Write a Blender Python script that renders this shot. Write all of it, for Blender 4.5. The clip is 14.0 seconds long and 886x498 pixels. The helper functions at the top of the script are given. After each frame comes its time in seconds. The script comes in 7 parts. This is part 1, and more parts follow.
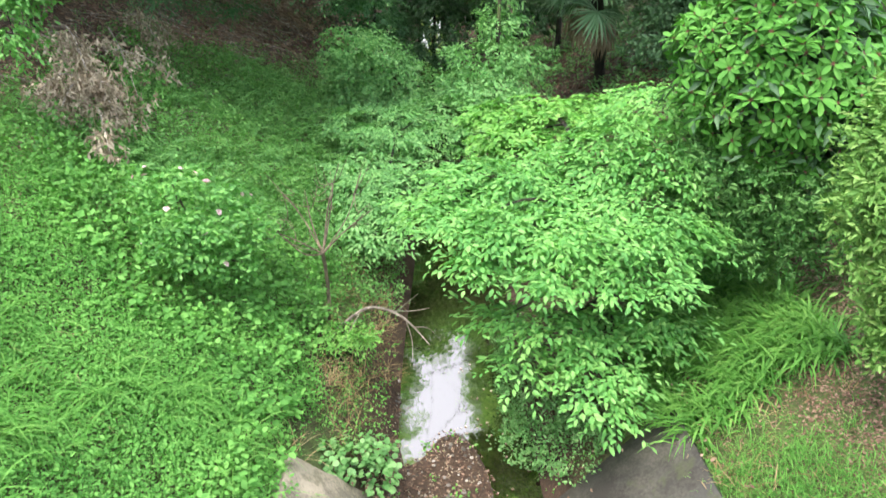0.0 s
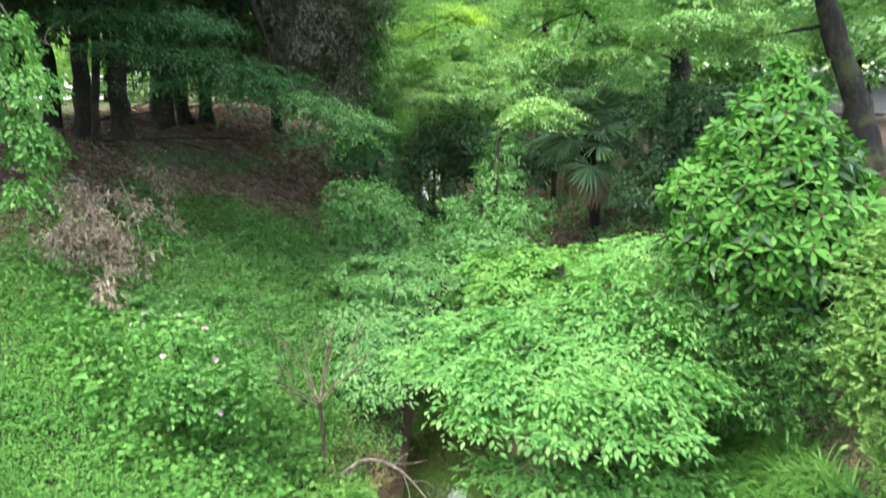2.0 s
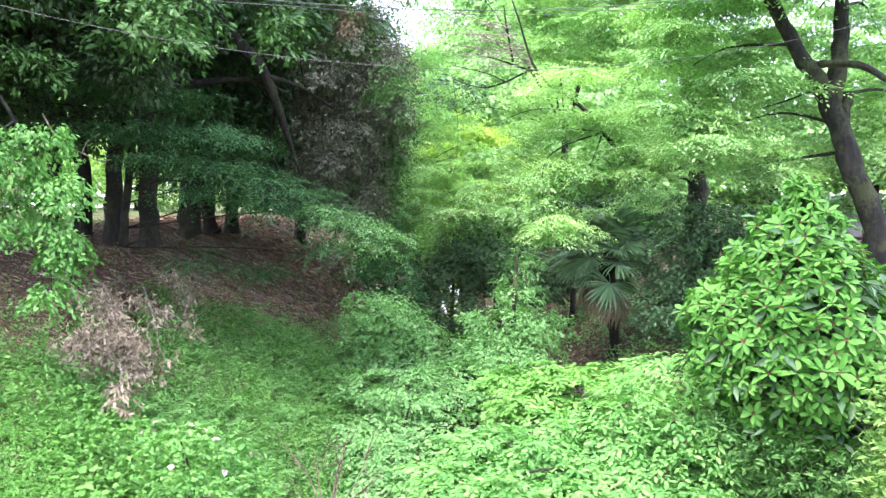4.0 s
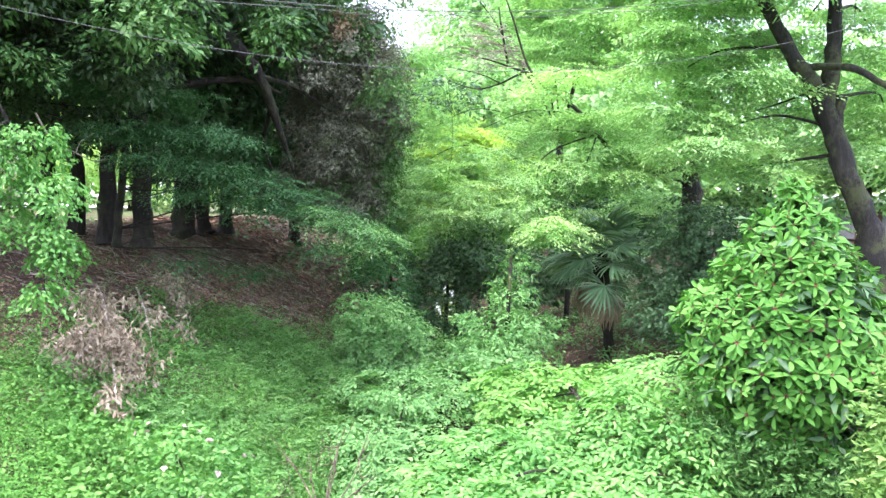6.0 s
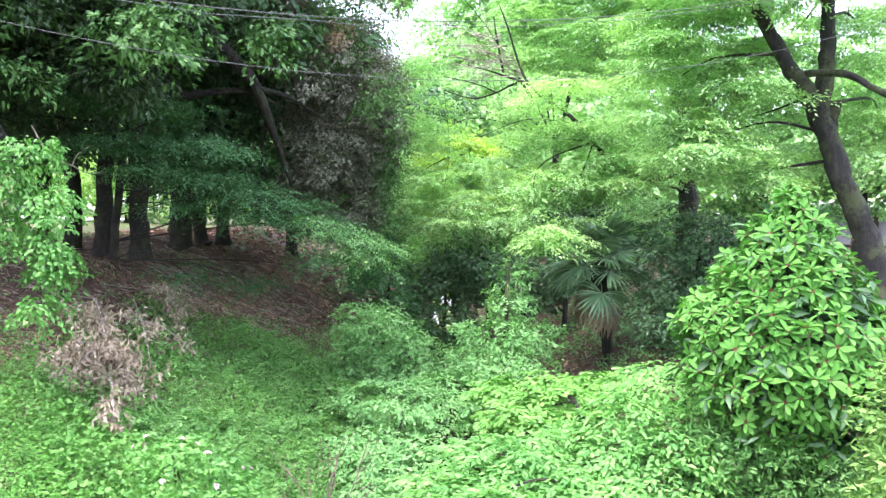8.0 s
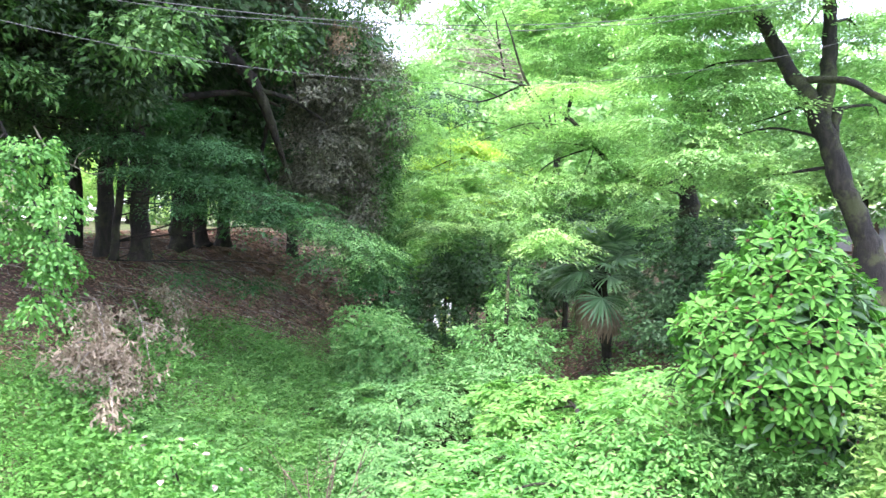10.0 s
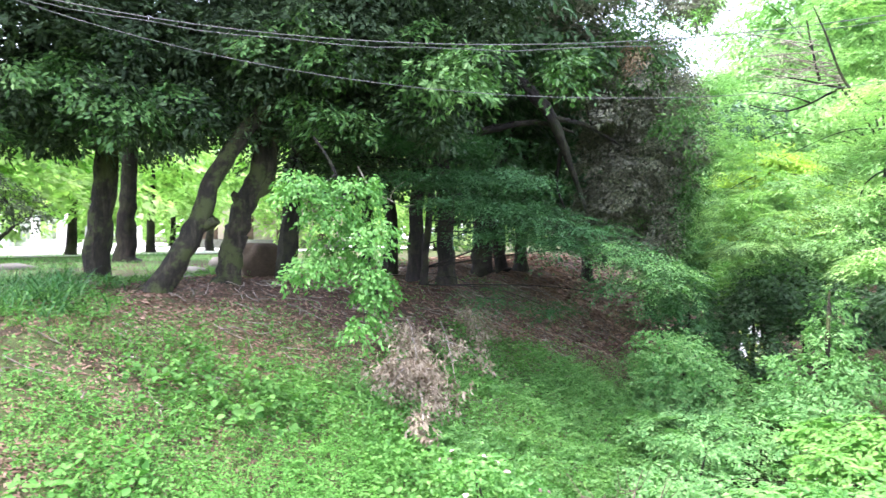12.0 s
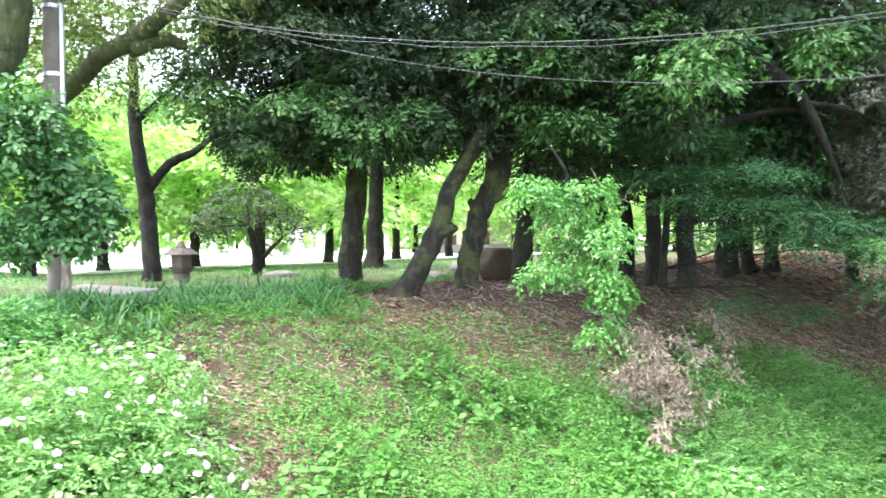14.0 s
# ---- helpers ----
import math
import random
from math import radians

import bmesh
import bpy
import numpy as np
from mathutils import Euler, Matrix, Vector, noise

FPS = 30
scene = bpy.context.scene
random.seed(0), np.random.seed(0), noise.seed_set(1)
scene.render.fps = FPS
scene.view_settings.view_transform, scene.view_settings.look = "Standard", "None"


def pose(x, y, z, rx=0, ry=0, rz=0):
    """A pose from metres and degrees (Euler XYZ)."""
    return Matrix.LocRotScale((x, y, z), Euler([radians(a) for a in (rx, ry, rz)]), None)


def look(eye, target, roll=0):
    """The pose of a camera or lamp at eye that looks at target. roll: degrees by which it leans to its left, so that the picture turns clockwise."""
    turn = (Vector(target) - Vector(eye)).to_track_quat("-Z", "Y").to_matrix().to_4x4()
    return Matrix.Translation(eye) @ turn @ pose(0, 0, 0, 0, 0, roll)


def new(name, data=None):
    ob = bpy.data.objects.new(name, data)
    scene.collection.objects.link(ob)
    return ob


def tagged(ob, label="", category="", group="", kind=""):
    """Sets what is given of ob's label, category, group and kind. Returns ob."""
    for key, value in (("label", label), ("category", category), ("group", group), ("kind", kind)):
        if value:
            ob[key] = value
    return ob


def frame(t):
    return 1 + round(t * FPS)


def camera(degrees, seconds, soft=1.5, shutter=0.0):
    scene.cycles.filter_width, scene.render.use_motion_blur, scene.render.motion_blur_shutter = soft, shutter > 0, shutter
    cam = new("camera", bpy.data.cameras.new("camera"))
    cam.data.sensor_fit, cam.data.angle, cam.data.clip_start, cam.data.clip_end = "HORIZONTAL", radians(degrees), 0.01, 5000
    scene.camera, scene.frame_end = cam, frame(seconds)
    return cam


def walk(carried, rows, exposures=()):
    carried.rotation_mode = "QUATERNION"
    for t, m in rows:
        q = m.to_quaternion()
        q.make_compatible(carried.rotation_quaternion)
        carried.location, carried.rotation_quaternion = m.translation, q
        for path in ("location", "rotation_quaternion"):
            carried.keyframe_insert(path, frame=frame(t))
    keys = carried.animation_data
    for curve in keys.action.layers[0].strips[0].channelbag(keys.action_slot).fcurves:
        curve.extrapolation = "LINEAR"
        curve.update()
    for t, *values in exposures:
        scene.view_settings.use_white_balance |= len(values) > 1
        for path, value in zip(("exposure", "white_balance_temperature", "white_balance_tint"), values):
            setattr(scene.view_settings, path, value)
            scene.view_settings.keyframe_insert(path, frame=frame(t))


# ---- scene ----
EYE = (0.0, 0.0, 4.6)
cam = camera(60.27, 14.0, soft=1.45, shutter=0.3)
walk(cam, [
    (0.0, look(EYE, (0.246, 9.218, 0.732), 0.55)),
    (0.2, look(EYE, (0.281, 9.089, 0.440), 0.68)),
    (0.5, look(EYE, (0.322, 8.881, 0.015), 0.88)),
    (1.0, look(EYE, (0.365, 8.825, -0.088), 0.77)),
    (1.2, look(EYE, (0.370, 9.059, 0.382), 0.95)),
    (1.5, look(EYE, (0.372, 9.414, 1.249), 0.88)),
    (1.8, look(EYE, (0.321, 9.630, 1.924), 0.80)),
    (2.0, look(EYE, (0.251, 9.789, 2.574), 0.65)),
    (2.2, look(EYE, (0.186, 9.879, 3.060), 0.57)),
    (2.5, look(EYE, (0.103, 9.965, 3.773), 0.56)),
    (2.7, look(EYE, (0.060, 9.990, 4.152), 0.72)),
    (5.0, look(EYE, (-0.000, 9.980, 3.973), 2.20)),
    (5.5, look(EYE, (0.023, 9.981, 3.992), 2.00)),
    (6.0, look(EYE, (0.052, 9.985, 4.062), 2.03)),
    (6.5, look(EYE, (0.079, 9.988, 4.114), 2.21)),
    (7.0, look(EYE, (0.075, 9.989, 4.133), 1.93)),
    (7.5, look(EYE, (0.072, 9.990, 4.158), 1.39)),
    (9.8, look(EYE, (0.158, 9.992, 4.238), 2.22)),
    (10.0, look(EYE, (0.075, 9.993, 4.227), 1.96)),
    (10.5, look(EYE, (-0.923, 9.952, 4.263), 1.20)),
    (11.0, look(EYE, (-2.174, 9.758, 4.365), 1.02)),
    (11.5, look(EYE, (-3.042, 9.525, 4.431), 0.81)),
    (12.0, look(EYE, (-3.661, 9.305, 4.456), 0.57)),
    (12.5, look(EYE, (-4.298, 9.028, 4.460), 0.14)),
    (13.0, look(EYE, (-5.005, 8.656, 4.470), -0.19)),
    (13.5, look(EYE, (-5.660, 8.244, 4.500), -0.21)),
    (14.0, look(EYE, (-6.284, 7.778, 4.506), -0.90)),
], exposures=[(0.0, 1.35, 6500, 10), (1.2, 1.35, 6500, 10), (1.9, 1.3, 6450, 12), (2.5, 1.52, 6300, 18), (3.6, 1.85, 6150, 24), (5.0, 1.92, 6080, 26), (10.0, 1.97, 6060, 26), (12.0, 2.04, 6080, 26), (13.0, 2.26, 6150, 24), (14.0, 2.18, 6200, 20)])

# ---- world and sun: a bright, thinly clouded day ----
SUN_EL, SUN_AZ = 64.0, 226.0
world = bpy.data.worlds.new("world")
scene.world = world
world.use_nodes = True
wn = world.node_tree.nodes
sky = wn.new("ShaderNodeTexSky")
sky.sky_type, sky.sun_disc = "NISHITA", False
sky.sun_elevation, sky.sun_rotation = radians(SUN_EL), radians(SUN_AZ)
sky.air_density, sky.dust_density, sky.ozone_density = 1.0, 4.0, 1.0
wn["Background"].inputs["Strength"].default_value = 0.15
veil = wn.new("ShaderNodeMix")
veil.data_type, veil.blend_type = "RGBA", "ADD"
veil.inputs[0].default_value = 1.0
veil.inputs[7].default_value = (5.2, 5.4, 5.7, 1)  # the even white of thin cloud
world.node_tree.links.new(sky.outputs[0], veil.inputs[6])
world.node_tree.links.new(veil.outputs[2], wn["Background"].inputs["Color"])
sun_data = bpy.data.lights.new("sun", "SUN")
sun_data.energy, sun_data.angle, sun_data.color = 1.5, radians(25), (1.0, 0.95, 0.87)
sun = new("sun", sun_data)
ce, se = math.cos(radians(SUN_EL)), math.sin(radians(SUN_EL))
sun_way = Vector((math.sin(radians(SUN_AZ)) * ce, math.cos(radians(SUN_AZ)) * ce, se))
sun.matrix_world = look(tuple(sun_way * 60), (0, 0, 0))

rng = np.random.default_rng(7)


# ---- materials ----
class Nodes:
    """A small hand to wire up a node material."""

    def __init__(self, name):
        self.mat = bpy.data.materials.new(name)
        self.mat.use_nodes = True
        self.n, self.l = self.mat.node_tree.nodes, self.mat.node_tree.links
        self.bsdf = self.n["Principled BSDF"]
        self.out = self.n["Material Output"]

    def add(self, kind, **inputs):
        node = self.n.new(kind)
        for key, value in inputs.items():
            self.set(node.inputs[key.replace("_", " ")], value)
        return node

    def set(self, socket, value):
        if isinstance(value, bpy.types.NodeSocket):
            self.l.new(value, socket)
        else:
            socket.default_value = value

    def noise(self, scale, detail=4.0, rough=0.6, coords=None):
        node = self.add("ShaderNodeTexNoise", Scale=scale, Detail=detail, Roughness=rough)
        if coords is None:
            coords = self.add("ShaderNodeNewGeometry").outputs["Position"]
        self.l.new(coords, node.inputs["Vector"])
        return node.outputs["Fac"]

    def ramp(self, fac, stops):
        node = self.n.new("ShaderNodeValToRGB")
        el = node.color_ramp.elements
        while len(el) < len(stops):
            el.new(0.5)
        for e, (p, c) in zip(el, stops):
            e.position, e.color = p, (*c, 1)
        self.l.new(fac, node.inputs[0])
        return node.outputs[0]

    def mix(self, fac, a, b, mode="MIX"):
        node = self.n.new("ShaderNodeMix")
        node.data_type, node.blend_type = "RGBA", mode
        self.set(node.inputs[0], fac)
        self.set(node.inputs[6], a if isinstance(a, bpy.types.NodeSocket) else (*a, 1))
        self.set(node.inputs[7], b if isinstance(b, bpy.types.NodeSocket) else (*b, 1))
        return node.outputs[2]

    def math(self, op, a, b=0.0, clamp=False):
        node = self.n.new("ShaderNodeMath")
        node.operation, node.use_clamp = op, clamp
        self.set(node.inputs[0], a)
        self.set(node.inputs[1], b)
        return node.outputs[0]

    def smooth(self, value, low, high):
        node = self.n.new("ShaderNodeMapRange")
        node.interpolation_type = "SMOOTHSTEP"
        self.set(node.inputs[0], value)
        node.inputs[1].default_value, node.inputs[2].default_value = low, high
        return node.outputs[0]

    def bump(self, height, strength=0.5, distance=0.02):
        node = self.add("ShaderNodeBump", Strength=strength, Distance=distance, Height=height)
        self.l.new(node.outputs[0], self.bsdf.inputs["Normal"])


def leaf_material(name, dark, mid, light, rough=0.42, through_light=0.35, glow=(0.45, 0.66, 0.14), patch=1.3, gloss=0.25):
    """Leaves: each its own tone, whole sprays a little apart, light shining through the blade."""
    m = Nodes(name)
    each = m.add("ShaderNodeNewGeometry").outputs["Random Per Island"]
    tone = m.ramp(m.math("ADD", m.math("MULTIPLY", each, 0.5), m.math("MULTIPLY", m.noise(patch, 3.0), 0.62)),
                  [(0.2, dark), (0.55, mid), (0.95, light)])
    m.l.new(tone, m.bsdf.inputs["Base Color"])
    m.bsdf.inputs["Roughness"].default_value = rough
    m.bsdf.inputs["Specular IOR Level"].default_value = gloss
    sheer = m.add("ShaderNodeBsdfTranslucent", Color=m.mix(0.55, tone, m.mix(1.0, tone, (*[2.2 * g for g in glow],), "MULTIPLY")))
    both = m.n.new("ShaderNodeMixShader")
    both.inputs[0].default_value = through_light
    m.l.new(m.bsdf.outputs[0], both.inputs[1])
    m.l.new(sheer.outputs[0], both.inputs[2])
    m.l.new(both.outputs[0], m.out.inputs["Surface"])
    return m.mat


def bark_material(name, dark, light, moss=0.0, grain=(9, 9, 2.2)):
    m = Nodes(name)
    co = m.add("ShaderNodeTexCoord").outputs["Object"]
    mp = m.add("ShaderNodeMapping", Vector=co, Scale=grain)
    ridges = m.noise(1.6, 8.0, 0.7, mp.outputs[0])
    tone = m.ramp(m.math("ADD", m.math("MULTIPLY", ridges, 0.7), m.math("MULTIPLY", m.noise(3.1, 5.0), 0.3)), [(0.4, dark), (0.52, tuple(0.5 * (a + b) for a, b in zip(dark, light))), (0.62, tuple(1.7 * c for c in light))])
    if moss:
        tone = m.mix(m.math("MULTIPLY", m.smooth(m.noise(2.3, 6.0, 0.7), 0.47, 0.58), moss), tone, (0.07, 0.09, 0.026))
    m.l.new(tone, m.bsdf.inputs["Base Color"])
    m.bsdf.inputs["Roughness"].default_value = 0.9
    m.bump(ridges, 1.0, 0.07)
    return m.mat


def plain_material(name, dark, light, scale=6.0, rough=0.7, bump=0.3, metal=0.0):
    m = Nodes(name)
    fac = m.math("ADD", m.math("MULTIPLY", m.noise(scale, 6.0), 0.6), m.math("MULTIPLY", m.noise(scale * 9, 3.0), 0.4))
    m.l.new(m.ramp(fac, [(0.3, dark), (0.7, light)]), m.bsdf.inputs["Base Color"])
    m.bsdf.inputs["Roughness"].default_value, m.bsdf.inputs["Metallic"].default_value = rough, metal
    if bump:
        m.bump(fac, bump, 0.01)
    return m.mat


LEAF_ELM = leaf_material("leaf_elm", (0.07, 0.21, 0.058), (0.155, 0.375, 0.1), (0.31, 0.54, 0.175), 0.45, 0.4, gloss=0.15)
LEAF_LIME = leaf_material("leaf_lime", (0.09, 0.26, 0.05), (0.16, 0.37, 0.08), (0.28, 0.47, 0.13), 0.45, 0.35)
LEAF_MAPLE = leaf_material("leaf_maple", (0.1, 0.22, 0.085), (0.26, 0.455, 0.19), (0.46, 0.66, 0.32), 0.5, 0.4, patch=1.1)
# lit copy of leaf_maple: light from above put into the colour
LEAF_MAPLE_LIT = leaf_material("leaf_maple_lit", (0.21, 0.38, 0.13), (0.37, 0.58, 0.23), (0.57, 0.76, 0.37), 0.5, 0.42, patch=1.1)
LEAF_YELLOW = leaf_material("leaf_yellow", (0.28, 0.42, 0.07), (0.44, 0.6, 0.12), (0.62, 0.76, 0.2), 0.5, 0.45)
# darker maple leaf: the shade of the wood is put into the colour
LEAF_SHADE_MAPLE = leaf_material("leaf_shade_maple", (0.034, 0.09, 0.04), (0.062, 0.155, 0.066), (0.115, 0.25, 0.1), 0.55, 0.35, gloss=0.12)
LEAF_EVERGREEN = leaf_material("leaf_evergreen", (0.025, 0.044, 0.025), (0.052, 0.088, 0.046), (0.115, 0.18, 0.085), 0.55, 0.2, gloss=0.12)
# young clusters, and lit outer sprays whose light is put into the colour
LEAF_FRESH_LIT = leaf_material("leaf_fresh_lit", (0.038, 0.1, 0.032), (0.08, 0.19, 0.056), (0.2, 0.36, 0.115), 0.4, 0.28)
LEAF_CURTAIN = leaf_material("leaf_curtain", (0.082, 0.086, 0.068), (0.17, 0.174, 0.132), (0.35, 0.36, 0.26), 0.6, 0.2, patch=1.5, gloss=0.12)
LEAF_RUST = leaf_material("leaf_rust", (0.2, 0.13, 0.075), (0.34, 0.24, 0.15), (0.5, 0.4, 0.28), 0.7, 0.2, (0.6, 0.45, 0.3))
LEAF_BRIGHT = leaf_material("leaf_bright", (0.05, 0.165, 0.038), (0.11, 0.29, 0.065), (0.23, 0.45, 0.12), 0.4, 0.32)
LEAF_WHORL = leaf_material("leaf_whorl", (0.036, 0.13, 0.022), (0.085, 0.25, 0.042), (0.17, 0.38, 0.085), 0.5, 0.28, gloss=0.14)
LEAF_SHRUB = leaf_material("leaf_shrub", (0.06, 0.17, 0.05), (0.13, 0.29, 0.09), (0.25, 0.42, 0.17), 0.45, 0.3)
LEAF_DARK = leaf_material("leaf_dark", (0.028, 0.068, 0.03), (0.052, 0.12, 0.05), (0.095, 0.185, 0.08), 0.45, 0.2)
LEAF_AZALEA = leaf_material("leaf_azalea", (0.05, 0.15, 0.04), (0.105, 0.27, 0.07), (0.22, 0.42, 0.13), 0.45, 0.25)
LEAF_PLUM = leaf_material("leaf_plum", (0.04, 0.06, 0.035), (0.08, 0.115, 0.065), (0.15, 0.2, 0.12), 0.7, 0.1, gloss=0.08)
LEAF_WEED = leaf_material("leaf_weed", (0.06, 0.165, 0.045), (0.13, 0.305, 0.085), (0.26, 0.47, 0.155), 0.5, 0.35, patch=2.2)
LEAF_COVER = leaf_material("leaf_cover", (0.075, 0.215, 0.046), (0.128, 0.32, 0.072), (0.225, 0.45, 0.115), 0.55, 0.35, gloss=0.12)
LEAF_PALE = leaf_material("leaf_pale", (0.08, 0.205, 0.07), (0.175, 0.38, 0.13), (0.33, 0.55, 0.23), 0.5, 0.35, gloss=0.12)
LEAF_OLIVE = leaf_material("leaf_olive", (0.07, 0.1, 0.03), (0.14, 0.19, 0.06), (0.3, 0.37, 0.14), 0.5, 0.3, gloss=0.15)
# herb leaf darkened for the left bank: dimmer light put into the colour
LEAF_BANK_DIM = leaf_material("leaf_bank_dim", (0.045, 0.13, 0.032), (0.09, 0.225, 0.052), (0.18, 0.35, 0.09), 0.55, 0.3, patch=2.6, gloss=0.12)
# paler leaf for far trees: distance haze put into the colour
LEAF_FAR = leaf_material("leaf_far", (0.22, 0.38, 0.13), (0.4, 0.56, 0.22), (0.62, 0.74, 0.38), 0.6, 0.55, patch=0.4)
BLADE = leaf_material("grass_blade", (0.055, 0.17, 0.035), (0.12, 0.3, 0.06), (0.23, 0.43, 0.11), 0.5, 0.35, gloss=0.14)
# bank grass, darkened likewise against BLADE
BLADE_BANK = leaf_material("bank_blade", (0.045, 0.14, 0.03), (0.095, 0.24, 0.05), (0.19, 0.36, 0.09), 0.55, 0.3, gloss=0.1)
BLADE_DARK = leaf_material("iris_blade", (0.026, 0.09, 0.03), (0.052, 0.155, 0.05), (0.12, 0.25, 0.085), 0.45, 0.28, gloss=0.15)
BLADE_DRY = leaf_material("dry_blade", (0.16, 0.11, 0.05), (0.28, 0.2, 0.1), (0.42, 0.34, 0.2), 0.8, 0.2, (0.6, 0.5, 0.3))
LEAF_DEAD = leaf_material("dead_leaf", (0.15, 0.118, 0.08), (0.31, 0.255, 0.18), (0.54, 0.47, 0.36), 0.8, 0.15, (0.6, 0.5, 0.3))
LITTER = leaf_material("litter_leaf", (0.075, 0.045, 0.03), (0.18, 0.11, 0.075), (0.38, 0.28, 0.2), 0.75, 0.08, (0.6, 0.4, 0.25))
PALM_GREEN = leaf_material("palm_green", (0.06, 0.13, 0.06), (0.14, 0.26, 0.135), (0.32, 0.46, 0.3), 0.35, 0.25)
PALM_DRY = leaf_material("palm_dry", (0.1, 0.075, 0.045), (0.2, 0.155, 0.095), (0.34, 0.28, 0.19), 0.7, 0.2, (0.6, 0.5, 0.3))
PETAL_WHITE = leaf_material("petal_white", (0.66, 0.56, 0.58), (0.76, 0.7, 0.71), (0.86, 0.83, 0.83), 0.6, 0.35, (0.5, 0.45, 0.45))
LEAF_AZALEA_PALE = leaf_material("leaf_azalea_pale", (0.08, 0.19, 0.055), (0.17, 0.35, 0.1), (0.33, 0.53, 0.19), 0.5, 0.3, gloss=0.12)
LEAF_IVY = leaf_material("leaf_ivy", (0.026, 0.085, 0.026), (0.065, 0.18, 0.05), (0.17, 0.35, 0.11), 0.38, 0.2, gloss=0.4)
LEAF_AZALEA_TALL = leaf_material("leaf_azalea_tall", (0.055, 0.14, 0.03), (0.13, 0.27, 0.06), (0.29, 0.43, 0.14), 0.5, 0.25, patch=4.0, gloss=0.12)
LEAF_AZALEA_OLD = leaf_material("leaf_azalea_old", (0.036, 0.115, 0.032), (0.088, 0.225, 0.058), (0.21, 0.39, 0.13), 0.5, 0.25, patch=4.0, gloss=0.12)
PETAL_PINK = leaf_material("petal_pink", (0.5, 0.25, 0.3), (0.68, 0.5, 0.52), (0.82, 0.72, 0.74), 0.5, 0.35, (0.5, 0.4, 0.4))
STALK_RED = plain_material("red_stalk", (0.06, 0.02, 0.01), (0.13, 0.04, 0.02), 30, 0.5, 0)
BARK = bark_material("bark_grey_brown", (0.01, 0.0085, 0.0055), (0.038, 0.032, 0.02), 0.8)
BARK_MOSSY = bark_material("bark_mossy", (0.03, 0.038, 0.013), (0.08, 0.09, 0.033), 0.95)
BARK_DARK = bark_material("bark_dark", (0.005, 0.004, 0.003), (0.02, 0.015, 0.012), 0.2)
BARK_MAPLE = bark_material("bark_maple", (0.004, 0.0036, 0.003), (0.016, 0.014, 0.011), 0.45)
TWIG = bark_material("bark_twig", (0.1, 0.075, 0.05), (0.24, 0.19, 0.13), 0.0)
TWIG_GREY = bark_material("bark_dead_grey", (0.16, 0.14, 0.11), (0.36, 0.31, 0.26), 0.0)
STONE = plain_material("weathered_stone", (0.1, 0.095, 0.08), (0.26, 0.25, 0.22), 4, 0.85, 0.8)
STONE_DARK = plain_material("mossy_boulder", (0.018, 0.013, 0.007), (0.07, 0.05, 0.026), 3, 0.9, 0.9)
STONE_BROWN = plain_material("lichened_stone", (0.05, 0.042, 0.03), (0.17, 0.145, 0.11), 6, 0.9, 0.8)
STONE_PALE = plain_material("pale_granite", (0.5, 0.5, 0.49), (0.72, 0.71, 0.69), 12, 0.6, 0.2)
STEEL = plain_material("galvanised_steel", (0.4, 0.41, 0.42), (0.56, 0.57, 0.58), 5, 0.38, 0.05, 0.8)
POLE_WOOD = plain_material("pole_concrete", (0.07, 0.06, 0.05), (0.16, 0.14, 0.12), 5, 0.85, 0.5)
CABLE = plain_material("cable_grey", (0.06, 0.062, 0.065), (0.1, 0.102, 0.106), 3, 0.5, 0)


def concrete_material(name, shade, tint=(1.0, 1.0, 1.0)):
    m = Nodes(name)
    fine, wide = m.noise(40, 6.0), m.noise(1.7, 5.0)
    tone = m.ramp(m.math("ADD", m.math("MULTIPLY", fine, 0.3), m.math("MULTIPLY", wide, 0.7)),
                  [(0.4, tuple(c * shade for c in (0.12, 0.1, 0.075))), (0.5, tuple(c * shade for c in (0.25, 0.215, 0.16))), (0.6, tuple(c * shade for c in (0.44, 0.37, 0.275)))])
    mp = m.add("ShaderNodeMapping", Vector=m.add("ShaderNodeNewGeometry").outputs["Position"], Scale=(0.7, 4.0, 0.7))
    streaks = m.smooth(m.noise(1.2, 6.0, 0.7, mp.outputs[0]), 0.48, 0.68)
    tone = m.mix(m.math("MULTIPLY", streaks, 0.75), tone, (0.06, 0.055, 0.045))
    tone = m.mix(m.math("MULTIPLY", m.smooth(m.noise(4.5, 6.0), 0.55, 0.66), 0.6), tone, (0.06, 0.065, 0.025))
    tone = m.mix(1.0, tone, tint, "MULTIPLY")
    m.l.new(tone, m.bsdf.inputs["Base Color"])
    m.bsdf.inputs["Roughness"].default_value = 0.88
    m.bump(m.math("ADD", fine, wide), 0.5, 0.012)
    return m.mat


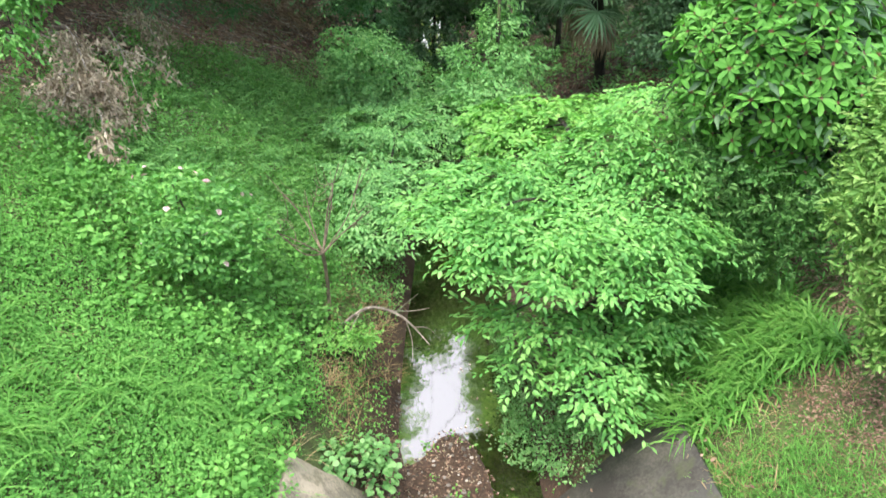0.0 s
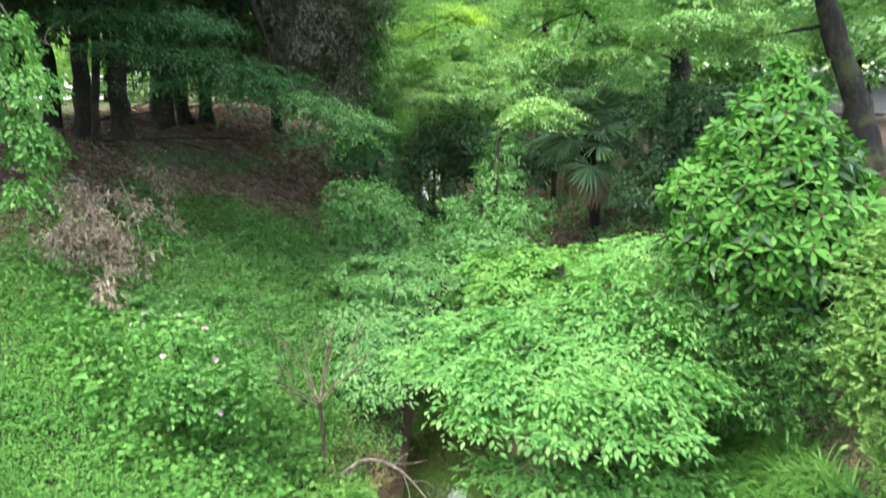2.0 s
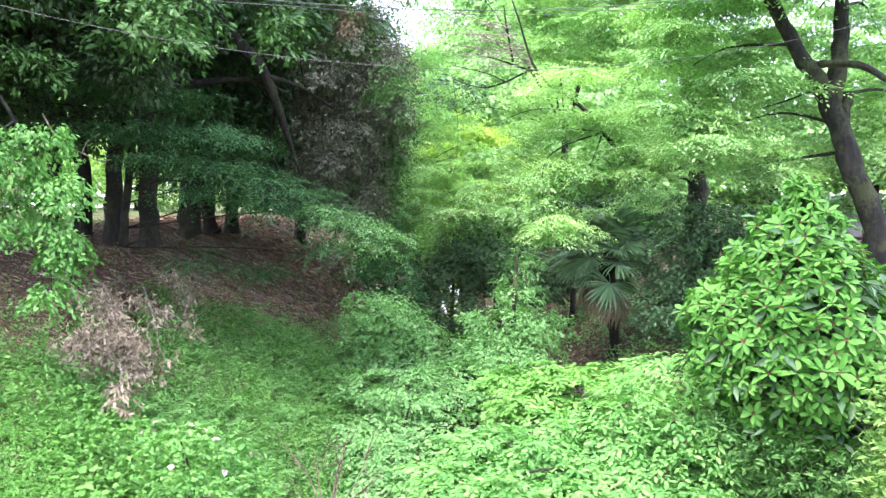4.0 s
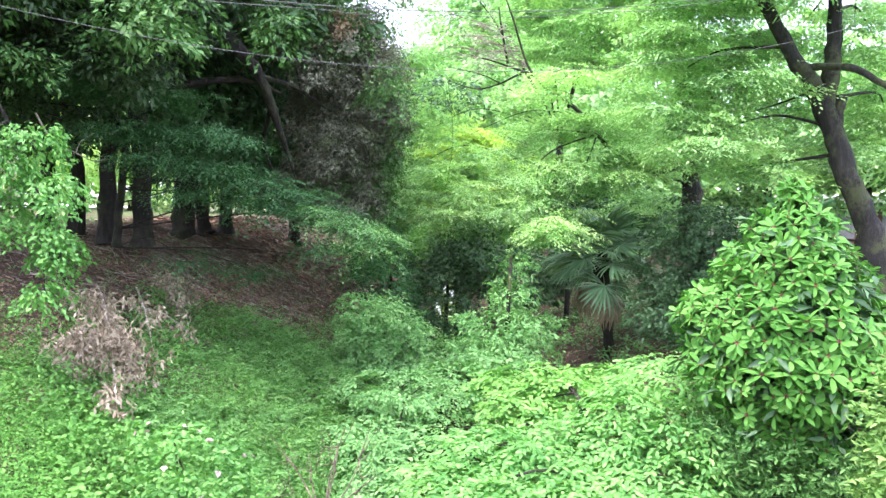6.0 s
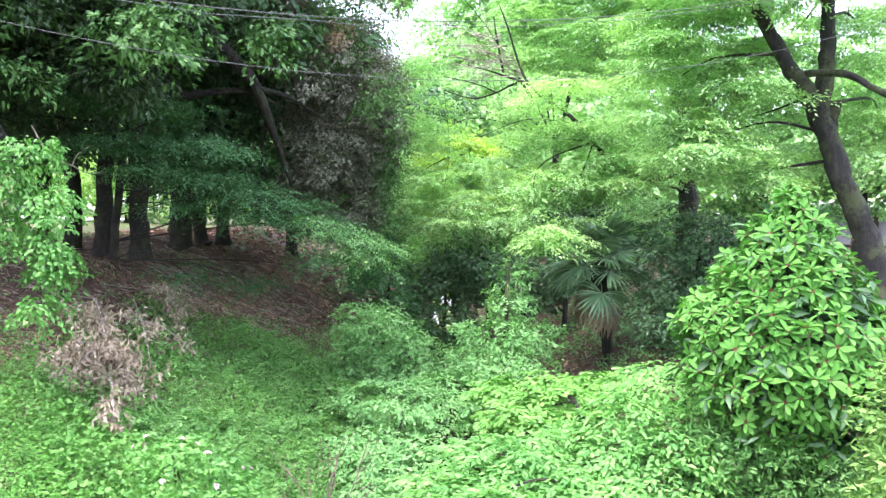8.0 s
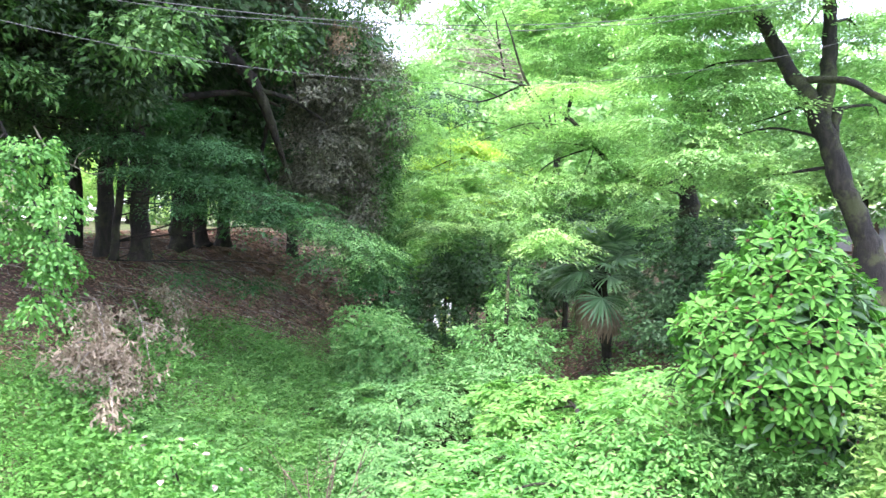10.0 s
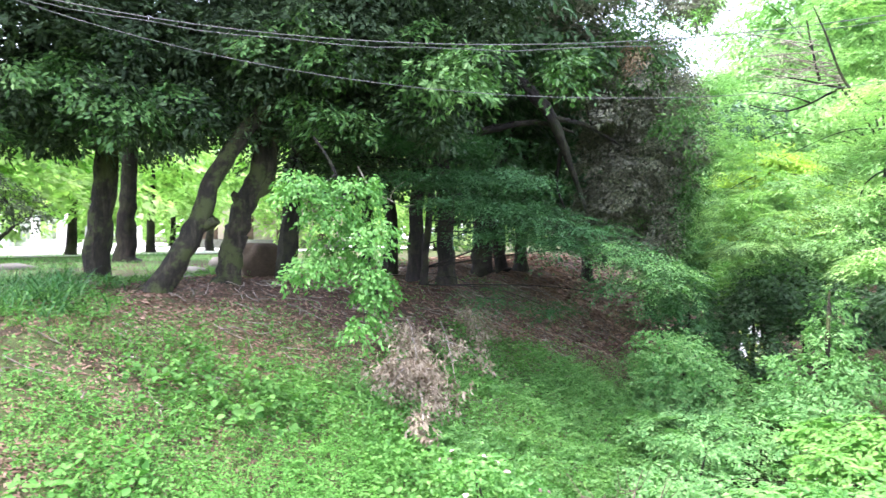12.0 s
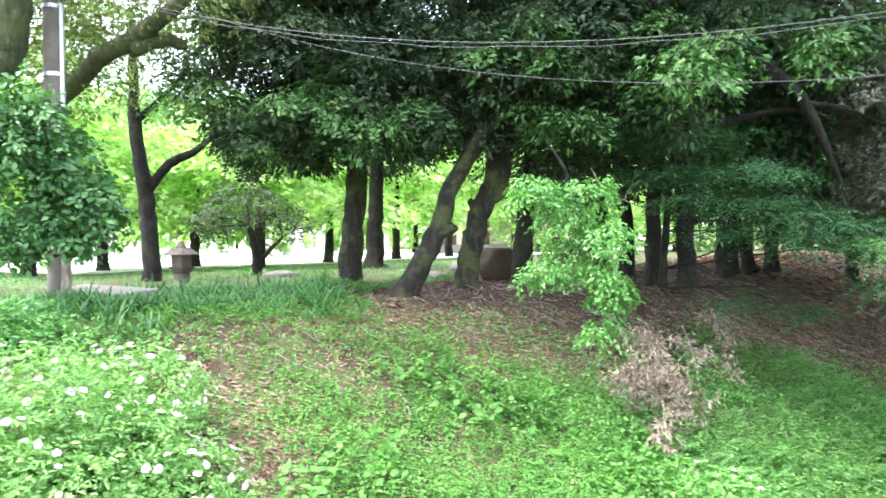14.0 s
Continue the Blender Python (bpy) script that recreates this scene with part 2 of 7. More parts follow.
def soil_material():
    """Brown earth with crumbs, leaf mould and thin green moss in patches."""
    m = Nodes("bank_soil")
    crumbs, mould, wide = m.noise(38, 7.0, 0.7), m.noise(7, 6.0), m.noise(0.8, 4.0)
    tone = m.ramp(m.math("ADD", m.math("MULTIPLY", crumbs, 0.6), m.math("MULTIPLY", mould, 0.4)),
                  [(0.3, (0.025, 0.015, 0.009)), (0.52, (0.075, 0.045, 0.028)), (0.75, (0.17, 0.105, 0.066))])
    xyz = m.add("ShaderNodeSeparateXYZ", Vector=m.add("ShaderNodeNewGeometry").outputs["Position"]).outputs
    open_side = m.math("MULTIPLY", m.smooth(xyz[1], 11.0, 7.0), 0.75)
    flat_top = m.math("MULTIPLY", m.smooth(xyz[0], -8.5, -11.0), 0.7)
    dry_land = m.smooth(m.math("ABSOLUTE", m.math("SUBTRACT", xyz[0], 0.38)), 0.75, 1.3)
    green = m.math("MULTIPLY", dry_land, m.math("MULTIPLY", m.smooth(m.math("ADD", wide, m.math("MULTIPLY", mould, 0.4)), 0.55, 0.75),
                   m.math("MAXIMUM", open_side, flat_top)))
    tone = m.mix(green, tone, m.ramp(crumbs, [(0.3, (0.03, 0.07, 0.012)), (0.7, (0.13, 0.2, 0.045))]))
    m.l.new(tone, m.bsdf.inputs["Base Color"])
    m.bsdf.inputs["Roughness"].default_value = 0.95
    m.bump(m.math("ADD", crumbs, mould), 0.9, 0.05)
    return m.mat


def water_material():
    m = Nodes("brook_water")
    m.bsdf.inputs["Base Color"].default_value = (0.016, 0.011, 0.007, 1)
    m.bsdf.inputs["Roughness"].default_value = 0.03
    m.bsdf.inputs["IOR"].default_value = 2.45
    m.bsdf.inputs["Specular Tint"].default_value = (1.0, 0.9, 0.82, 1)
    m.bsdf.inputs["Specular IOR Level"].default_value = 1.0
    mp = m.add("ShaderNodeMapping", Vector=m.add("ShaderNodeNewGeometry").outputs["Position"], Scale=(1.0, 0.55, 1.0))
    m.bump(m.noise(5.5, 3.0, 0.5, mp.outputs[0]), 0.05, 0.02)
    return m.mat


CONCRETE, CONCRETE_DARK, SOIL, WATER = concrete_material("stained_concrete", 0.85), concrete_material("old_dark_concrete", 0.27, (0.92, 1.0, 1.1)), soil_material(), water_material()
GRAVEL_PALE = plain_material("pale_gravel_yard", (0.66, 0.64, 0.6), (0.84, 0.82, 0.78), 3, 0.95, 0.3)
ASPHALT = plain_material("asphalt", (0.12, 0.12, 0.12), (0.22, 0.22, 0.22), 8, 0.9, 0.3)
PLASTER = plain_material("pale_plaster", (0.5, 0.42, 0.34), (0.66, 0.58, 0.5), 2, 0.85, 0.1)
ROOF = plain_material("roof_tile_grey", (0.09, 0.1, 0.11), (0.2, 0.21, 0.22), 6, 0.7, 0.3)
TIMBER = plain_material("brown_timber", (0.05, 0.03, 0.022), (0.12, 0.075, 0.055), 7, 0.75, 0.3)


# ---- tools ----
def rename_free(name, mesh, mats):
    for mt in mats if isinstance(mats, (list, tuple)) else [mats]:
        mesh.materials.append(mt)
    return mesh


def thing(name, label, category, at=(0, 0, 0), group="", kind=""):
    ob = new(name)
    ob.location = at
    ob.empty_display_size = 0.2
    return tagged(ob, label, category, group, kind)


def hang(ob, parent):
    """Make ob a part of parent, both being modelled in world places."""
    if parent is not None:
        ob.parent = parent
        ob.matrix_parent_inverse = Matrix.Translation(parent.location).inverted() if parent.parent is None else Matrix()
    return ob


def raw_mesh(name, verts, faces, mats, smooth=False, slots=None):
    """A mesh from arrays: verts (n, 3) and faces (m, k) of one corner count."""
    verts, faces = np.asarray(verts, np.float32), np.asarray(faces, np.int32)
    mesh = bpy.data.meshes.new(name)
    m, k = faces.shape
    mesh.vertices.add(len(verts))
    mesh.vertices.foreach_set("co", verts.ravel())
    mesh.loops.add(m * k)
    mesh.loops.foreach_set("vertex_index", faces.ravel())
    mesh.polygons.add(m)
    mesh.polygons.foreach_set("loop_start", np.arange(0, m * k, k, dtype=np.int32))
    mesh.polygons.foreach_set("loop_total", np.full(m, k, np.int32))
    if smooth:
        mesh.polygons.foreach_set("use_smooth", np.ones(m, bool))
    if slots is not None:
        mesh.polygons.foreach_set("material_index", np.asarray(slots, np.int32))
    mesh.update(calc_edges=True)
    return rename_free(name, mesh, mats)


def part(name, bm, material, parent, label=""):
    mesh = bpy.data.meshes.new(name)
    bm.to_mesh(mesh)
    bm.free()
    rename_free(name, mesh, material)
    return hang(tagged(new(name, mesh), label), parent)


def unit(v):
    v = np.asarray(v, float)
    return v / np.maximum(np.linalg.norm(v, axis=-1, keepdims=True), 1e-9)


def leaf_arrays(pos, way, face, length, width, fine=False):
    """Folded leaf blades: pos the stalk ends, way where they point, face their upper side."""
    pos, way = np.asarray(pos, float), unit(way)
    side = unit(np.cross(way, face))
    up = np.cross(side, way)
    L, Wd = np.asarray(length, float)[:, None], np.asarray(width, float)[:, None]
    n = len(pos)
    if fine:
        cols = [pos, pos + way * L * 0.35 + side * Wd * 0.5 + up * L * 0.05, pos + way * L * 0.72 + side * Wd * 0.4 + up * L * 0.02,
                pos + way * L - up * L * 0.12, pos + way * L * 0.72 - side * Wd * 0.4 + up * L * 0.02,
                pos + way * L * 0.35 - side * Wd * 0.5 + up * L * 0.05]
        quad = np.array([[0, 1, 2, 3], [0, 3, 4, 5]])
    else:
        cols = [pos, pos + way * L * 0.48 + side * Wd * 0.5 + up * L * 0.06, pos + way * L - up * L * 0.1,
                pos + way * L * 0.48 - side * Wd * 0.5 + up * L * 0.06]
        quad = np.array([[0, 1, 2], [0, 2, 3]])
    k = len(cols)
    verts = np.stack(cols, 1).reshape(-1, 3)
    faces = (np.arange(n)[:, None, None] * k + quad[None]).reshape(-1, quad.shape[1])
    return verts, faces


def leaf_part(name, pos, way, face, length, width, material, parent, label="", fine=False):
    v, f = leaf_arrays(pos, way, face, length, width, fine)
    return hang(tagged(new(name, raw_mesh(name, v, f, material)), label), parent)


def ball_points(n, inner=0.55):
    d = unit(rng.normal(size=(n, 3)))
    return d * (inner + (1 - inner) * rng.random((n, 1)) ** 0.6), d


def sprays(blobs, per_m2, spray, leaves, leaf, flat=0.5, droop=0.3, inner=0.55, ratio=0.45, scatter=0.35, pinnate=False, hang_down=0.0):
    """Leaves in sprays over the rind of lumpy ellipsoids. blobs: (x, y, z, rx, ry, rz). Gives pos, way, face, length, width."""
    out = []
    for x, y, z, rx, ry, rz in blobs:
        area = 4 * math.pi * ((rx * ry) ** 1.6 / 3 + (rx * rz) ** 1.6 / 3 + (ry * rz) ** 1.6 / 3) ** (1 / 1.6)
        n = max(6, int(per_m2 * area))
        q, d = ball_points(n, inner)
        centre = np.array([x, y, z]) + q * [rx, ry, rz]
        centre += rng.normal(size=(n, 3)) * 0.12 * np.array([rx, ry, rz])
        away = unit(d * [1 / rx, 1 / ry, 1 / rz] + [0, 0, 0.15])
        flatways = unit(np.stack([away[:, 0], away[:, 1], np.zeros(n)], 1) + rng.normal(size=(n, 3)) * [0.5, 0.5, 0.08])
        lead = unit(flatways - np.array([0, 0, 1.0]) * droop * (0.5 + rng.random((n, 1))))
        top = unit(flat * np.array([0, 0, 1.0]) + (1 - flat) * away + rng.normal(size=(n, 3)) * 0.15)
        side = unit(np.cross(lead, top))
        size = spray * (0.6 + 0.8 * rng.random((n, 1)))
        m = leaves
        a = rng.random((n, m, 1)) * 1.15 - 0.3
        b = (rng.random((n, m, 1)) - 0.5) * 2 * (1.0 - 0.55 * np.clip(a, 0, 1)) * 0.62
        h = rng.normal(size=(n, m, 1)) * 0.1 * (1.2 - flat)
        if pinnate:
            # three twigs to a spray, with leaves in two rows along each
            k = np.arange(m)
            fork = ((k % 3) - 1)[None, :, None] * (0.75 + 0.2 * rng.random((n, 1, 1)))
            along = ((k // 3) + 0.5)[None, :, None] / (m / 3) + rng.normal(size=(n, m, 1)) * 0.04
            sgn = np.where((k // 3) % 2, 1.0, -1.0)[None, :, None]
            a, b = along * np.cos(fork), along * np.sin(fork) * 0.85 + sgn * 0.02
        pos = centre[:, None] + size[:, None] * (a * lead[:, None] + b * side[:, None] + h * top[:, None])
        pos[..., 2] -= (size[:, None] * droop * 0.5 * np.clip(a, 0, 1) ** 2)[..., 0]
        way = lead[:, None] * 0.8 + side[:, None] * np.sign(b) * 0.75 + rng.normal(size=(n, m, 3)) * scatter
        if pinnate:
            ax = lead[:, None] * np.cos(fork) + side[:, None] * np.sin(fork)
            cross = side[:, None] * np.cos(fork) - lead[:, None] * np.sin(fork)
            way = ax * 0.75 + cross * sgn * 0.8 * (1 - 0.5 * along) + rng.normal(size=(n, m, 3)) * scatter
        way[..., 2] -= 0.35 * droop + hang_down
        face = top[:, None] + rng.normal(size=(n, m, 3)) * scatter
        ln = leaf * (0.65 + 0.6 * rng.random((n, m)))
        out.append((pos.reshape(-1, 3), way.reshape(-1, 3), face.reshape(-1, 3), ln.ravel(), ln.ravel() * ratio))
    pos, way, face, ln, wd = (np.concatenate(c) for c in zip(*out))
    # the canopy stays open in a lane over the brook
    x, y, z = pos.T
    side = np.degrees(np.arctan2(x, np.maximum(y, 0.1))) + 0.9 * np.sin(1.9 * y + 1.3 * z) + 0.6 * np.sin(6.1 * z - 2.3 * y) + 0.4 * rng.normal(size=len(pos))
    rise = (z + 4.6) / np.maximum(y, 0.1) + 0.025 * np.sin(5 * x + 1.7 * y) + 0.015 * rng.normal(size=len(pos))
    lane = (side > -1.6) & (side < 4.9) & (rise > 0.565) & (y > 7.4) & (y < 60) & ((y > 10.5) | (rise < 0.76))
    keep = ~lane
    return pos[keep], way[keep], face[keep], ln[keep], wd[keep]


def tiers(blobs, k, size=0.36, thin=0.05, sag=0.06):
    """Split masses of leaves into k flat tiers each, as layered trees carry them."""
    out = []
    for x, y, z, rx, ry, rz in blobs:
        for i in range(k):
            a, r = rng.random() * 2 * math.pi, math.sqrt(rng.random()) * 0.75
            h = (i + 0.5) / k * 2 - 1
            s = size * (0.7 + 0.6 * rng.random())
            out.append((x + rx * r * math.cos(a), y + ry * r * math.sin(a), z + rz * 1.3 * h - sag * r, rx * s, ry * s, thin * (0.7 + 0.6 * rng.random())))
    return out


def clumps(blobs, k, size=0.42):
    """Split masses of leaves into k smaller clumps on their rind, with gaps between."""
    out = []
    for x, y, z, rx, ry, rz in blobs:
        for i in range(k):
            d = unit(rng.normal(size=3))
            d = d * (0.5 + 0.4 * rng.random())
            s = size * (0.65 + 0.7 * rng.random())
            out.append((x + rx * d[0], y + ry * d[1], z + rz * d[2], rx * s, ry * s, max(rz * s, 0.2)))
    return out


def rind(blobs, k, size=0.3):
    """k small clusters on the outer and upper side of each mass of leaves, for a lit tone."""
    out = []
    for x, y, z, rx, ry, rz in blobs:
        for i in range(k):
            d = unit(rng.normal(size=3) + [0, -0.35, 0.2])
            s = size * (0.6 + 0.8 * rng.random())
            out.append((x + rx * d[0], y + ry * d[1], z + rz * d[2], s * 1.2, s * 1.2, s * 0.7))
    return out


def bend(points, radii, steps=5, wobble=0.03):
    """A smooth, slightly crooked line through points, with radii."""
    p, r = np.asarray(points, float), np.asarray(radii, float)
    q, rr = [], []
    for i in range(len(p) - 1):
        a, b = p[max(i - 1, 0)], p[min(i + 2, len(p) - 1)]
        for s in range(steps):
            t = s / steps
            t2, t3 = t * t, t * t * t
            q.append(0.5 * ((2 * p[i]) + (-a + p[i + 1]) * t + (2 * a - 5 * p[i] + 4 * p[i + 1] - b) * t2 + (-a + 3 * p[i] - 3 * p[i + 1] + b) * t3))
            rr.append(r[i] * (1 - t) + r[i + 1] * t)
    q.append(p[-1])
    rr.append(r[-1])
    q, rr = np.array(q), np.array(rr)
    q[1:-1] += rng.normal(size=(len(q) - 2, 3)) * wobble * rr[1:-1, None] * 3
    return q, rr


def tube_arrays(q, rr, sides=8, rough=0.08, flare=0.0):
    n = len(q)
    way = unit(np.gradient(q, axis=0))
    ref = np.where(np.abs(way[:, 2:3]) > 0.9, [[1.0, 0, 0]], [[0, 0, 1.0]])
    u = unit(np.cross(way, ref))
    for i in range(1, n):
        u[i] = unit(u[i - 1] - way[i] * (u[i - 1] @ way[i]))
    v = np.cross(way, u)
    ang = np.linspace(0, 2 * math.pi, sides, endpoint=False)
    lump = 1 + rng.normal(size=(n, sides)) * rough
    if flare:
        lump[0] *= 1 + flare * (0.6 + 0.8 * rng.random(sides))
        if n > 1:
            lump[1] *= 1 + 0.3 * flare
    ring = (np.cos(ang)[None, :, None] * u[:, None] + np.sin(ang)[None, :, None] * v[:, None]) * (rr[:, None] * lump)[..., None]
    verts = (q[:, None] + ring).reshape(-1, 3)
    i, j = np.meshgrid(np.arange(n - 1), np.arange(sides), indexing="ij")
    a, b = i * sides + j, i * sides + (j + 1) % sides
    faces = np.stack([a, b, b + sides, a + sides], -1).reshape(-1, 4)
    return verts, faces


def tube_part(name, points, radii, material, parent, label="", sides=8, steps=5, rough=0.08, flare=0.0, wobble=0.03):
    q, rr = bend(points, radii, steps, wobble)
    v, f = tube_arrays(q, rr, sides, rough, flare)
    ob = new(name, raw_mesh(name, v, f, material, smooth=True))
    return hang(tagged(ob, label), parent) if parent is not None else ob


def joined(pieces):
    """Several (verts, faces) as one."""
    vs, fs, k = [], [], 0
    for v, f in pieces:
        vs.append(v)
        fs.append(np.asarray(f) + k)
        k += len(v)
    return np.concatenate(vs), np.concatenate(fs)


def branch_from(trunk, target, radius, sag=0.1):
    """Points and radii of a limb from the nearest fitting place of a trunk line to a target."""
    q, rr = trunk
    t = np.asarray(target, float)
    low = q[:, 2] < t[2] + 0.3
    k = np.argmin(np.linalg.norm(q - t, axis=1) + np.where(low, 0, 3.0) + np.where(q[:, 2] < q[0, 2] + 0.25 * np.ptp(q[:, 2]), 2.0, 0))
    a = q[k]
    mid = a * 0.45 + t * 0.55 + [0, 0, np.linalg.norm(t - a) * sag] + rng.normal(size=3) * 0.06 * np.linalg.norm(t - a)
    r = min(radius, rr[k] * 0.7)
    return [a, mid, t], [r, r * 0.6, r * 0.22]


def tree(name, label, category, trunk_pts, trunk_r, blobs, crown, bark, leaf_mat, limb_r=0.06, stems=(), pale_blobs=(), pale_mat=None, split=None, twigs=40, flare=0.35, group="", sides=10, fine=False, lit=0):
    """A tree: trunk, further stems, limbs to each mass of leaves, twigs, and the crown of sprays."""
    top = thing(name, label, category, tuple(trunk_pts[0]), group)
    foot = np.array(trunk_pts[0], float)
    foot[2] = max(min(foot[2], float(lie(foot[0], foot[1])) - 0.1), foot[2] - 0.25)
    line = bend([foot, *trunk_pts[1:]], trunk_r, 6)
    v, f = tube_arrays(*line, sides, 0.06, flare)
    hang(new("trunk", raw_mesh("trunk", v, f, bark, smooth=True)), top)
    lines = [line]
    for pts, rad in stems:
        ln = bend(pts, rad, 6)
        lines.append(ln)
        v, f = tube_arrays(*ln, 8, 0.06)
        hang(new("stem", raw_mesh("stem", v, f, bark, smooth=True)), top)
    allq = (np.concatenate([q for q, _ in lines]), np.concatenate([r for _, r in lines]))
    for b in blobs:
        pts, rad = branch_from(allq, (b[0], b[1], b[2] - 0.2 * b[5]), limb_r * (0.7 + 0.6 * rng.random()))
        tube_part("limb", pts, rad, bark, top, sides=6)
    # paler tiers over each mass: the lit tops are painted by leaf colour
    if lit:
        pale_blobs = list(pale_blobs) + [(b[0], b[1] - 0.2, b[2] + 0.12, *b[3:]) for b in tiers(blobs, lit, 0.34)]
    if split is not None:
        blobs = split(blobs)
    pos, way, face, ln, wd = sprays(blobs, **crown)
    if twigs:
        pieces, bl = [], np.array(blobs)
        for _ in range(twigs):
            k = rng.integers(len(bl))
            tip = pos[rng.integers(len(pos))]
            k = np.argmin(np.linalg.norm(bl[:, :3] - tip, axis=1))
            a = bl[k, :3] - [0, 0, 0.2 * bl[k, 5]]
            mid = (a + tip) / 2 + rng.normal(size=3) * 0.08 * np.linalg.norm(tip - a)
            pieces.append(tube_arrays(*bend([a, mid, tip], [limb_r * 0.25, limb_r * 0.15, limb_r * 0.05], 3), 4))
        v, f = joined(pieces)
        tagged(hang(new("twig_tangle", raw_mesh("twig_tangle", v, f, bark, smooth=True)), top), kind="stuff")
    leaf_part("crown", pos, way, face, ln, wd, leaf_mat, top, fine=fine)
    if pale_blobs:
        leaf_part("young_foliage", *sprays(pale_blobs, **crown), pale_mat, top, "paler young foliage", fine)
    return top


def blade_arrays(base, lean, length, width, droop, segs=4):
    """Arching blades of grass. base (n, 3), lean (n, 3) their first way, droop how far they bow."""
    n = len(base)
    lean = unit(lean)
    flatw = unit(np.stack([lean[:, 0], lean[:, 1], np.zeros(n)], 1) + 1e-4)
    side = np.stack([-flatw[:, 1], flatw[:, 0], np.zeros(n)], 1)
    p, way = np.array(base, float), lean.copy()
    step = (length / segs)[:, None]
    rows = []
    for s in range(segs + 1):
        t = s / segs
        w = (width * (0.55 + 0.45 * math.sin(math.pi * min(t * 1.3, 1))) * (1 - t ** 3))[:, None] * 0.5
        rows += [p - side * w, p + side * w]
        way = unit(way + flatw * (droop[:, None] * 0.35) - np.array([0, 0, 1.0]) * droop[:, None] * (0.25 + 0.8 * t))
        p = p + way * step
    k = 2 * (segs + 1)
    verts = np.stack(rows, 1).reshape(-1, 3)
    quad = np.array([[2 * s, 2 * s + 1, 2 * s + 3, 2 * s + 2] for s in range(segs)])
    return verts, (np.arange(n)[:, None, None] * k + quad[None]).reshape(-1, 4)


def box_bm(size, centre=(0, 0, 0), bevel=0.0, turn=None):
    bm = bmesh.new()
    m = Matrix.Translation(centre) @ (turn or Matrix()) @ Matrix.Diagonal((*size, 1))
    bmesh.ops.create_cube(bm, size=1, matrix=m)
    if bevel:
        bmesh.ops.bevel(bm, geom=bm.edges[:], offset=bevel, segments=2, affect="EDGES", profile=0.5)
    return bm


def rock_bm(size, centre, rough=0.18, turn=0.0, cuts=3, seed=0.0, square=1.0):
    bm = bmesh.new()
    bmesh.ops.create_icosphere(bm, subdivisions=cuts, radius=1)
    for v in bm.verts:
        n = noise.noise(v.co * 1.3 + Vector((seed, 3 * seed, 7))) * rough * 2 + noise.noise(v.co * 4 + Vector((seed, 1, 2))) * rough * 0.5
        v.co = v.co * (1 + n)
        v.co = Vector([max(-square, min(square, c)) for c in v.co])
    bmesh.ops.transform(bm, matrix=Matrix.Translation(centre) @ pose(0, 0, 0, 0, 0, turn) @ Matrix.Diagonal((*size, 1)), verts=bm.verts)
    for f in bm.faces:
        f.smooth = True
    return bm


# ---- the lie of the land ----
LEFT = np.array([(0, -0.07), (0.25, 0.25), (1.2, 1.06), (3, 2.02), (5, 2.97), (6.6, 3.6), (7.4, 3.8), (9, 3.85), (60, 3.9), (900, 4.0)])
RIGHT = np.array([(0, -0.07), (0.2, 0.25), (1.5, 1.16), (3.5, 2.32), (5.0, 3.08), (6.0, 3.48), (7.5, 3.65), (60, 3.8), (900, 4.0)])


def lie(x, y):
    """Height of the ground: a straight brook between two banks."""
    x, y = np.asarray(x, float), np.asarray(y, float)
    x = x + 0.12 * np.sin(y * 0.45) * np.exp(-((x - 0.4) / 3) ** 2) * np.clip(y - 6.5, 0, 4) / 4
    bar = (0.115 + 0.03 * np.sin(3.3 * y + 2 * x) * np.sin(7 * x + y)) * np.exp(-(np.clip(np.abs(x - 0.06 * np.clip(5.0 - y, -2, 3) - 0.1) - 0.32, 0, 9) / 0.3) ** 2) * np.clip((6.4 + 0.25 * np.sin(5 * x) - y) / 0.8, 0, 1)
    z = np.where(x < -0.2, np.interp(-0.2 - x, LEFT[:, 0], LEFT[:, 1]), np.interp(x - 1.0, RIGHT[:, 0], RIGHT[:, 1]))
    z = np.where((x >= -0.2) & (x <= 1.0), -0.07, z) + bar
    far = np.clip((np.hypot(x, y) - 60) / 30, 0, 1)
    z = z * (1 - far) + 3.9 * far
    lumps = 0.06 * np.sin(1.7 * x + 0.6 * y) * np.sin(1.3 * y - 0.4 * x) + 0.035 * np.sin(4.1 * x + 1.1) * np.sin(3.7 * y + 0.5 * x)
    return z + lumps * np.clip((np.abs(x - 0.4) - 1.6) / 1.5, 0, 1) * (1 - far) * np.where(x < -9.5, 0.3, 1)


def slope_up(x, y, e=0.08):
    return unit(np.stack([-(lie(x + e, y) - lie(x - e, y)) / (2 * e), -(lie(x, y + e) - lie(x, y - e)) / (2 * e), np.ones_like(x)], -1))


def on_ground(x, y, sink=0.0):
    return np.stack([x, y, lie(x, y) - sink], -1)


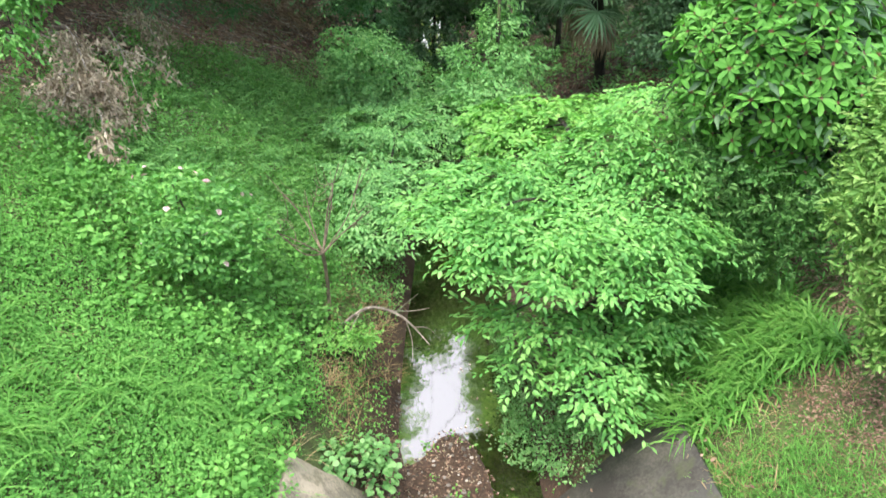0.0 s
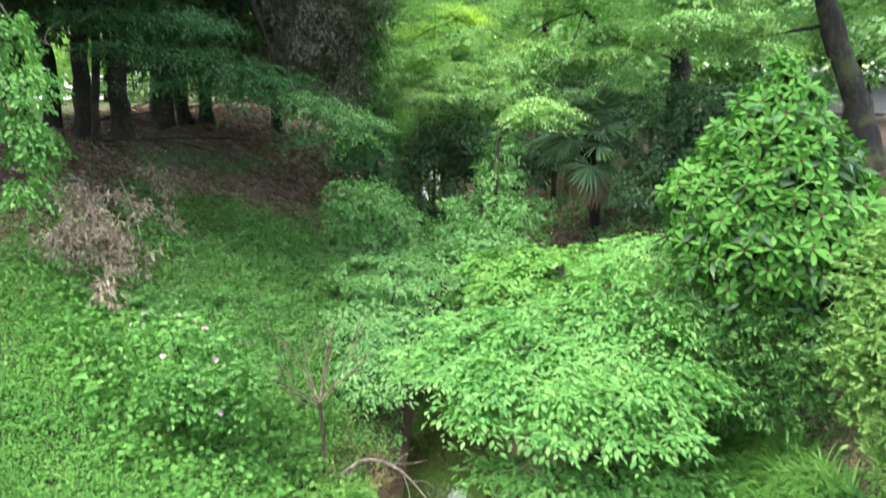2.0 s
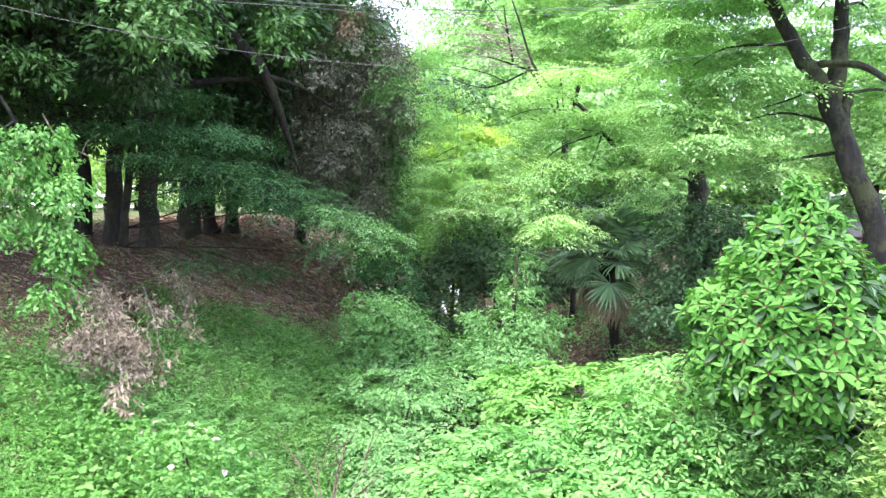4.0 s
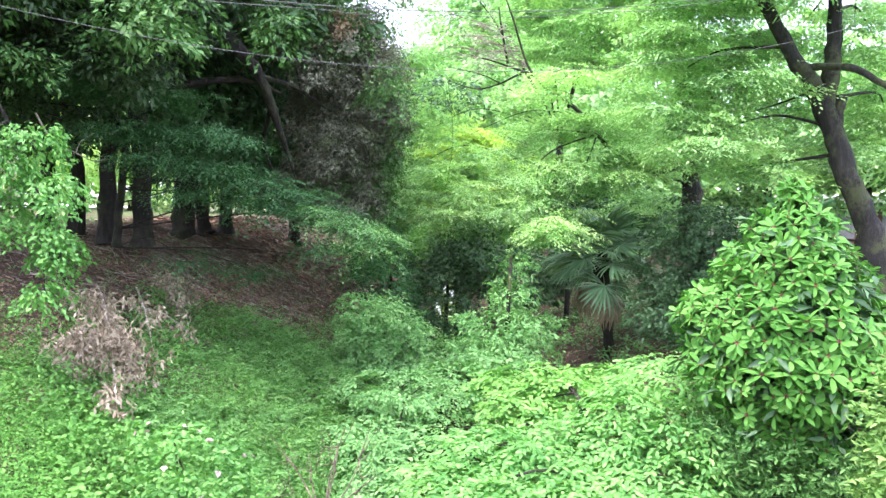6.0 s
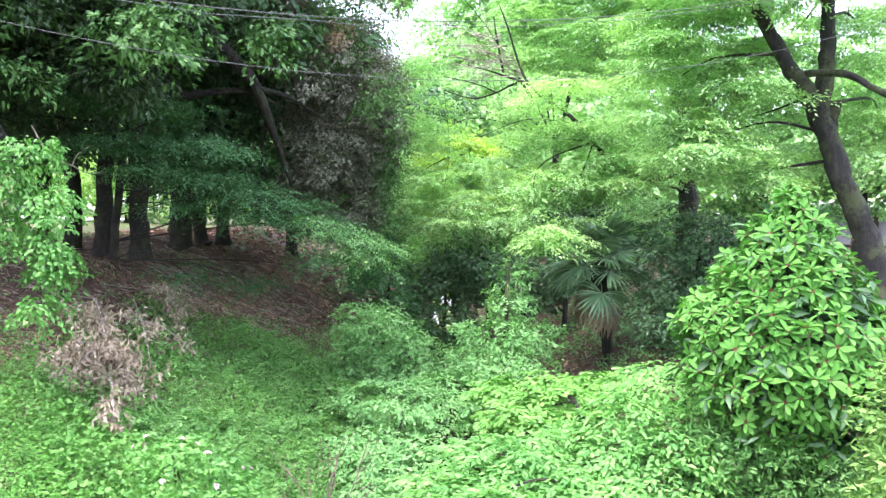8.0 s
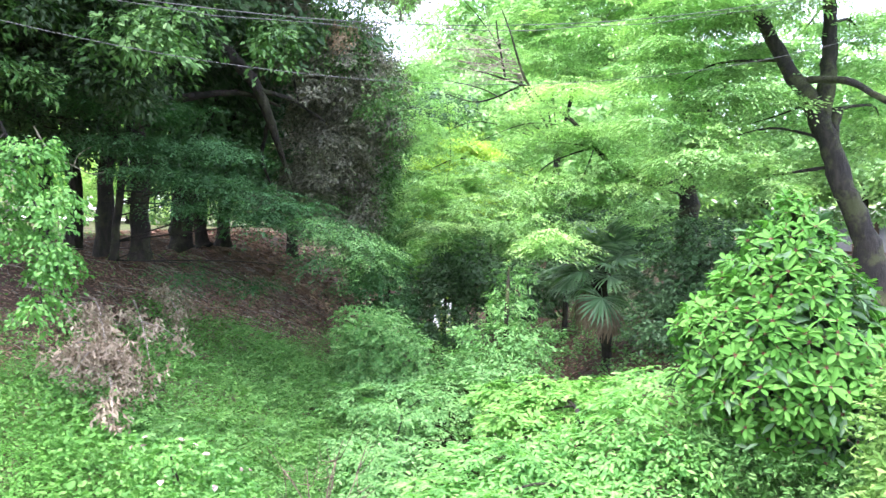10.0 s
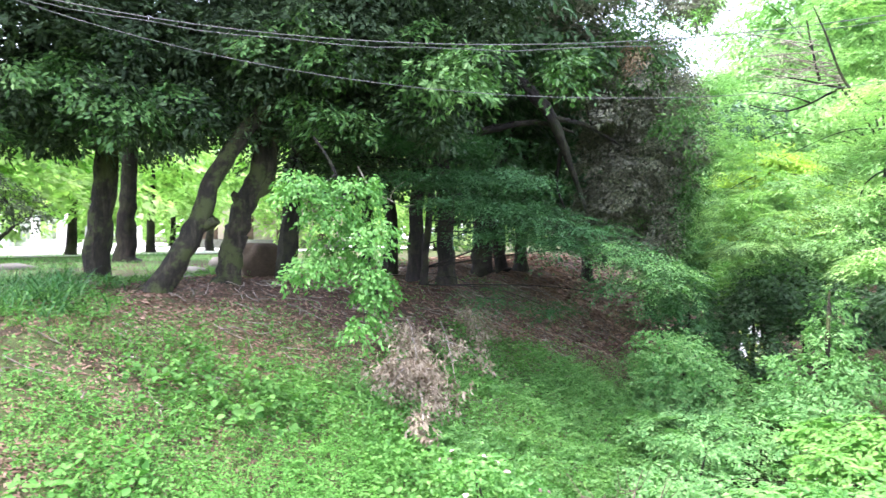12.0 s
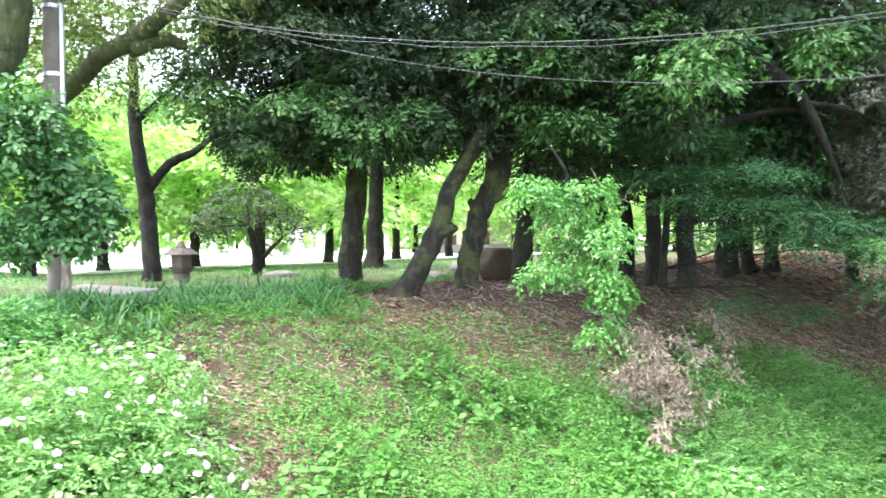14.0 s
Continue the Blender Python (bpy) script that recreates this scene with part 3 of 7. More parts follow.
# ---- land, water and concrete ----
def make_ground():
    xs = np.concatenate([[-700, -300, -150, -90], np.arange(-60, -20, 2.5), np.arange(-20, -9, 0.5), np.arange(-9, -2, 0.16), np.arange(-2, 4, 0.07),
                         np.arange(4, 9, 0.16), np.arange(9, 20, 0.6), np.arange(20, 61, 3), [90, 150, 300, 700]])
    ys = np.concatenate([[-700, -300, -150, -80, -40, -20, -10], np.arange(-6, 1, 0.5), np.arange(1, 14, 0.11), np.arange(14, 30, 0.3), np.arange(30, 61, 1.5), [75, 95, 150, 300, 700]])
    gx, gy = np.meshgrid(xs, ys, indexing="ij")
    v = np.stack([gx, gy, lie(gx, gy)], -1).reshape(-1, 3)
    n, m = len(xs), len(ys)
    i, j = np.meshgrid(np.arange(n - 1), np.arange(m - 1), indexing="ij")
    a = i * m + j
    f = np.stack([a, a + m, a + m + 1, a + 1], -1).reshape(-1, 4)
    tagged(new("ground", raw_mesh("ground", v, f, SOIL, smooth=True)), "brown earth banks with leaf mould and moss along a brook", "ground", kind="structure")


make_ground()

wy = np.linspace(-12, 48, 61)
wv = np.array([(x, y, 0.0) for y in wy for x in (-0.75, 1.45)])
wf = np.array([(2 * i, 2 * i + 1, 2 * i + 3, 2 * i + 2) for i in range(60)])
tagged(new("water", raw_mesh("water", wv, wf, WATER)), "still dark brook water mirroring sky and trees", "water", kind="structure")


def apron(name, low, high, y0, y_low, y_high, label):
    """A sloping concrete apron on the bank; low and high are (x, z) of its edges, with a skewed far end."""
    bm = bmesh.new()
    rows = []
    lx, lz = low
    hx, hz = high
    n = Vector((-(hz - lz), 0, hx - lx)).normalized()
    if n.z < 0:
        n = -n
    us, vs = np.linspace(0, 1, 14), np.linspace(0, 1, 26)
    for u in us:
        row = []
        for s in vs:
            y = y0 + ((y_low + (y_high - y_low) * u) - y0) * s
            hxx = hx + (0.09 if hx > 0 else 0.0) * (1 - s) * u
            p = Vector((lx + (hxx - lx) * u, y, lz + (hz - lz) * u))
            w = 0.014 * noise.noise(p * 2.3) + 0.005 * noise.noise(p * 11)
            edge = 0.02 * noise.noise(Vector((y * 5, u * 9, 1))) if u in (0.0, 1.0) or s == 1.0 else 0
            row.append(bm.verts.new(p + n * w + Vector((edge, edge, 0))))
        rows.append(row)
    for i in range(len(us) - 1):
        for j in range(len(vs) - 1):
            bm.faces.new((rows[i][j], rows[i + 1][j], rows[i + 1][j + 1], rows[i][j + 1]))
    bmesh.ops.recalc_face_normals(bm, faces=bm.faces[:])
    if sum(f.normal.z for f in bm.faces) < 0:
        bmesh.ops.reverse_faces(bm, faces=bm.faces[:])
    bmesh.ops.extrude_face_region(bm, geom=bm.faces[:])
    for v in rows:
        for q in v:
            q.co -= n * 0.14
    bmesh.ops.recalc_face_normals(bm, faces=bm.faces[:])
    for f in bm.faces:
        f.smooth = True
    mesh = bpy.data.meshes.new(name)
    bm.to_mesh(mesh)
    bm.free()
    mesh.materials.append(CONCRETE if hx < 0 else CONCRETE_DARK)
    tagged(new(name, mesh), label, "concrete apron", kind="structure")


apron("apron_left", (-0.22, 0.11), (-1.02, 0.93), -3.0, 5.05, 4.75, "worn pale concrete apron at the foot of the grassy bank")
apron("apron_right", (0.98, 0.1), (2.04, 1.0), -3.0, 5.02, 5.28, "dark stained concrete apron beside the brook")


# ---- trees on the high bank ----
EVER = dict(per_m2=12, spray=0.4, leaves=26, leaf=0.11, flat=0.55, droop=0.5, ratio=0.42)


def unseen_upper_crown(top, blobs):
    """An unseen high crown above a tree's lower boughs, added to block sky light."""
    leaf_part("unseen_upper_crown", *sprays(blobs, per_m2=4, spray=0.7, leaves=18, leaf=0.2, flat=0.5, droop=0.4, ratio=0.45), LEAF_EVERGREEN, top)


OAK_A = [(-9.53, 8.28, 6.73, 1.6, 1.6, 0.8), (-8.51, 9.07, 6.62, 1.3, 1.3, 0.7), (-10.20, 7.70, 7.93, 1.3, 1.4, 1.0), (-9.09, 8.65, 8.01, 2.0, 2.0, 1.1),
    (-8.33, 9.73, 7.80, 1.4, 1.4, 1.0), (-9.37, 8.45, 9.67, 2.6, 2.6, 1.6), (-7.74, 9.95, 9.70, 2.2, 2.4, 1.5), (-10.28, 8.42, 6.36, 0.8, 0.9, 0.4)]
oak = tree("evergreen_oak", "thick upright trunk with a dark glossy evergreen crown", "tree",
     [(-9.77, 9.43, 3.81), (-9.74, 9.49, 4.61), (-9.63, 9.54, 5.70), (-9.31, 9.52, 7.83), (-8.78, 9.17, 10.01)], [0.24, 0.2, 0.19, 0.16, 0.1],
     OAK_A,
     EVER, BARK, LEAF_EVERGREEN, 0.09, split=lambda b: clumps(b, 14, 0.34), pale_blobs=rind(OAK_A, 2, 0.32) + [(-8.10, 8.13, 6.29, 0.7, 0.5, 0.3), (-7.71, 8.72, 6.57, 0.5, 0.4, 0.25), (-8.98, 7.37, 6.64, 0.5, 0.4, 0.25)], pale_mat=LEAF_FRESH_LIT)
unseen_upper_crown(oak, [(-9.6, 9.2, 12.2, 2.8, 2.8, 1.2), (-11.6, 10.5, 11.6, 2.2, 2.2, 1.1)])
OAK_B = [(-7.02, 9.84, 7.34, 1.1, 1.1, 0.7), (-6.09, 9.86, 7.71, 1.2, 1.2, 0.8), (-6.62, 9.93, 9.22, 2.2, 2.2, 1.4), (-7.60, 10.14, 6.45, 0.6, 0.6, 0.4)]
oak = tree("leaning_oak", "evergreen oak with a strongly leaning mossy trunk", "tree",
     [(-8.06, 8.85, 3.76), (-7.71, 9.20, 4.50), (-7.46, 9.49, 5.48), (-7.11, 9.78, 6.23), (-6.83, 10.01, 6.71), (-6.49, 10.18, 7.84)], [0.2, 0.17, 0.14, 0.13, 0.12, 0.07],
     OAK_B,
     EVER, BARK, LEAF_EVERGREEN, 0.07, split=lambda b: clumps(b, 14, 0.34), pale_blobs=rind(OAK_B, 1, 0.3), pale_mat=LEAF_FRESH_LIT, stems=[([(-7.53, 9.34, 4.75), (-7.32, 9.38, 4.83)], [0.1, 0.06])])
unseen_upper_crown(oak, [(-7.2, 10.6, 12.6, 2.6, 2.6, 1.2)])
OAK_C = [(-5.50, 10.53, 7.39, 1.0, 1.0, 0.55), (-4.66, 11.09, 7.61, 1.2, 1.2, 0.7), (-6.22, 10.54, 6.62, 0.8, 0.7, 0.35),
    (-4.94, 10.75, 8.94, 2.4, 2.2, 1.3), (-4.45, 10.76, 6.52, 0.5, 0.5, 0.35)]
oak = tree("curved_oak", "evergreen oak with a curved mossy trunk", "tree",
     [(-7.75, 10.15, 3.77), (-7.69, 10.23, 4.39), (-7.54, 10.34, 5.00), (-7.31, 10.44, 5.79), (-7.20, 10.41, 7.09), (-6.41, 10.57, 8.63)], [0.23, 0.18, 0.19, 0.15, 0.12, 0.08],
     OAK_C,
     EVER, BARK, LEAF_EVERGREEN, 0.06, split=lambda b: clumps(b, 14, 0.34), pale_blobs=rind(OAK_C, 1, 0.3) + [(-4.03, 9.80, 6.88, 0.45, 0.4, 0.25), (-3.72, 9.93, 6.74, 0.45, 0.4, 0.25), (-3.50, 10.01, 7.02, 0.45, 0.4, 0.25), (-5.59, 9.79, 6.29, 0.5, 0.45, 0.2), (-5.41, 9.67, 7.26, 0.4, 0.35, 0.2), (-4.28, 10.18, 7.44, 0.4, 0.35, 0.3), (-2.55, 11.45, 7.14, 0.3, 0.3, 0.3), (-5.93, 9.46, 7.76, 0.35, 0.3, 0.25)], pale_mat=LEAF_FRESH_LIT, stems=[([(-7.54, 10.34, 5.00), (-7.62, 10.14, 5.28)], [0.1, 0.05]), ([(-7.45, 10.38, 5.33), (-7.21, 10.54, 5.51), (-7.02, 10.46, 6.89)], [0.13, 0.11, 0.06])])
unseen_upper_crown(oak, [(-5.2, 11.0, 12.2, 2.4, 2.4, 1.2)])
tree("dark_oak", "evergreen tree with a dark trunk beside the boulder", "tree",
     [(-7.75, 11.87, 3.78), (-7.68, 11.94, 4.87), (-7.52, 12.02, 6.43), (-7.09, 12.06, 8.43)], [0.2, 0.17, 0.15, 0.08],
     [(-7.20, 13.04, 6.39, 1.8, 1.8, 1.0), (-7.63, 12.34, 7.53, 1.6, 1.6, 1.1), (-6.54, 13.66, 7.90, 2.0, 2.0, 1.4)],
     EVER, BARK_DARK, LEAF_EVERGREEN, 0.07)
SHADE = dict(per_m2=3, spray=0.7, leaves=16, leaf=0.24, flat=0.4, droop=0.6, ratio=0.42)
for pts, rad, blobs in (
    ([(-6.75, 15.5, 3.86), (-6.70, 15.5, 5.45), (-6.45, 15.5, 7.17), (-6.0, 15.4, 9.13)], [0.19, 0.17, 0.15, 0.1], [(-6.85, 15.68, 8.29, 2.4, 2.4, 1.5), (-5.55, 15.20, 9.81, 2.4, 2.4, 1.5)]),
    ([(-6.76, 17.74, 3.88), (-6.79, 17.74, 4.89), (-6.63, 17.88, 7.56)], [0.11, 0.09, 0.07], [(-6.33, 18.75, 7.49, 2.2, 2.2, 1.5)]),
    ([(-6.63, 19.91, 3.85), (-6.65, 19.92, 4.90), (-6.02, 19.92, 7.45)], [0.3, 0.26, 0.16], [(-5.41, 20.65, 7.17, 2.4, 2.2, 1.6), (-5.64, 19.61, 9.59, 2.6, 2.6, 2)]),
    ([(-6.70, 21.99, 3.84), (-6.97, 21.92, 4.76), (-7.35, 21.71, 6.52)], [0.2, 0.17, 0.1], [(-7.70, 23.73, 6.16, 2.0, 2.0, 1.0)]),
    ([(-6.48, 23.10, 3.85), (-6.45, 23.11, 5.24), (-6.16, 22.93, 8.11)], [0.2, 0.17, 0.1], [(-4.88, 22.40, 6.38, 2.2, 2.2, 1.6)]),
    ([(-9.1, 17.6, 3.85), (-9.05, 17.65, 5.21), (-9.2, 17.5, 7.52)], [0.2, 0.16, 0.1], [(-9.02, 18.78, 7.20, 2.0, 2.0, 1.2)]),
    # three trees farther back, added to shade the slope and wood floor
    ([(-2.9, 27.0, 1.75), (-2.9, 27.0, 4.6), (-3.2, 26.0, 8.0)], [0.2, 0.16, 0.1], [(-3.6, 22.0, 7.6, 2.0, 2.0, 0.8), (-2.9, 25.0, 7.2, 2.0, 2.0, 1.2)]),
    ([(-5.4, 28.4, 3.1), (-5.4, 28.4, 5.0), (-5.1, 28.2, 8.0)], [0.22, 0.18, 0.1], [(-4.2, 27.5, 6.0, 2.2, 2.0, 1.6), (-7.2, 29.0, 6.6, 2.4, 2.2, 1.4)]),
    ([(-9.4, 30.5, 3.85), (-9.4, 30.5, 5.0), (-9.2, 30.3, 8.0)], [0.22, 0.18, 0.1], [(-9.6, 30.5, 7.0, 2.4, 2.2, 1.4)]),
    ([(-7.50, 15.80, 3.86), (-7.53, 15.79, 5.14), (-7.71, 15.50, 7.15)], [0.18, 0.15, 0.1], [(-8.54, 15.72, 6.61, 1.6, 1.6, 1.0)]),
):
    # high leaf masses added over each tree to keep sky light off the wood
    (tx, ty, _), roof = pts[-1], []
    for k in range(4):
        a = 1.57 * k + tx
        roof.append((tx + 1.9 * math.cos(a), ty + 0.8 + 1.9 * math.sin(a), 8.6 + 0.5 * (k % 2), 2.1, 2.1, 0.7))
    blobs = list(blobs) + roof
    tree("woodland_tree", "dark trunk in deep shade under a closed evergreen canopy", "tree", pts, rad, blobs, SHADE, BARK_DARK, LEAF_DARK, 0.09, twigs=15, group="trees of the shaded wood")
CURTAIN = [(-2.33, 17.04, 7.82, 1.4, 1.4, 1.5), (-2.61, 17.50, 6.50, 1.1, 1.2, 1.3), (-1.95, 17.79, 6.9, 0.85, 1.2, 1.25), (-2.42, 18.33, 5.13, 1.0, 1.2, 1.0),
    (-3.39, 16.63, 8.42, 1.2, 1.2, 0.8), (-2.92, 16.52, 9.59, 2.2, 2.2, 1.5), (-3.79, 19.12, 5.25, 1.0, 1.0, 0.9), (-2.75, 19.41, 4.70, 0.8, 1.0, 0.8), (-1.45, 18.72, 7.50, 0.6, 1.0, 1.3), (-2.54, 18.43, 5.02, 0.60, 0.60, 0.48), (-1.95, 18.50, 5.32, 0.60, 0.60, 0.48), (-1.79, 18.51, 4.64, 0.45, 0.45, 0.36), (-1.69, 18.52, 5.87, 0.60, 0.60, 0.48)]
curtain = tree("curtain_tree", "large dark evergreen whose brownish foliage hangs over the brook", "tree",
     [(-6.05, 15.6, 3.86), (-6.05, 15.5, 5.00), (-5.95, 14.95, 6.60), (-5.39, 14.53, 7.53), (-4.86, 14.51, 8.27), (-4.5, 14.6, 9.3)], [0.2, 0.17, 0.17, 0.17, 0.16, 0.1],
     CURTAIN,
     # green sprays on the top and right edge paint the crown's lit side
     dict(per_m2=13, spray=0.42, leaves=34, leaf=0.085, flat=0.4, droop=0.6, ratio=0.42, inner=0.4), BARK_DARK, LEAF_CURTAIN, 0.1, split=lambda b: clumps(b, 22, 0.27), pale_blobs=rind(CURTAIN[:1] + CURTAIN[5:6] + CURTAIN[8:], 4, 0.2) + [(-3.46, 15.21, 8.04, 0.35, 0.35, 0.35), (-3.74, 15.15, 8.32, 0.30, 0.30, 0.30), (-1.97, 15.47, 9.03, 0.40, 0.40, 0.40), (-2.41, 15.41, 8.70, 0.30, 0.30, 0.30), (-1.12, 15.56, 7.21, 0.25, 0.25, 0.25), (-0.95, 15.57, 6.64, 0.22, 0.22, 0.22), (-1.39, 17.89, 7.63, 0.4, 0.5, 0.9), (-1.24, 18.38, 6.25, 0.35, 0.5, 0.8), (-3.37, 15.40, 8.34, 0.7, 0.6, 0.4), (-2.75, 15.78, 8.12, 0.4, 0.4, 0.5), (-2.10, 16.11, 7.99, 0.4, 0.4, 0.4), (-1.68, 16.42, 8.67, 0.6, 0.6, 0.6), (-1.48, 18.54, 5.04, 0.3, 0.5, 0.5)], pale_mat=LEAF_FRESH_LIT,
     stems=[([(-4.86, 14.51, 8.27), (-4.39, 14.55, 7.92), (-3.61, 14.97, 7.02), (-3.24, 15.46, 5.91), (-3.04, 15.91, 5.14)], [0.16, 0.15, 0.11, 0.06, 0.012]), ([(-5.85, 14.7, 6.85), (-4.98, 14.57, 7.35), (-4.66, 14.57, 7.67)], [0.1, 0.08, 0.06]),
            ([(-6.04, 14.81, 6.60), (-5.06, 14.86, 6.78), (-4.03, 15.07, 6.96), (-3.2, 15.3, 6.75)], [0.1, 0.08, 0.06, 0.02]), ([(-3.42, 15.22, 6.46), (-3.69, 15.9, 5.78), (-3.54, 16.4, 5.1)], [0.05, 0.03, 0.01]), ([(-3.61, 14.97, 7.02), (-3.0, 15.4, 6.9), (-2.37, 16.2, 6.54)], [0.07, 0.04, 0.012])])
tagged(leaf_part("withered_spray", *sprays([(-1.99, 15.66, 8.23, 0.22, 0.22, 0.3), (-2.13, 15.70, 8.41, 0.14, 0.14, 0.18)], per_m2=22, spray=0.3, leaves=26, leaf=0.07, droop=0.8, ratio=0.4), LEAF_RUST, curtain, "withered orange-brown spray"), "withered orange-brown spray", kind="stuff")
LAYER = dict(per_m2=15, spray=0.55, leaves=60, leaf=0.05, flat=0.93, droop=0.3, ratio=0.5, inner=0.1, pinnate=True, scatter=0.2)
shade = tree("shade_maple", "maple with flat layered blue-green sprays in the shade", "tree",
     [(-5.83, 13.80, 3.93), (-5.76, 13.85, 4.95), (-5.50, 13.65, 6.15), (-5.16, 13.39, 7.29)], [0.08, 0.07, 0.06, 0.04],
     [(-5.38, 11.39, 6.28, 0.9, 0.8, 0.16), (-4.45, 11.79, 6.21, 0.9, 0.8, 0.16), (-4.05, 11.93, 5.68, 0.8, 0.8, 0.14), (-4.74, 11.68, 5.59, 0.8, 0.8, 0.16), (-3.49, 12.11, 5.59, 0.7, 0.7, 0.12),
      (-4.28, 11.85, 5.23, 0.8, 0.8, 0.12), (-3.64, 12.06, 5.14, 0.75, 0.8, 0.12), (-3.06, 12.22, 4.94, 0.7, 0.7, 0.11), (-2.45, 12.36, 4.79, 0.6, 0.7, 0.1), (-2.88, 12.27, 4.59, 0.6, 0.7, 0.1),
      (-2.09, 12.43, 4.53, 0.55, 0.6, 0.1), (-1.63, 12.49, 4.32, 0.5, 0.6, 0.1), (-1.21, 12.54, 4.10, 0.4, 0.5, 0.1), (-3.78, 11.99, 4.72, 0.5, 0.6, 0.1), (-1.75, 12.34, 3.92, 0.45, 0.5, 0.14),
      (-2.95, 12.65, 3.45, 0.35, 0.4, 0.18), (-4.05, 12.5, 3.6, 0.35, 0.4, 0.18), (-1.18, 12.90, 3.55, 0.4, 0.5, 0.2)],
     LAYER, BARK_DARK, LEAF_SHADE_MAPLE, 0.016, twigs=60, pale_mat=LEAF_SHRUB,
     # paler tip sprays: the light outside the wood, painted by leaf colour
     pale_blobs=[(-1.91, 12.05, 4.50, 0.38, 0.38, 0.07), (-1.51, 12.11, 4.37, 0.40, 0.40, 0.07), (-1.15, 12.15, 4.25, 0.38, 0.38, 0.07), (-0.79, 12.17, 4.12, 0.30, 0.30, 0.07), (-1.23, 12.14, 3.98, 0.34, 0.34, 0.07), (-0.92, 12.17, 3.86, 0.28, 0.28, 0.07), (-1.59, 12.10, 4.08, 0.30, 0.30, 0.07)])
tube_part("dead_twig", [(-5.59, 10.56, 5.70), (-5.41, 10.69, 5.33), (-5.16, 10.82, 5.19), (-4.96, 10.91, 5.09), (-4.80, 10.99, 5.13)], [0.014, 0.012, 0.01, 0.007, 0.003], TWIG_GREY, shade, "pale leafless twig", sides=5)
tube_part("dead_twig", [(-5.16, 10.82, 5.19), (-5.09, 10.84, 5.36), (-4.93, 10.91, 5.49)], [0.008, 0.006, 0.003], TWIG_GREY, shade, "pale leafless twig", sides=5)
tree("drooping_branch_tree", "young tree whose pale green branches hang before the wood", "tree",
     [(-5.90, 12.18, 3.27), (-4.59, 9.09, 4.04), (-4.67, 8.73, 4.78), (-4.80, 8.39, 5.48), (-4.98, 8.23, 5.84)], [0.03, 0.028, 0.025, 0.02, 0.012],
     [(-4.74, 7.63, 5.17, 0.34, 0.3, 0.2), (-4.26, 8.02, 5.16, 0.3, 0.3, 0.2), (-4.47, 7.81, 4.83, 0.32, 0.3, 0.18), (-4.04, 7.93, 4.62, 0.36, 0.3, 0.2), (-4.43, 7.72, 4.44, 0.25, 0.25, 0.16), (-4.60, 7.61, 4.24, 0.26, 0.25, 0.12), (-4.09, 7.89, 4.17, 0.34, 0.3, 0.16), (-4.03, 7.91, 3.95, 0.2, 0.2, 0.12), (-3.96, 7.68, 3.59, 0.24, 0.24, 0.13)],
     dict(per_m2=40, spray=0.22, leaves=26, leaf=0.057, flat=0.5, droop=0.8, ratio=0.5), BARK_DARK, LEAF_BRIGHT, 0.014, twigs=30, fine=True)

# ---- maples over the far side ----
MAPLE = dict(per_m2=10, spray=0.52, leaves=48, leaf=0.075, flat=0.97, droop=0.28, ratio=0.42, inner=0.15, pinnate=True, scatter=0.13)
tree("maple", "large maple with a dark trunk and pale layered foliage", "tree",
     [(6.57, 11.19, 3.81), (6.35, 11.34, 4.63), (6.04, 11.48, 5.38), (5.72, 11.55, 6.31), (5.16, 11.46, 7.03), (4.54, 11.29, 7.87), (3.96, 11.00, 8.72)], [0.27, 0.175, 0.165, 0.16, 0.11, 0.085, 0.05],
     [(6.77, 12.75, 5.94, 1.2, 1.2, 0.3), (4.96, 12.32, 6.38, 1.3, 1.2, 0.3), (4.03, 11.65, 5.91, 1.3, 1.2, 0.28), (6.12, 13.24, 8.08, 1.8, 1.5, 0.4), (7.17, 12.82, 7.65, 1.6, 1.6, 0.4),
      (3.72, 12.23, 6.94, 1.6, 1.6, 0.35), (4.82, 12.04, 5.45, 0.8, 0.8, 0.2), (7.38, 12.90, 6.64, 1.2, 1.2, 0.3), (4.02, 11.93, 7.85, 2.0, 2.0, 0.5), (4.95, 11.25, 8.84, 2.6, 2.6, 0.9)],
     MAPLE, BARK_MAPLE, LEAF_MAPLE, 0.03, split=lambda b: tiers(b, 6, 0.4, 0.04), lit=4, pale_mat=LEAF_MAPLE_LIT,
     stems=[([(5.72, 11.55, 6.31), (5.81, 11.57, 7.16), (5.80, 11.59, 8.00), (5.68, 11.55, 8.98)], [0.15, 0.12, 0.1, 0.06]), ([(5.37, 11.51, 6.88), (5.77, 10.98, 6.80), (6.03, 10.45, 6.45), (6.36, 10.06, 6.14)], [0.06, 0.052, 0.045, 0.035]),
            ([(6.10, 11.47, 5.13), (5.94, 11.60, 5.90), (5.99, 11.61, 6.50)], [0.12, 0.1, 0.08])], group="maples over the brook")
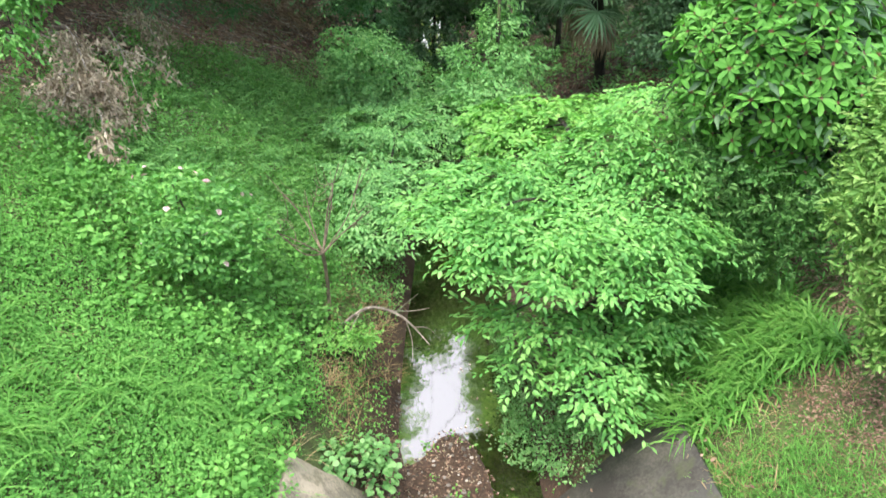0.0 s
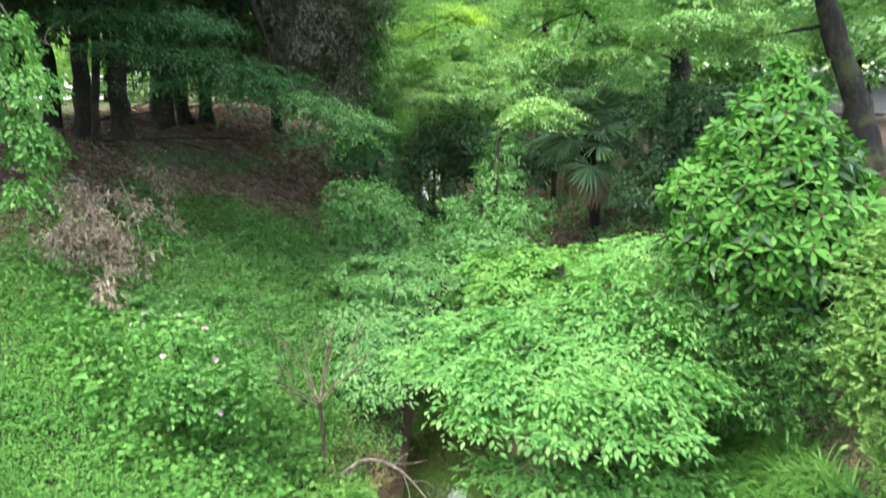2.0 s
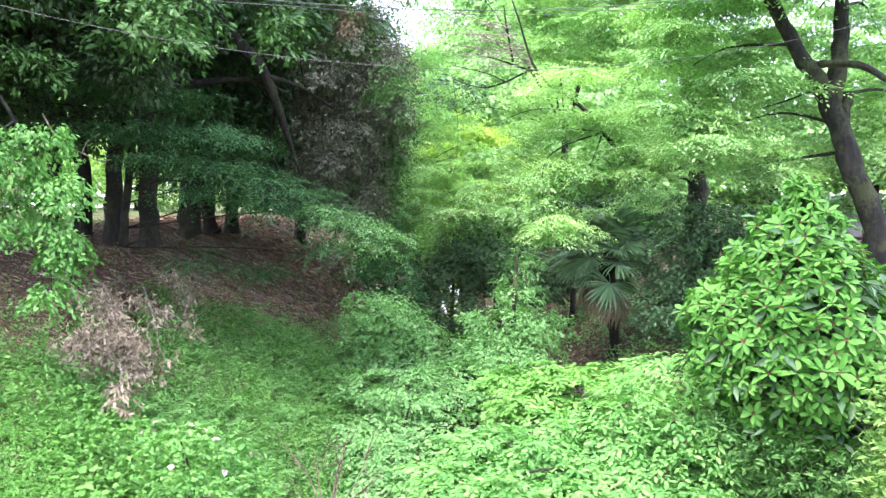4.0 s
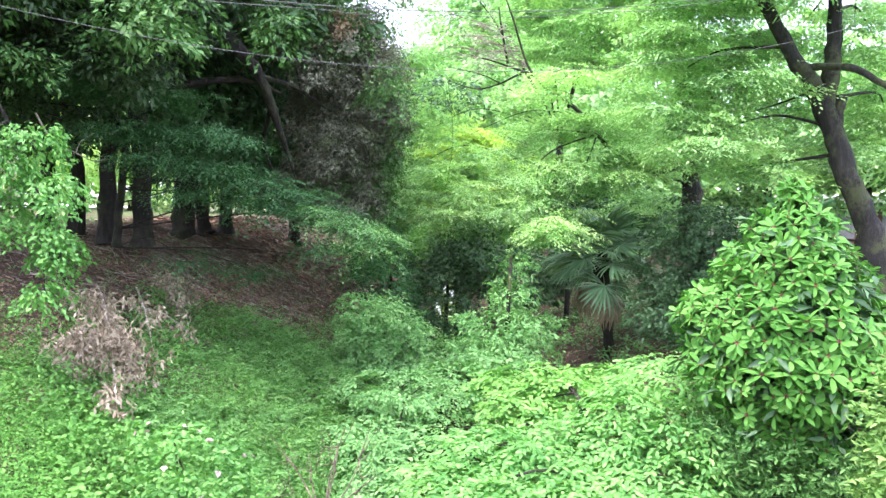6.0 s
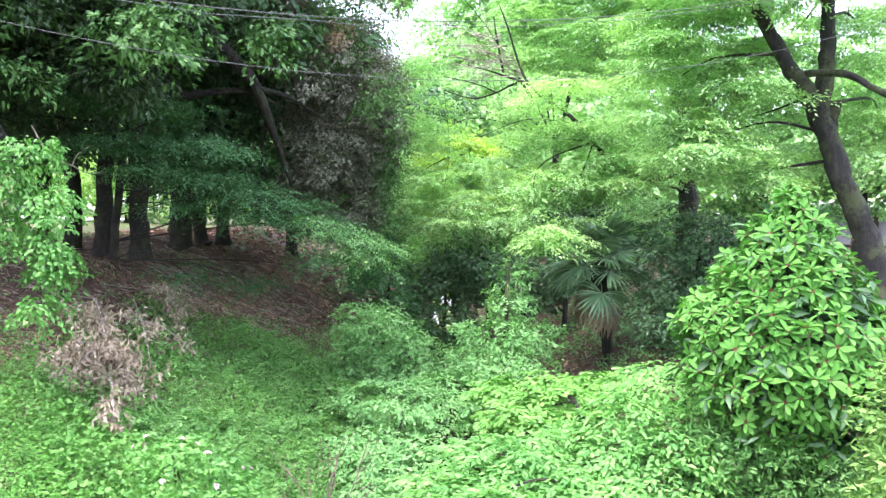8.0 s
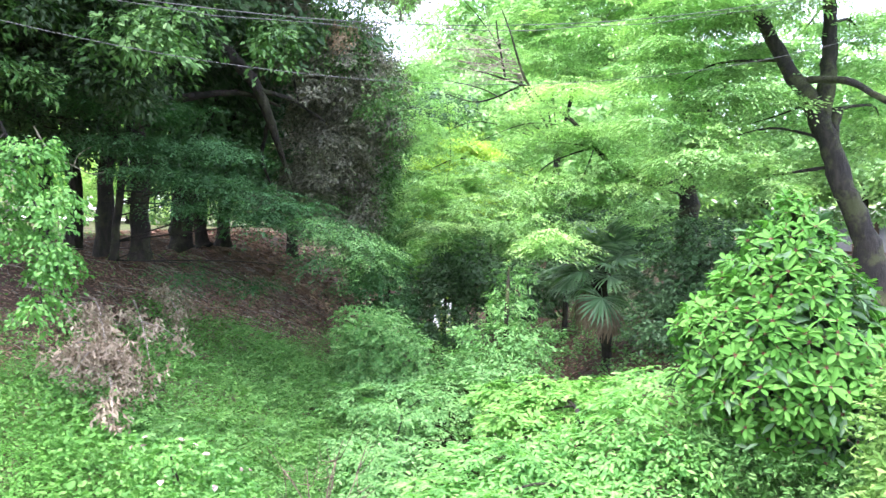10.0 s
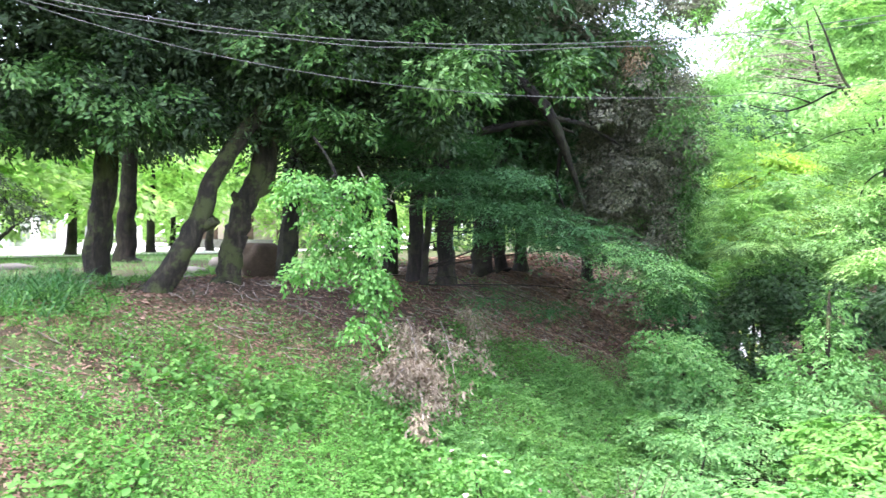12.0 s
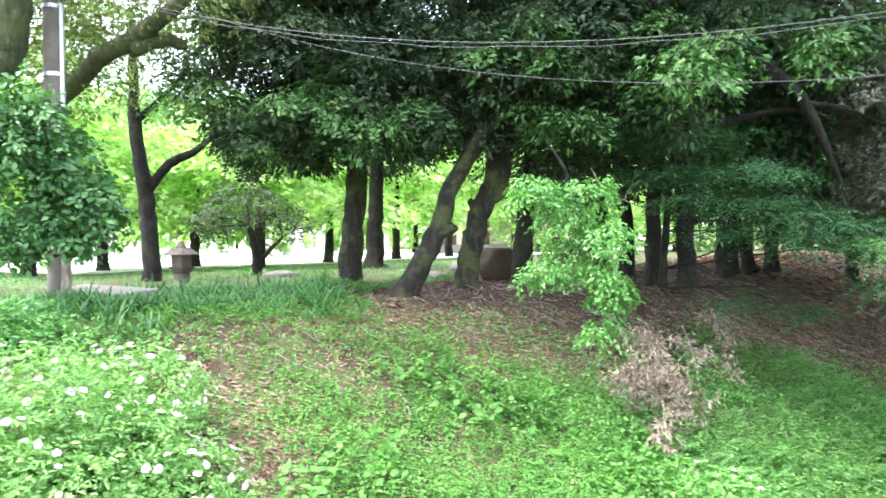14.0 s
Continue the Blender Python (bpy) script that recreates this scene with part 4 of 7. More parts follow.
leaning = tree("maple", "maple leaning over the brook with bare grey upper branches", "tree",
     [(5.29, 16.15, 4.14), (5.28, 16.14, 5.34), (5.32, 16.06, 6.28), (4.75, 16.01, 7.78), (4.17, 15.85, 9.10)], [0.24, 0.2, 0.16, 0.12, 0.07],
     [(2.35, 14.30, 5.17, 1.2, 1.2, 0.25), (1.79, 13.88, 4.51, 0.9, 1.0, 0.2), (3.35, 14.59, 5.54, 1.3, 1.2, 0.28), (1.40, 15.88, 6.00, 1.5, 1.5, 0.3), (0.61, 16.90, 6.30, 1.2, 1.4, 0.3),
      (2.76, 14.61, 6.59, 1.7, 1.7, 0.35), (1.20, 15.94, 5.18, 1.2, 1.2, 0.25), (1.94, 13.36, 4.28, 0.5, 0.5, 0.14), (4.43, 16.93, 4.83, 1.0, 1.0, 0.25), (0.05, 19.00, 4.81, 1.3, 1.3, 0.35), (4.14, 14.37, 5.77, 1.2, 1.2, 0.3)],
     MAPLE, BARK_MAPLE, LEAF_MAPLE, 0.018, split=lambda b: tiers(b, 6, 0.4, 0.04), lit=4, pale_mat=LEAF_MAPLE_LIT,
     stems=[([(5.31, 16.11, 5.70), (4.23, 15.41, 5.50), (3.45, 15.07, 5.73), (2.50, 14.66, 6.58), (1.67, 14.68, 7.19), (1.23, 14.51, 8.20), (1.05, 14.42, 8.59)], [0.1, 0.07, 0.05, 0.04, 0.028, 0.017, 0.008]),
            ([(1.67, 14.68, 7.19), (1.02, 14.70, 7.39), (0.48, 14.90, 7.56)], [0.028, 0.018, 0.008]), ([(1.51, 14.69, 7.24), (0.74, 15.20, 6.97), (0.06, 15.39, 7.14)], [0.024, 0.016, 0.007]), ([(1.18, 14.69, 7.39), (1.05, 14.77, 8.04), (0.97, 14.67, 8.44)], [0.025, 0.02, 0.01]),
            ([(5.30, 16.11, 5.81), (5.53, 15.91, 6.86), (5.26, 15.81, 7.99)], [0.12, 0.1, 0.06])], group="maples over the brook")
# low sprays in the lit leaf colour beside the gorge
leaf_part("young_foliage", *sprays(tiers([(-0.19, 19.00, 5.10, 0.60, 0.60, 0.2), (0.14, 19.00, 5.53, 0.60, 0.60, 0.2), (-0.23, 19.00, 4.33, 0.50, 0.50, 0.2), (0.58, 18.99, 4.99, 0.50, 0.50, 0.2)], 4, 0.6), **dict(MAPLE, leaf=0.09)), LEAF_MAPLE_LIT, leaning, "paler young foliage")
pieces = []
for _ in range(20):
    k = rng.random()
    a = np.array((1.67, 14.68, 7.19)) * (1 - k) + np.array((1.1, 14.6, 8.1)) * k
    tip = a + [-0.3 - 1.6 * rng.random(), 0.4 * rng.normal(), -0.25 + 0.9 * rng.random()]
    mid = (a + tip) / 2 + rng.normal(size=3) * 0.1
    pieces.append(tube_arrays(*bend([a, mid, tip], [0.012, 0.008, 0.003], 4), 4))
    for _ in range(3):
        t2 = mid + [-0.15 - 0.4 * rng.random(), 0.2 * rng.normal(), 0.3 * rng.normal()]
        pieces.append(tube_arrays(*bend([mid, (mid + t2) / 2 + rng.normal(size=3) * 0.04, t2], [0.007, 0.005, 0.002], 3), 3))
tagged(hang(new("bare_twig_tangle", raw_mesh("bare_twig_tangle", *joined(pieces), TWIG_GREY, smooth=True)), leaning), "pale leafless twigs", kind="stuff")
leaf_part("yellow_foliage", *sprays(tiers([(0.50, 24.49, 6.98, 0.80, 0.80, 0.2), (1.40, 24.46, 6.83, 0.80, 0.80, 0.2), (0.16, 24.50, 6.43, 0.80, 0.80, 0.2), (1.96, 24.42, 6.31, 0.70, 0.70, 0.2), (0.90, 24.48, 5.83, 0.80, 0.80, 0.2), (1.83, 24.43, 5.32, 0.70, 0.70, 0.2), (0.39, 24.50, 5.09, 0.70, 0.70, 0.2)], 5, 0.6), **dict(MAPLE, leaf=0.12, spray=0.7)), LEAF_YELLOW, leaning, "yellow-green young leaves")
tree("maple", "tall pale maple at the end of the brook", "tree",
     [(3.4, 21.77, 3.5), (3.3, 21.81, 5.27), (3.3, 21.7, 6.0), (3.3, 21.6, 6.8)], [0.2, 0.15, 0.12, 0.06],
     [(1.02, 19.46, 9.12, 2.0, 2.0, 0.5), (0.07, 20.64, 8.46, 1.6, 1.8, 0.45), (2.44, 17.36, 8.69, 2.0, 2.0, 0.5), (1.11, 19.76, 7.47, 2.0, 2.0, 0.45), (3.49, 16.26, 8.13, 1.8, 1.8, 0.45), (-0.34, 21.87, 6.92, 1.4, 1.6, 0.4),
      (-0.04, 20.02, 10.94, 2.2, 2.4, 0.7), (2.30, 16.92, 10.29, 2.6, 2.6, 0.8), (-1.03, 23.95, 5.71, 1.2, 1.4, 0.4), (4.09, 15.68, 9.73, 2.4, 2.4, 0.8), (1.25, 20.93, 5.80, 1.6, 1.6, 0.4)],
     dict(MAPLE, per_m2=7, leaf=0.1), BARK_MAPLE, LEAF_MAPLE, 0.03, split=lambda b: tiers(b, 6, 0.4, 0.04), lit=4, pale_mat=LEAF_MAPLE_LIT, group="maples over the brook")

# ---- shrubs of the brook ----
BUSH = dict(per_m2=30, spray=0.28, leaves=22, leaf=0.085, flat=0.35, droop=0.25, ratio=0.42)
tree("brook_shrub", "dense rounded grey-green shrub over the brook", "shrub",
     [(-1.06, 16.49, 0.81), (-1.02, 15.66, 1.47), (-1.05, 15.78, 2.16)], [0.08, 0.06, 0.03],
     [(-0.99, 14.97, 2.17, 0.8, 0.8, 0.6), (-1.48, 15.28, 2.45, 0.5, 0.5, 0.5), (-0.48, 14.77, 2.01, 0.6, 0.6, 0.45), (-1.54, 14.95, 1.71, 0.5, 0.5, 0.4), (-0.84, 14.64, 1.46, 0.7, 0.7, 0.4), (-0.29, 14.67, 1.47, 0.4, 0.4, 0.35)],
     BUSH, BARK, LEAF_PALE, 0.03, twigs=20)
tree("young_laurel", "young tiered pale green tree beside the brook", "shrub",
     [(1.66, 17.83, 0.61), (1.27, 13.59, 2.58), (1.30, 13.72, 3.80)], [0.06, 0.045, 0.02],
     [(1.31, 13.70, 3.65, 0.38, 0.38, 0.22), (1.25, 13.66, 3.14, 0.5, 0.5, 0.22), (1.00, 13.42, 2.65, 0.6, 0.6, 0.25), (1.65, 13.36, 2.64, 0.45, 0.5, 0.25), (1.20, 13.11, 2.11, 0.9, 0.8, 0.35), (0.63, 13.55, 2.06, 0.4, 0.5, 0.3)],
     dict(BUSH, flat=0.55), BARK, LEAF_PALE, 0.025, twigs=20)
tree("camellia", "dark dense evergreen shrub under the maples", "shrub",
     [(4.79, 13.66, 2.71), (4.77, 13.76, 3.52), (4.73, 13.81, 4.54)], [0.08, 0.06, 0.03],
     [(4.65, 13.84, 4.33, 1.0, 1.0, 0.6), (5.06, 13.46, 3.76, 1.1, 1.0, 0.7), (4.40, 13.88, 3.49, 0.7, 0.7, 0.5), (4.72, 13.50, 2.93, 1.2, 1.0, 0.6)],
     dict(BUSH, per_m2=24, leaf=0.09), BARK_DARK, LEAF_DARK, 0.03, twigs=10)
tree("bright_azalea", "yellow-green bush lit at the bend of the brook", "shrub",
     [(-0.33, 28.91, 2.36), (-0.40, 28.95, 3.00), (-0.42, 28.98, 3.64)], [0.06, 0.05, 0.03],
     [(-0.45, 28.97, 3.32, 0.7, 0.7, 0.7), (0.10, 29.98, 3.63, 0.6, 0.6, 0.5), (-0.79, 29.43, 2.74, 0.5, 0.5, 0.5)],
     dict(BUSH, per_m2=16, leaf=0.12), BARK, LEAF_LIME, 0.03, twigs=0)
for blobs, lm in (
    ([(0.31, 23.90, 2.41, 1.3, 1.3, 0.8), (1.18, 23.92, 2.98, 1.4, 1.4, 0.9), (0.16, 21.80, 1.62, 0.9, 0.9, 0.6)], LEAF_DARK),
    ([(1.81, 25.93, 3.83, 1.6, 1.6, 1.0), (0.71, 26.95, 3.15, 1.3, 1.3, 0.8)], LEAF_SHRUB),
    ([(-1.46, 23.85, 2.35, 0.9, 1.0, 0.9), (-1.93, 24.88, 3.16, 1.0, 1.0, 0.9), (-0.91, 21.82, 1.91, 0.4, 0.6, 0.6)], LEAF_SHADE_MAPLE),
    ([(-1.37, 32.97, 3.97, 1.2, 1.2, 1.2), (-2.31, 31.92, 4.89, 1.4, 1.4, 1.4)], LEAF_SHRUB),
    ([(1.11, 35.98, 5.34, 2.4, 2.2, 2.4), (-0.53, 39.99, 5.06, 1.5, 1.5, 2.2)], LEAF_SHRUB),
    # dark leaf mass added where shadow lies under the maples
    ([(3.29, 19.22, 5.03, 0.8, 0.8, 0.6), (4.23, 19.04, 5.20, 0.8, 0.8, 0.6)], LEAF_DARK),
    ([(2.31, 19.79, 2.87, 1.0, 1.0, 0.7), (3.17, 19.70, 3.20, 1.0, 1.0, 0.7)], LEAF_DARK),
):
    x, y = blobs[0][0], blobs[0][1]
    z = float(lie(x, y))
    tree("waterside_bush", "shaded bush crowding the far course of the brook", "shrub", [(x, y, z - 0.05), (x, y, (z + blobs[0][2]) / 2), (x, y, blobs[0][2])], [0.08, 0.06, 0.03],
         blobs, dict(per_m2=13, spray=0.35, leaves=22, leaf=0.13, flat=0.4, droop=0.3, ratio=0.45), BARK_DARK, lm, 0.03, twigs=0, group="bushes along the brook")

# ---- the hackberry over the water ----
ELM = dict(per_m2=42, spray=0.34, leaves=33, leaf=0.07, flat=0.92, droop=0.22, ratio=0.46, scatter=0.16, pinnate=True, hang_down=0.0)
tree("hackberry", "bright green young broadleaf tree spreading over the brook", "tree",
     [(1.81, 6.40, 0.72), (1.68, 6.24, 1.42), (1.74, 6.39, 2.03), (1.83, 6.77, 2.56)], [0.07, 0.06, 0.045, 0.02],
     [(0.47, 5.98, 2.38, 0.5, 0.4, 0.08), (0.97, 5.81, 2.37, 0.6, 0.45, 0.1), (1.55, 5.89, 2.33, 0.6, 0.45, 0.1), (1.11, 5.49, 2.18, 0.5, 0.35, 0.08), (1.60, 5.45, 2.12, 0.4, 0.25, 0.08),
      (0.59, 5.67, 2.17, 0.3, 0.25, 0.08), (0.61, 5.62, 1.61, 0.16, 0.16, 0.08), (0.98, 5.59, 1.65, 0.25, 0.2, 0.1), (0.87, 5.34, 1.37, 0.18, 0.16, 0.08), (1.40, 5.23, 1.38, 0.28, 0.2, 0.1), (1.34, 4.93, 1.26, 0.12, 0.12, 0.06), (1.43, 5.66, 1.53, 0.3, 0.25, 0.12), (1.93, 5.79, 1.60, 0.28, 0.25, 0.12),
      (0.61, 6.66, 2.54, 0.4, 0.4, 0.1), (1.17, 6.56, 2.46, 0.5, 0.45, 0.1), (2.01, 5.87, 2.34, 0.3, 0.3, 0.1), (0.15, 6.60, 2.28, 0.25, 0.25, 0.08)],
     ELM, BARK, LEAF_ELM, 0.018, twigs=40, fine=True)
tree("hackberry", "soft green sapling crowding the water behind the first", "tree",
     [(-0.86, 9.68, 0.63), (-0.56, 10.23, 1.18), (-0.44, 11.43, 1.69)], [0.03, 0.022, 0.012],
     [(-0.97, 10.49, 1.43, 0.5, 0.5, 0.2), (-0.16, 9.79, 1.09, 0.3, 0.3, 0.15), (-0.80, 9.12, 1.10, 0.4, 0.35, 0.2), (-0.25, 10.72, 1.36, 0.95, 0.85, 0.25), (-0.69, 9.84, 1.31, 0.6, 0.55, 0.25), (-0.63, 11.85, 1.76, 0.9, 0.8, 0.3), (0.09, 12.02, 1.54, 0.6, 0.6, 0.3), (-0.52, 9.32, 1.02, 0.55, 0.5, 0.3), (0.56, 10.56, 1.58, 0.5, 0.6, 0.22), (0.45, 12.29, 1.84, 0.7, 0.7, 0.3)],
     dict(ELM, per_m2=22, leaf=0.075, spray=0.38), BARK, LEAF_PALE, 0.02, twigs=30, fine=True)
tree("spindle_bush", "yellow-green bush on the bank behind the hackberry", "shrub",
     [(2.17, 11.17, 0.96), (1.65, 8.34, 2.35), (1.58, 8.42, 2.59)], [0.05, 0.04, 0.02],
     [(0.96, 8.48, 2.44, 0.35, 0.35, 0.18), (1.52, 8.85, 2.62, 0.4, 0.4, 0.2), (2.08, 8.95, 2.60, 0.35, 0.35, 0.2), (0.88, 9.13, 2.55, 0.3, 0.3, 0.15)],
     dict(ELM, per_m2=40, leaf=0.085, ratio=0.55, spray=0.26), BARK, LEAF_LIME, 0.02, twigs=15, fine=True)
tree("hackberry", "leafy branch of a pale green tree beside the big-leaved bush", "tree",
     [(3.04, 7.71, 1.50), (2.59, 7.20, 2.26), (2.44, 7.27, 2.70)], [0.05, 0.04, 0.02],
     [(2.05, 7.09, 2.80, 0.6, 0.5, 0.2), (2.26, 6.68, 2.70, 0.5, 0.45, 0.2), (2.42, 7.35, 3.01, 0.6, 0.5, 0.22), (1.65, 6.92, 2.57, 0.55, 0.5, 0.2), (2.42, 6.35, 2.21, 0.4, 0.35, 0.25), (1.99, 6.35, 2.43, 0.5, 0.4, 0.2)],
     dict(ELM, per_m2=28), BARK, LEAF_ELM, 0.02, twigs=20, fine=True)


# ---- the big-leaved bush with its whorls ----
def whorl_mesh(n, length, seed):
    r = np.random.default_rng(seed)
    a = np.arange(n) * 2.399 + r.normal(size=n) * 0.15
    tilt = np.linspace(-0.25, 0.75, n)[::-1] + r.normal(size=n) * 0.1
    way = np.stack([np.cos(a) * np.cos(tilt), np.sin(a) * np.cos(tilt), np.sin(tilt)], 1)
    face = np.stack([-np.cos(a) * np.sin(tilt), -np.sin(a) * np.sin(tilt), np.cos(tilt)], 1)
    ln = length * (0.8 + 0.35 * r.random(n))
    st = 0.11 * ln
    side = unit(np.cross(way, face))
    up = np.cross(side, way)
    L, Wd = (ln - st)[:, None], (ln * 0.32)[:, None]
    p0 = way * st[:, None]
    cols = [p0]
    for t, w, h in ((0.3, 0.4, 0.03), (0.62, 0.52, 0.02), (0.86, 0.34, -0.06)):
        cols.append(p0 + way * L * t + side * Wd * w + up * L * h)
    cols.append(p0 + way * L - up * L * 0.14)
    for t, w, h in ((0.86, 0.34, -0.06), (0.62, 0.52, 0.02), (0.3, 0.4, 0.03)):
        cols.append(p0 + way * L * t - side * Wd * w + up * L * h)
    cols.append(p0 + way * L * 0.55 - up * L * 0.02)
    k = len(cols)
    quad = np.array([[0, 1, 2, 8], [8, 2, 3, 4], [0, 8, 6, 7], [8, 4, 5, 6]])
    v = np.stack(cols, 1).reshape(-1, 3)
    f = (np.arange(n)[:, None, None] * k + quad).reshape(-1, 4)
    sv, sf = [], []
    for i in range(n):
        b = len(v) + 4 * i
        w = side[i] * 0.004
        sv += [-w, w, p0[i] + w * 0.8 + way[i] * 0.01, p0[i] - w * 0.8 + way[i] * 0.01]
        sf.append((b, b + 1, b + 2, b + 3))
    v, f = np.concatenate([v, np.array(sv)]), np.concatenate([f, np.array(sf)])
    return raw_mesh("leaf_whorl", v, f, [LEAF_WHORL, STALK_RED], slots=[0] * (4 * n) + [1] * n)


def big_leaved_bush():
    foot = np.array([3.74, 7.61, 1.91])
    top = thing("false_daphne", "tall conical bush of large glossy leaf whorls with red stalks", "shrub", tuple(foot))
    core = [(3.05, 6.58, 4.70, 0.16, 0.16, 0.2), (3.05, 6.58, 4.42, 0.36, 0.36, 0.3), (3.05, 6.58, 4.08, 0.6, 0.58, 0.4), (3.03, 6.58, 3.66, 0.85, 0.8, 0.5), (3.1, 6.45, 3.32, 0.86, 0.8, 0.5), (3.25, 6.35, 3.0, 0.62, 0.6, 0.36)]
    tip = np.array(core[0][:3])
    line = [foot, foot * 0.6 + tip * 0.4 + [0.1, 0.1, 0], tip + [0, 0, 0.25]]
    tube_part("trunk", line, [0.08, 0.06, 0.015], BARK, top, sides=8)
    q, rr = bend(line, [0.08, 0.06, 0.015])
    meshes = [whorl_mesh(12, 0.12, 1), whorl_mesh(10, 0.1, 2), whorl_mesh(14, 0.112, 3), whorl_mesh(9, 0.092, 4)]
    spots = []
    for x, y, z, rx, ry, rz in core:
        for _ in range(2400):
            d = unit(rng.normal(size=3))
            p = np.array([x, y, z]) + d * [rx, ry, rz] * (0.86 + 0.22 * rng.random())
            deep = min((((p - c[:3]) / c[3:]) ** 2).sum() for c in np.array(core))
            if noise.noise(Vector(p) * 2.2) > 0.27 or deep < 0.68 or any(((p - s[0]) ** 2).sum() < 0.092 ** 2 for s in spots):
                continue
            spots.append((p, unit(d * [1 / rx, 1 / ry, 1 / rz])))
    spots.sort(key=lambda s: s[0][1] + 0.5 * s[0][0])
    rest = []
    for i, (p, d) in enumerate(spots):
        axis = Vector(unit(d * 0.75 + [0, 0, 0.55] + rng.normal(size=3) * 0.25))
        s = 0.7 + 0.55 * rng.random()
        m = Matrix.Translation(Vector(p)) @ axis.to_track_quat("Z", "Y").to_matrix().to_4x4() @ pose(0, 0, 0, 0, 0, 360 * rng.random()) @ Matrix.Diagonal((s, s, s, 1))
        if i < 300:
            hang(new("leaf_whorl", meshes[i % 4]), top).matrix_basis = m
        else:
            rest.append((m, meshes[i % 4]))
    if rest:
        bm = bmesh.new()
        for m, me in rest:
            n = len(bm.verts)
            bm.from_mesh(me)
            bm.verts.ensure_lookup_table()
            for v in bm.verts[n:]:
                v.co = m @ v.co
        ob = part("back_foliage", bm, [LEAF_WHORL, STALK_RED], top)
        tagged(ob, kind="stuff")
    for p, d in spots[::9]:
        k = np.argmin(np.linalg.norm(q - p, axis=1) + np.where(q[:, 2] > p[2], 1, 0))
        tube_part("branch", [q[k], (q[k] + p) / 2 - [0, 0, 0.08], p], [0.02, 0.014, 0.007], BARK, top, sides=5, steps=3)
    # inner leaves darker than the whorls: the bush's inner shade as leaf colour
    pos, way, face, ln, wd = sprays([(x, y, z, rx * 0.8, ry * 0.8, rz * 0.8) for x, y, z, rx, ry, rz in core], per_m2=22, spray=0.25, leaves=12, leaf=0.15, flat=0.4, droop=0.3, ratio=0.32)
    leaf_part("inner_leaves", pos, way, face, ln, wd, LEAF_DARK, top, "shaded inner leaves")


big_leaved_bush()


# ---- azaleas and the rose ----
def flower_mesh(name, size, petals, material, seed):
    r = np.random.default_rng(seed)
    a = np.arange(petals) * 2 * math.pi / petals + r.normal(size=petals) * 0.12
    way = np.stack([np.cos(a), np.sin(a), np.full(petals, 0.45)], 1)
    face = np.stack([-np.cos(a) * 0.45, -np.sin(a) * 0.45, np.ones(petals)], 1)
    inner = way + [0, 0, 0.7]
    v, f = joined([leaf_arrays(np.zeros((petals, 3)), way, face, size * (0.8 + 0.4 * r.random(petals)), np.full(petals, size * 1.0), True),
                   leaf_arrays(np.zeros((petals, 3)), inner, face, size * 0.75 * (0.8 + 0.4 * r.random(petals)), np.full(petals, size * 0.7), True)])
    return raw_mesh(name, v, f, material)


def flowering(top, blobs, n, meshes, name="flower", lift=1.04, only_up=-0.1):
    bl = np.array(blobs)
    done = 0
    while done < n:
        c = bl[rng.integers(len(bl))]
        d = unit(rng.normal(size=3))
        if d[2] < only_up:
            continue
        p = c[:3] + d * c[3:] * (lift + 0.1 * rng.random())
        if min((((p - b[:3]) / b[3:]) ** 2).sum() for b in bl) < 0.95:
            continue
        ob = hang(new(name, meshes[done % len(meshes)]), top)
        ax = Vector(unit(d + [0, 0, 0.4] + rng.normal(size=3) * 0.3))
        s = 0.75 + 0.5 * rng.random()
        ob.matrix_basis = Matrix.Translation(Vector(p)) @ ax.to_track_quat("Z", "Y").to_matrix().to_4x4() @ Matrix.Diagonal((s, s, s, 1))
        done += 1


def bush(name, label, foot, blobs, crown, leaf_mat, bark=BARK, stems=5, fine=True, group=""):
    """A shrub with several stems from one foot."""
    top = thing(name, label, "shrub", tuple(foot), group)
    foot = np.array(foot)
    for i in range(stems):
        b = np.array(blobs[i % len(blobs)])
        tip = b[:3] + rng.normal(size=3) * b[3:] * 0.3
        tube_part("stem", [foot + rng.normal(size=3) * [0.06, 0.06, 0], (foot + tip) / 2 + rng.normal(size=3) * 0.08, tip], [0.022, 0.016, 0.006], bark, top, sides=5, steps=4)
    pos, way, face, ln, wd = sprays(blobs, **crown)
    ok = pos[:, 2] > lie(pos[:, 0], pos[:, 1]) + 0.03
    leaf_part("foliage", pos[ok], way[ok], face[ok], ln[ok], wd[ok], leaf_mat, top, fine=fine)
    return top


AZ = dict(per_m2=52, spray=0.13, leaves=12, leaf=0.066, flat=0.3, droop=0.0, ratio=0.38, scatter=0.5, inner=0.7)
white = [flower_mesh("flower", 0.032, 5, PETAL_WHITE, s) for s in (1, 2, 3)]
pink = [flower_mesh("flower", 0.03, 6, PETAL_PINK, s) for s in (4, 5, 6)]
blobs = [(-5.53, 2.31, 3.46, 0.65, 0.6, 0.45), (-5.70, 3.11, 3.43, 0.6, 0.55, 0.38), (-5.10, 2.57, 3.12, 0.65, 0.6, 0.4), (-4.62, 2.91, 2.97, 0.4, 0.4, 0.28), (-5.15, 1.75, 3.27, 0.6, 0.6, 0.45), (-4.86, 2.02, 3.02, 0.6, 0.6, 0.4)]
ob = bush("azalea_bush", "pale green azalea bush with many white flowers on the bank top", (-5.21, 2.38, 3.00), blobs, dict(AZ, per_m2=110, leaf=0.05, spray=0.13), LEAF_AZALEA_PALE, stems=8)
flowering(ob, blobs, 150, white)
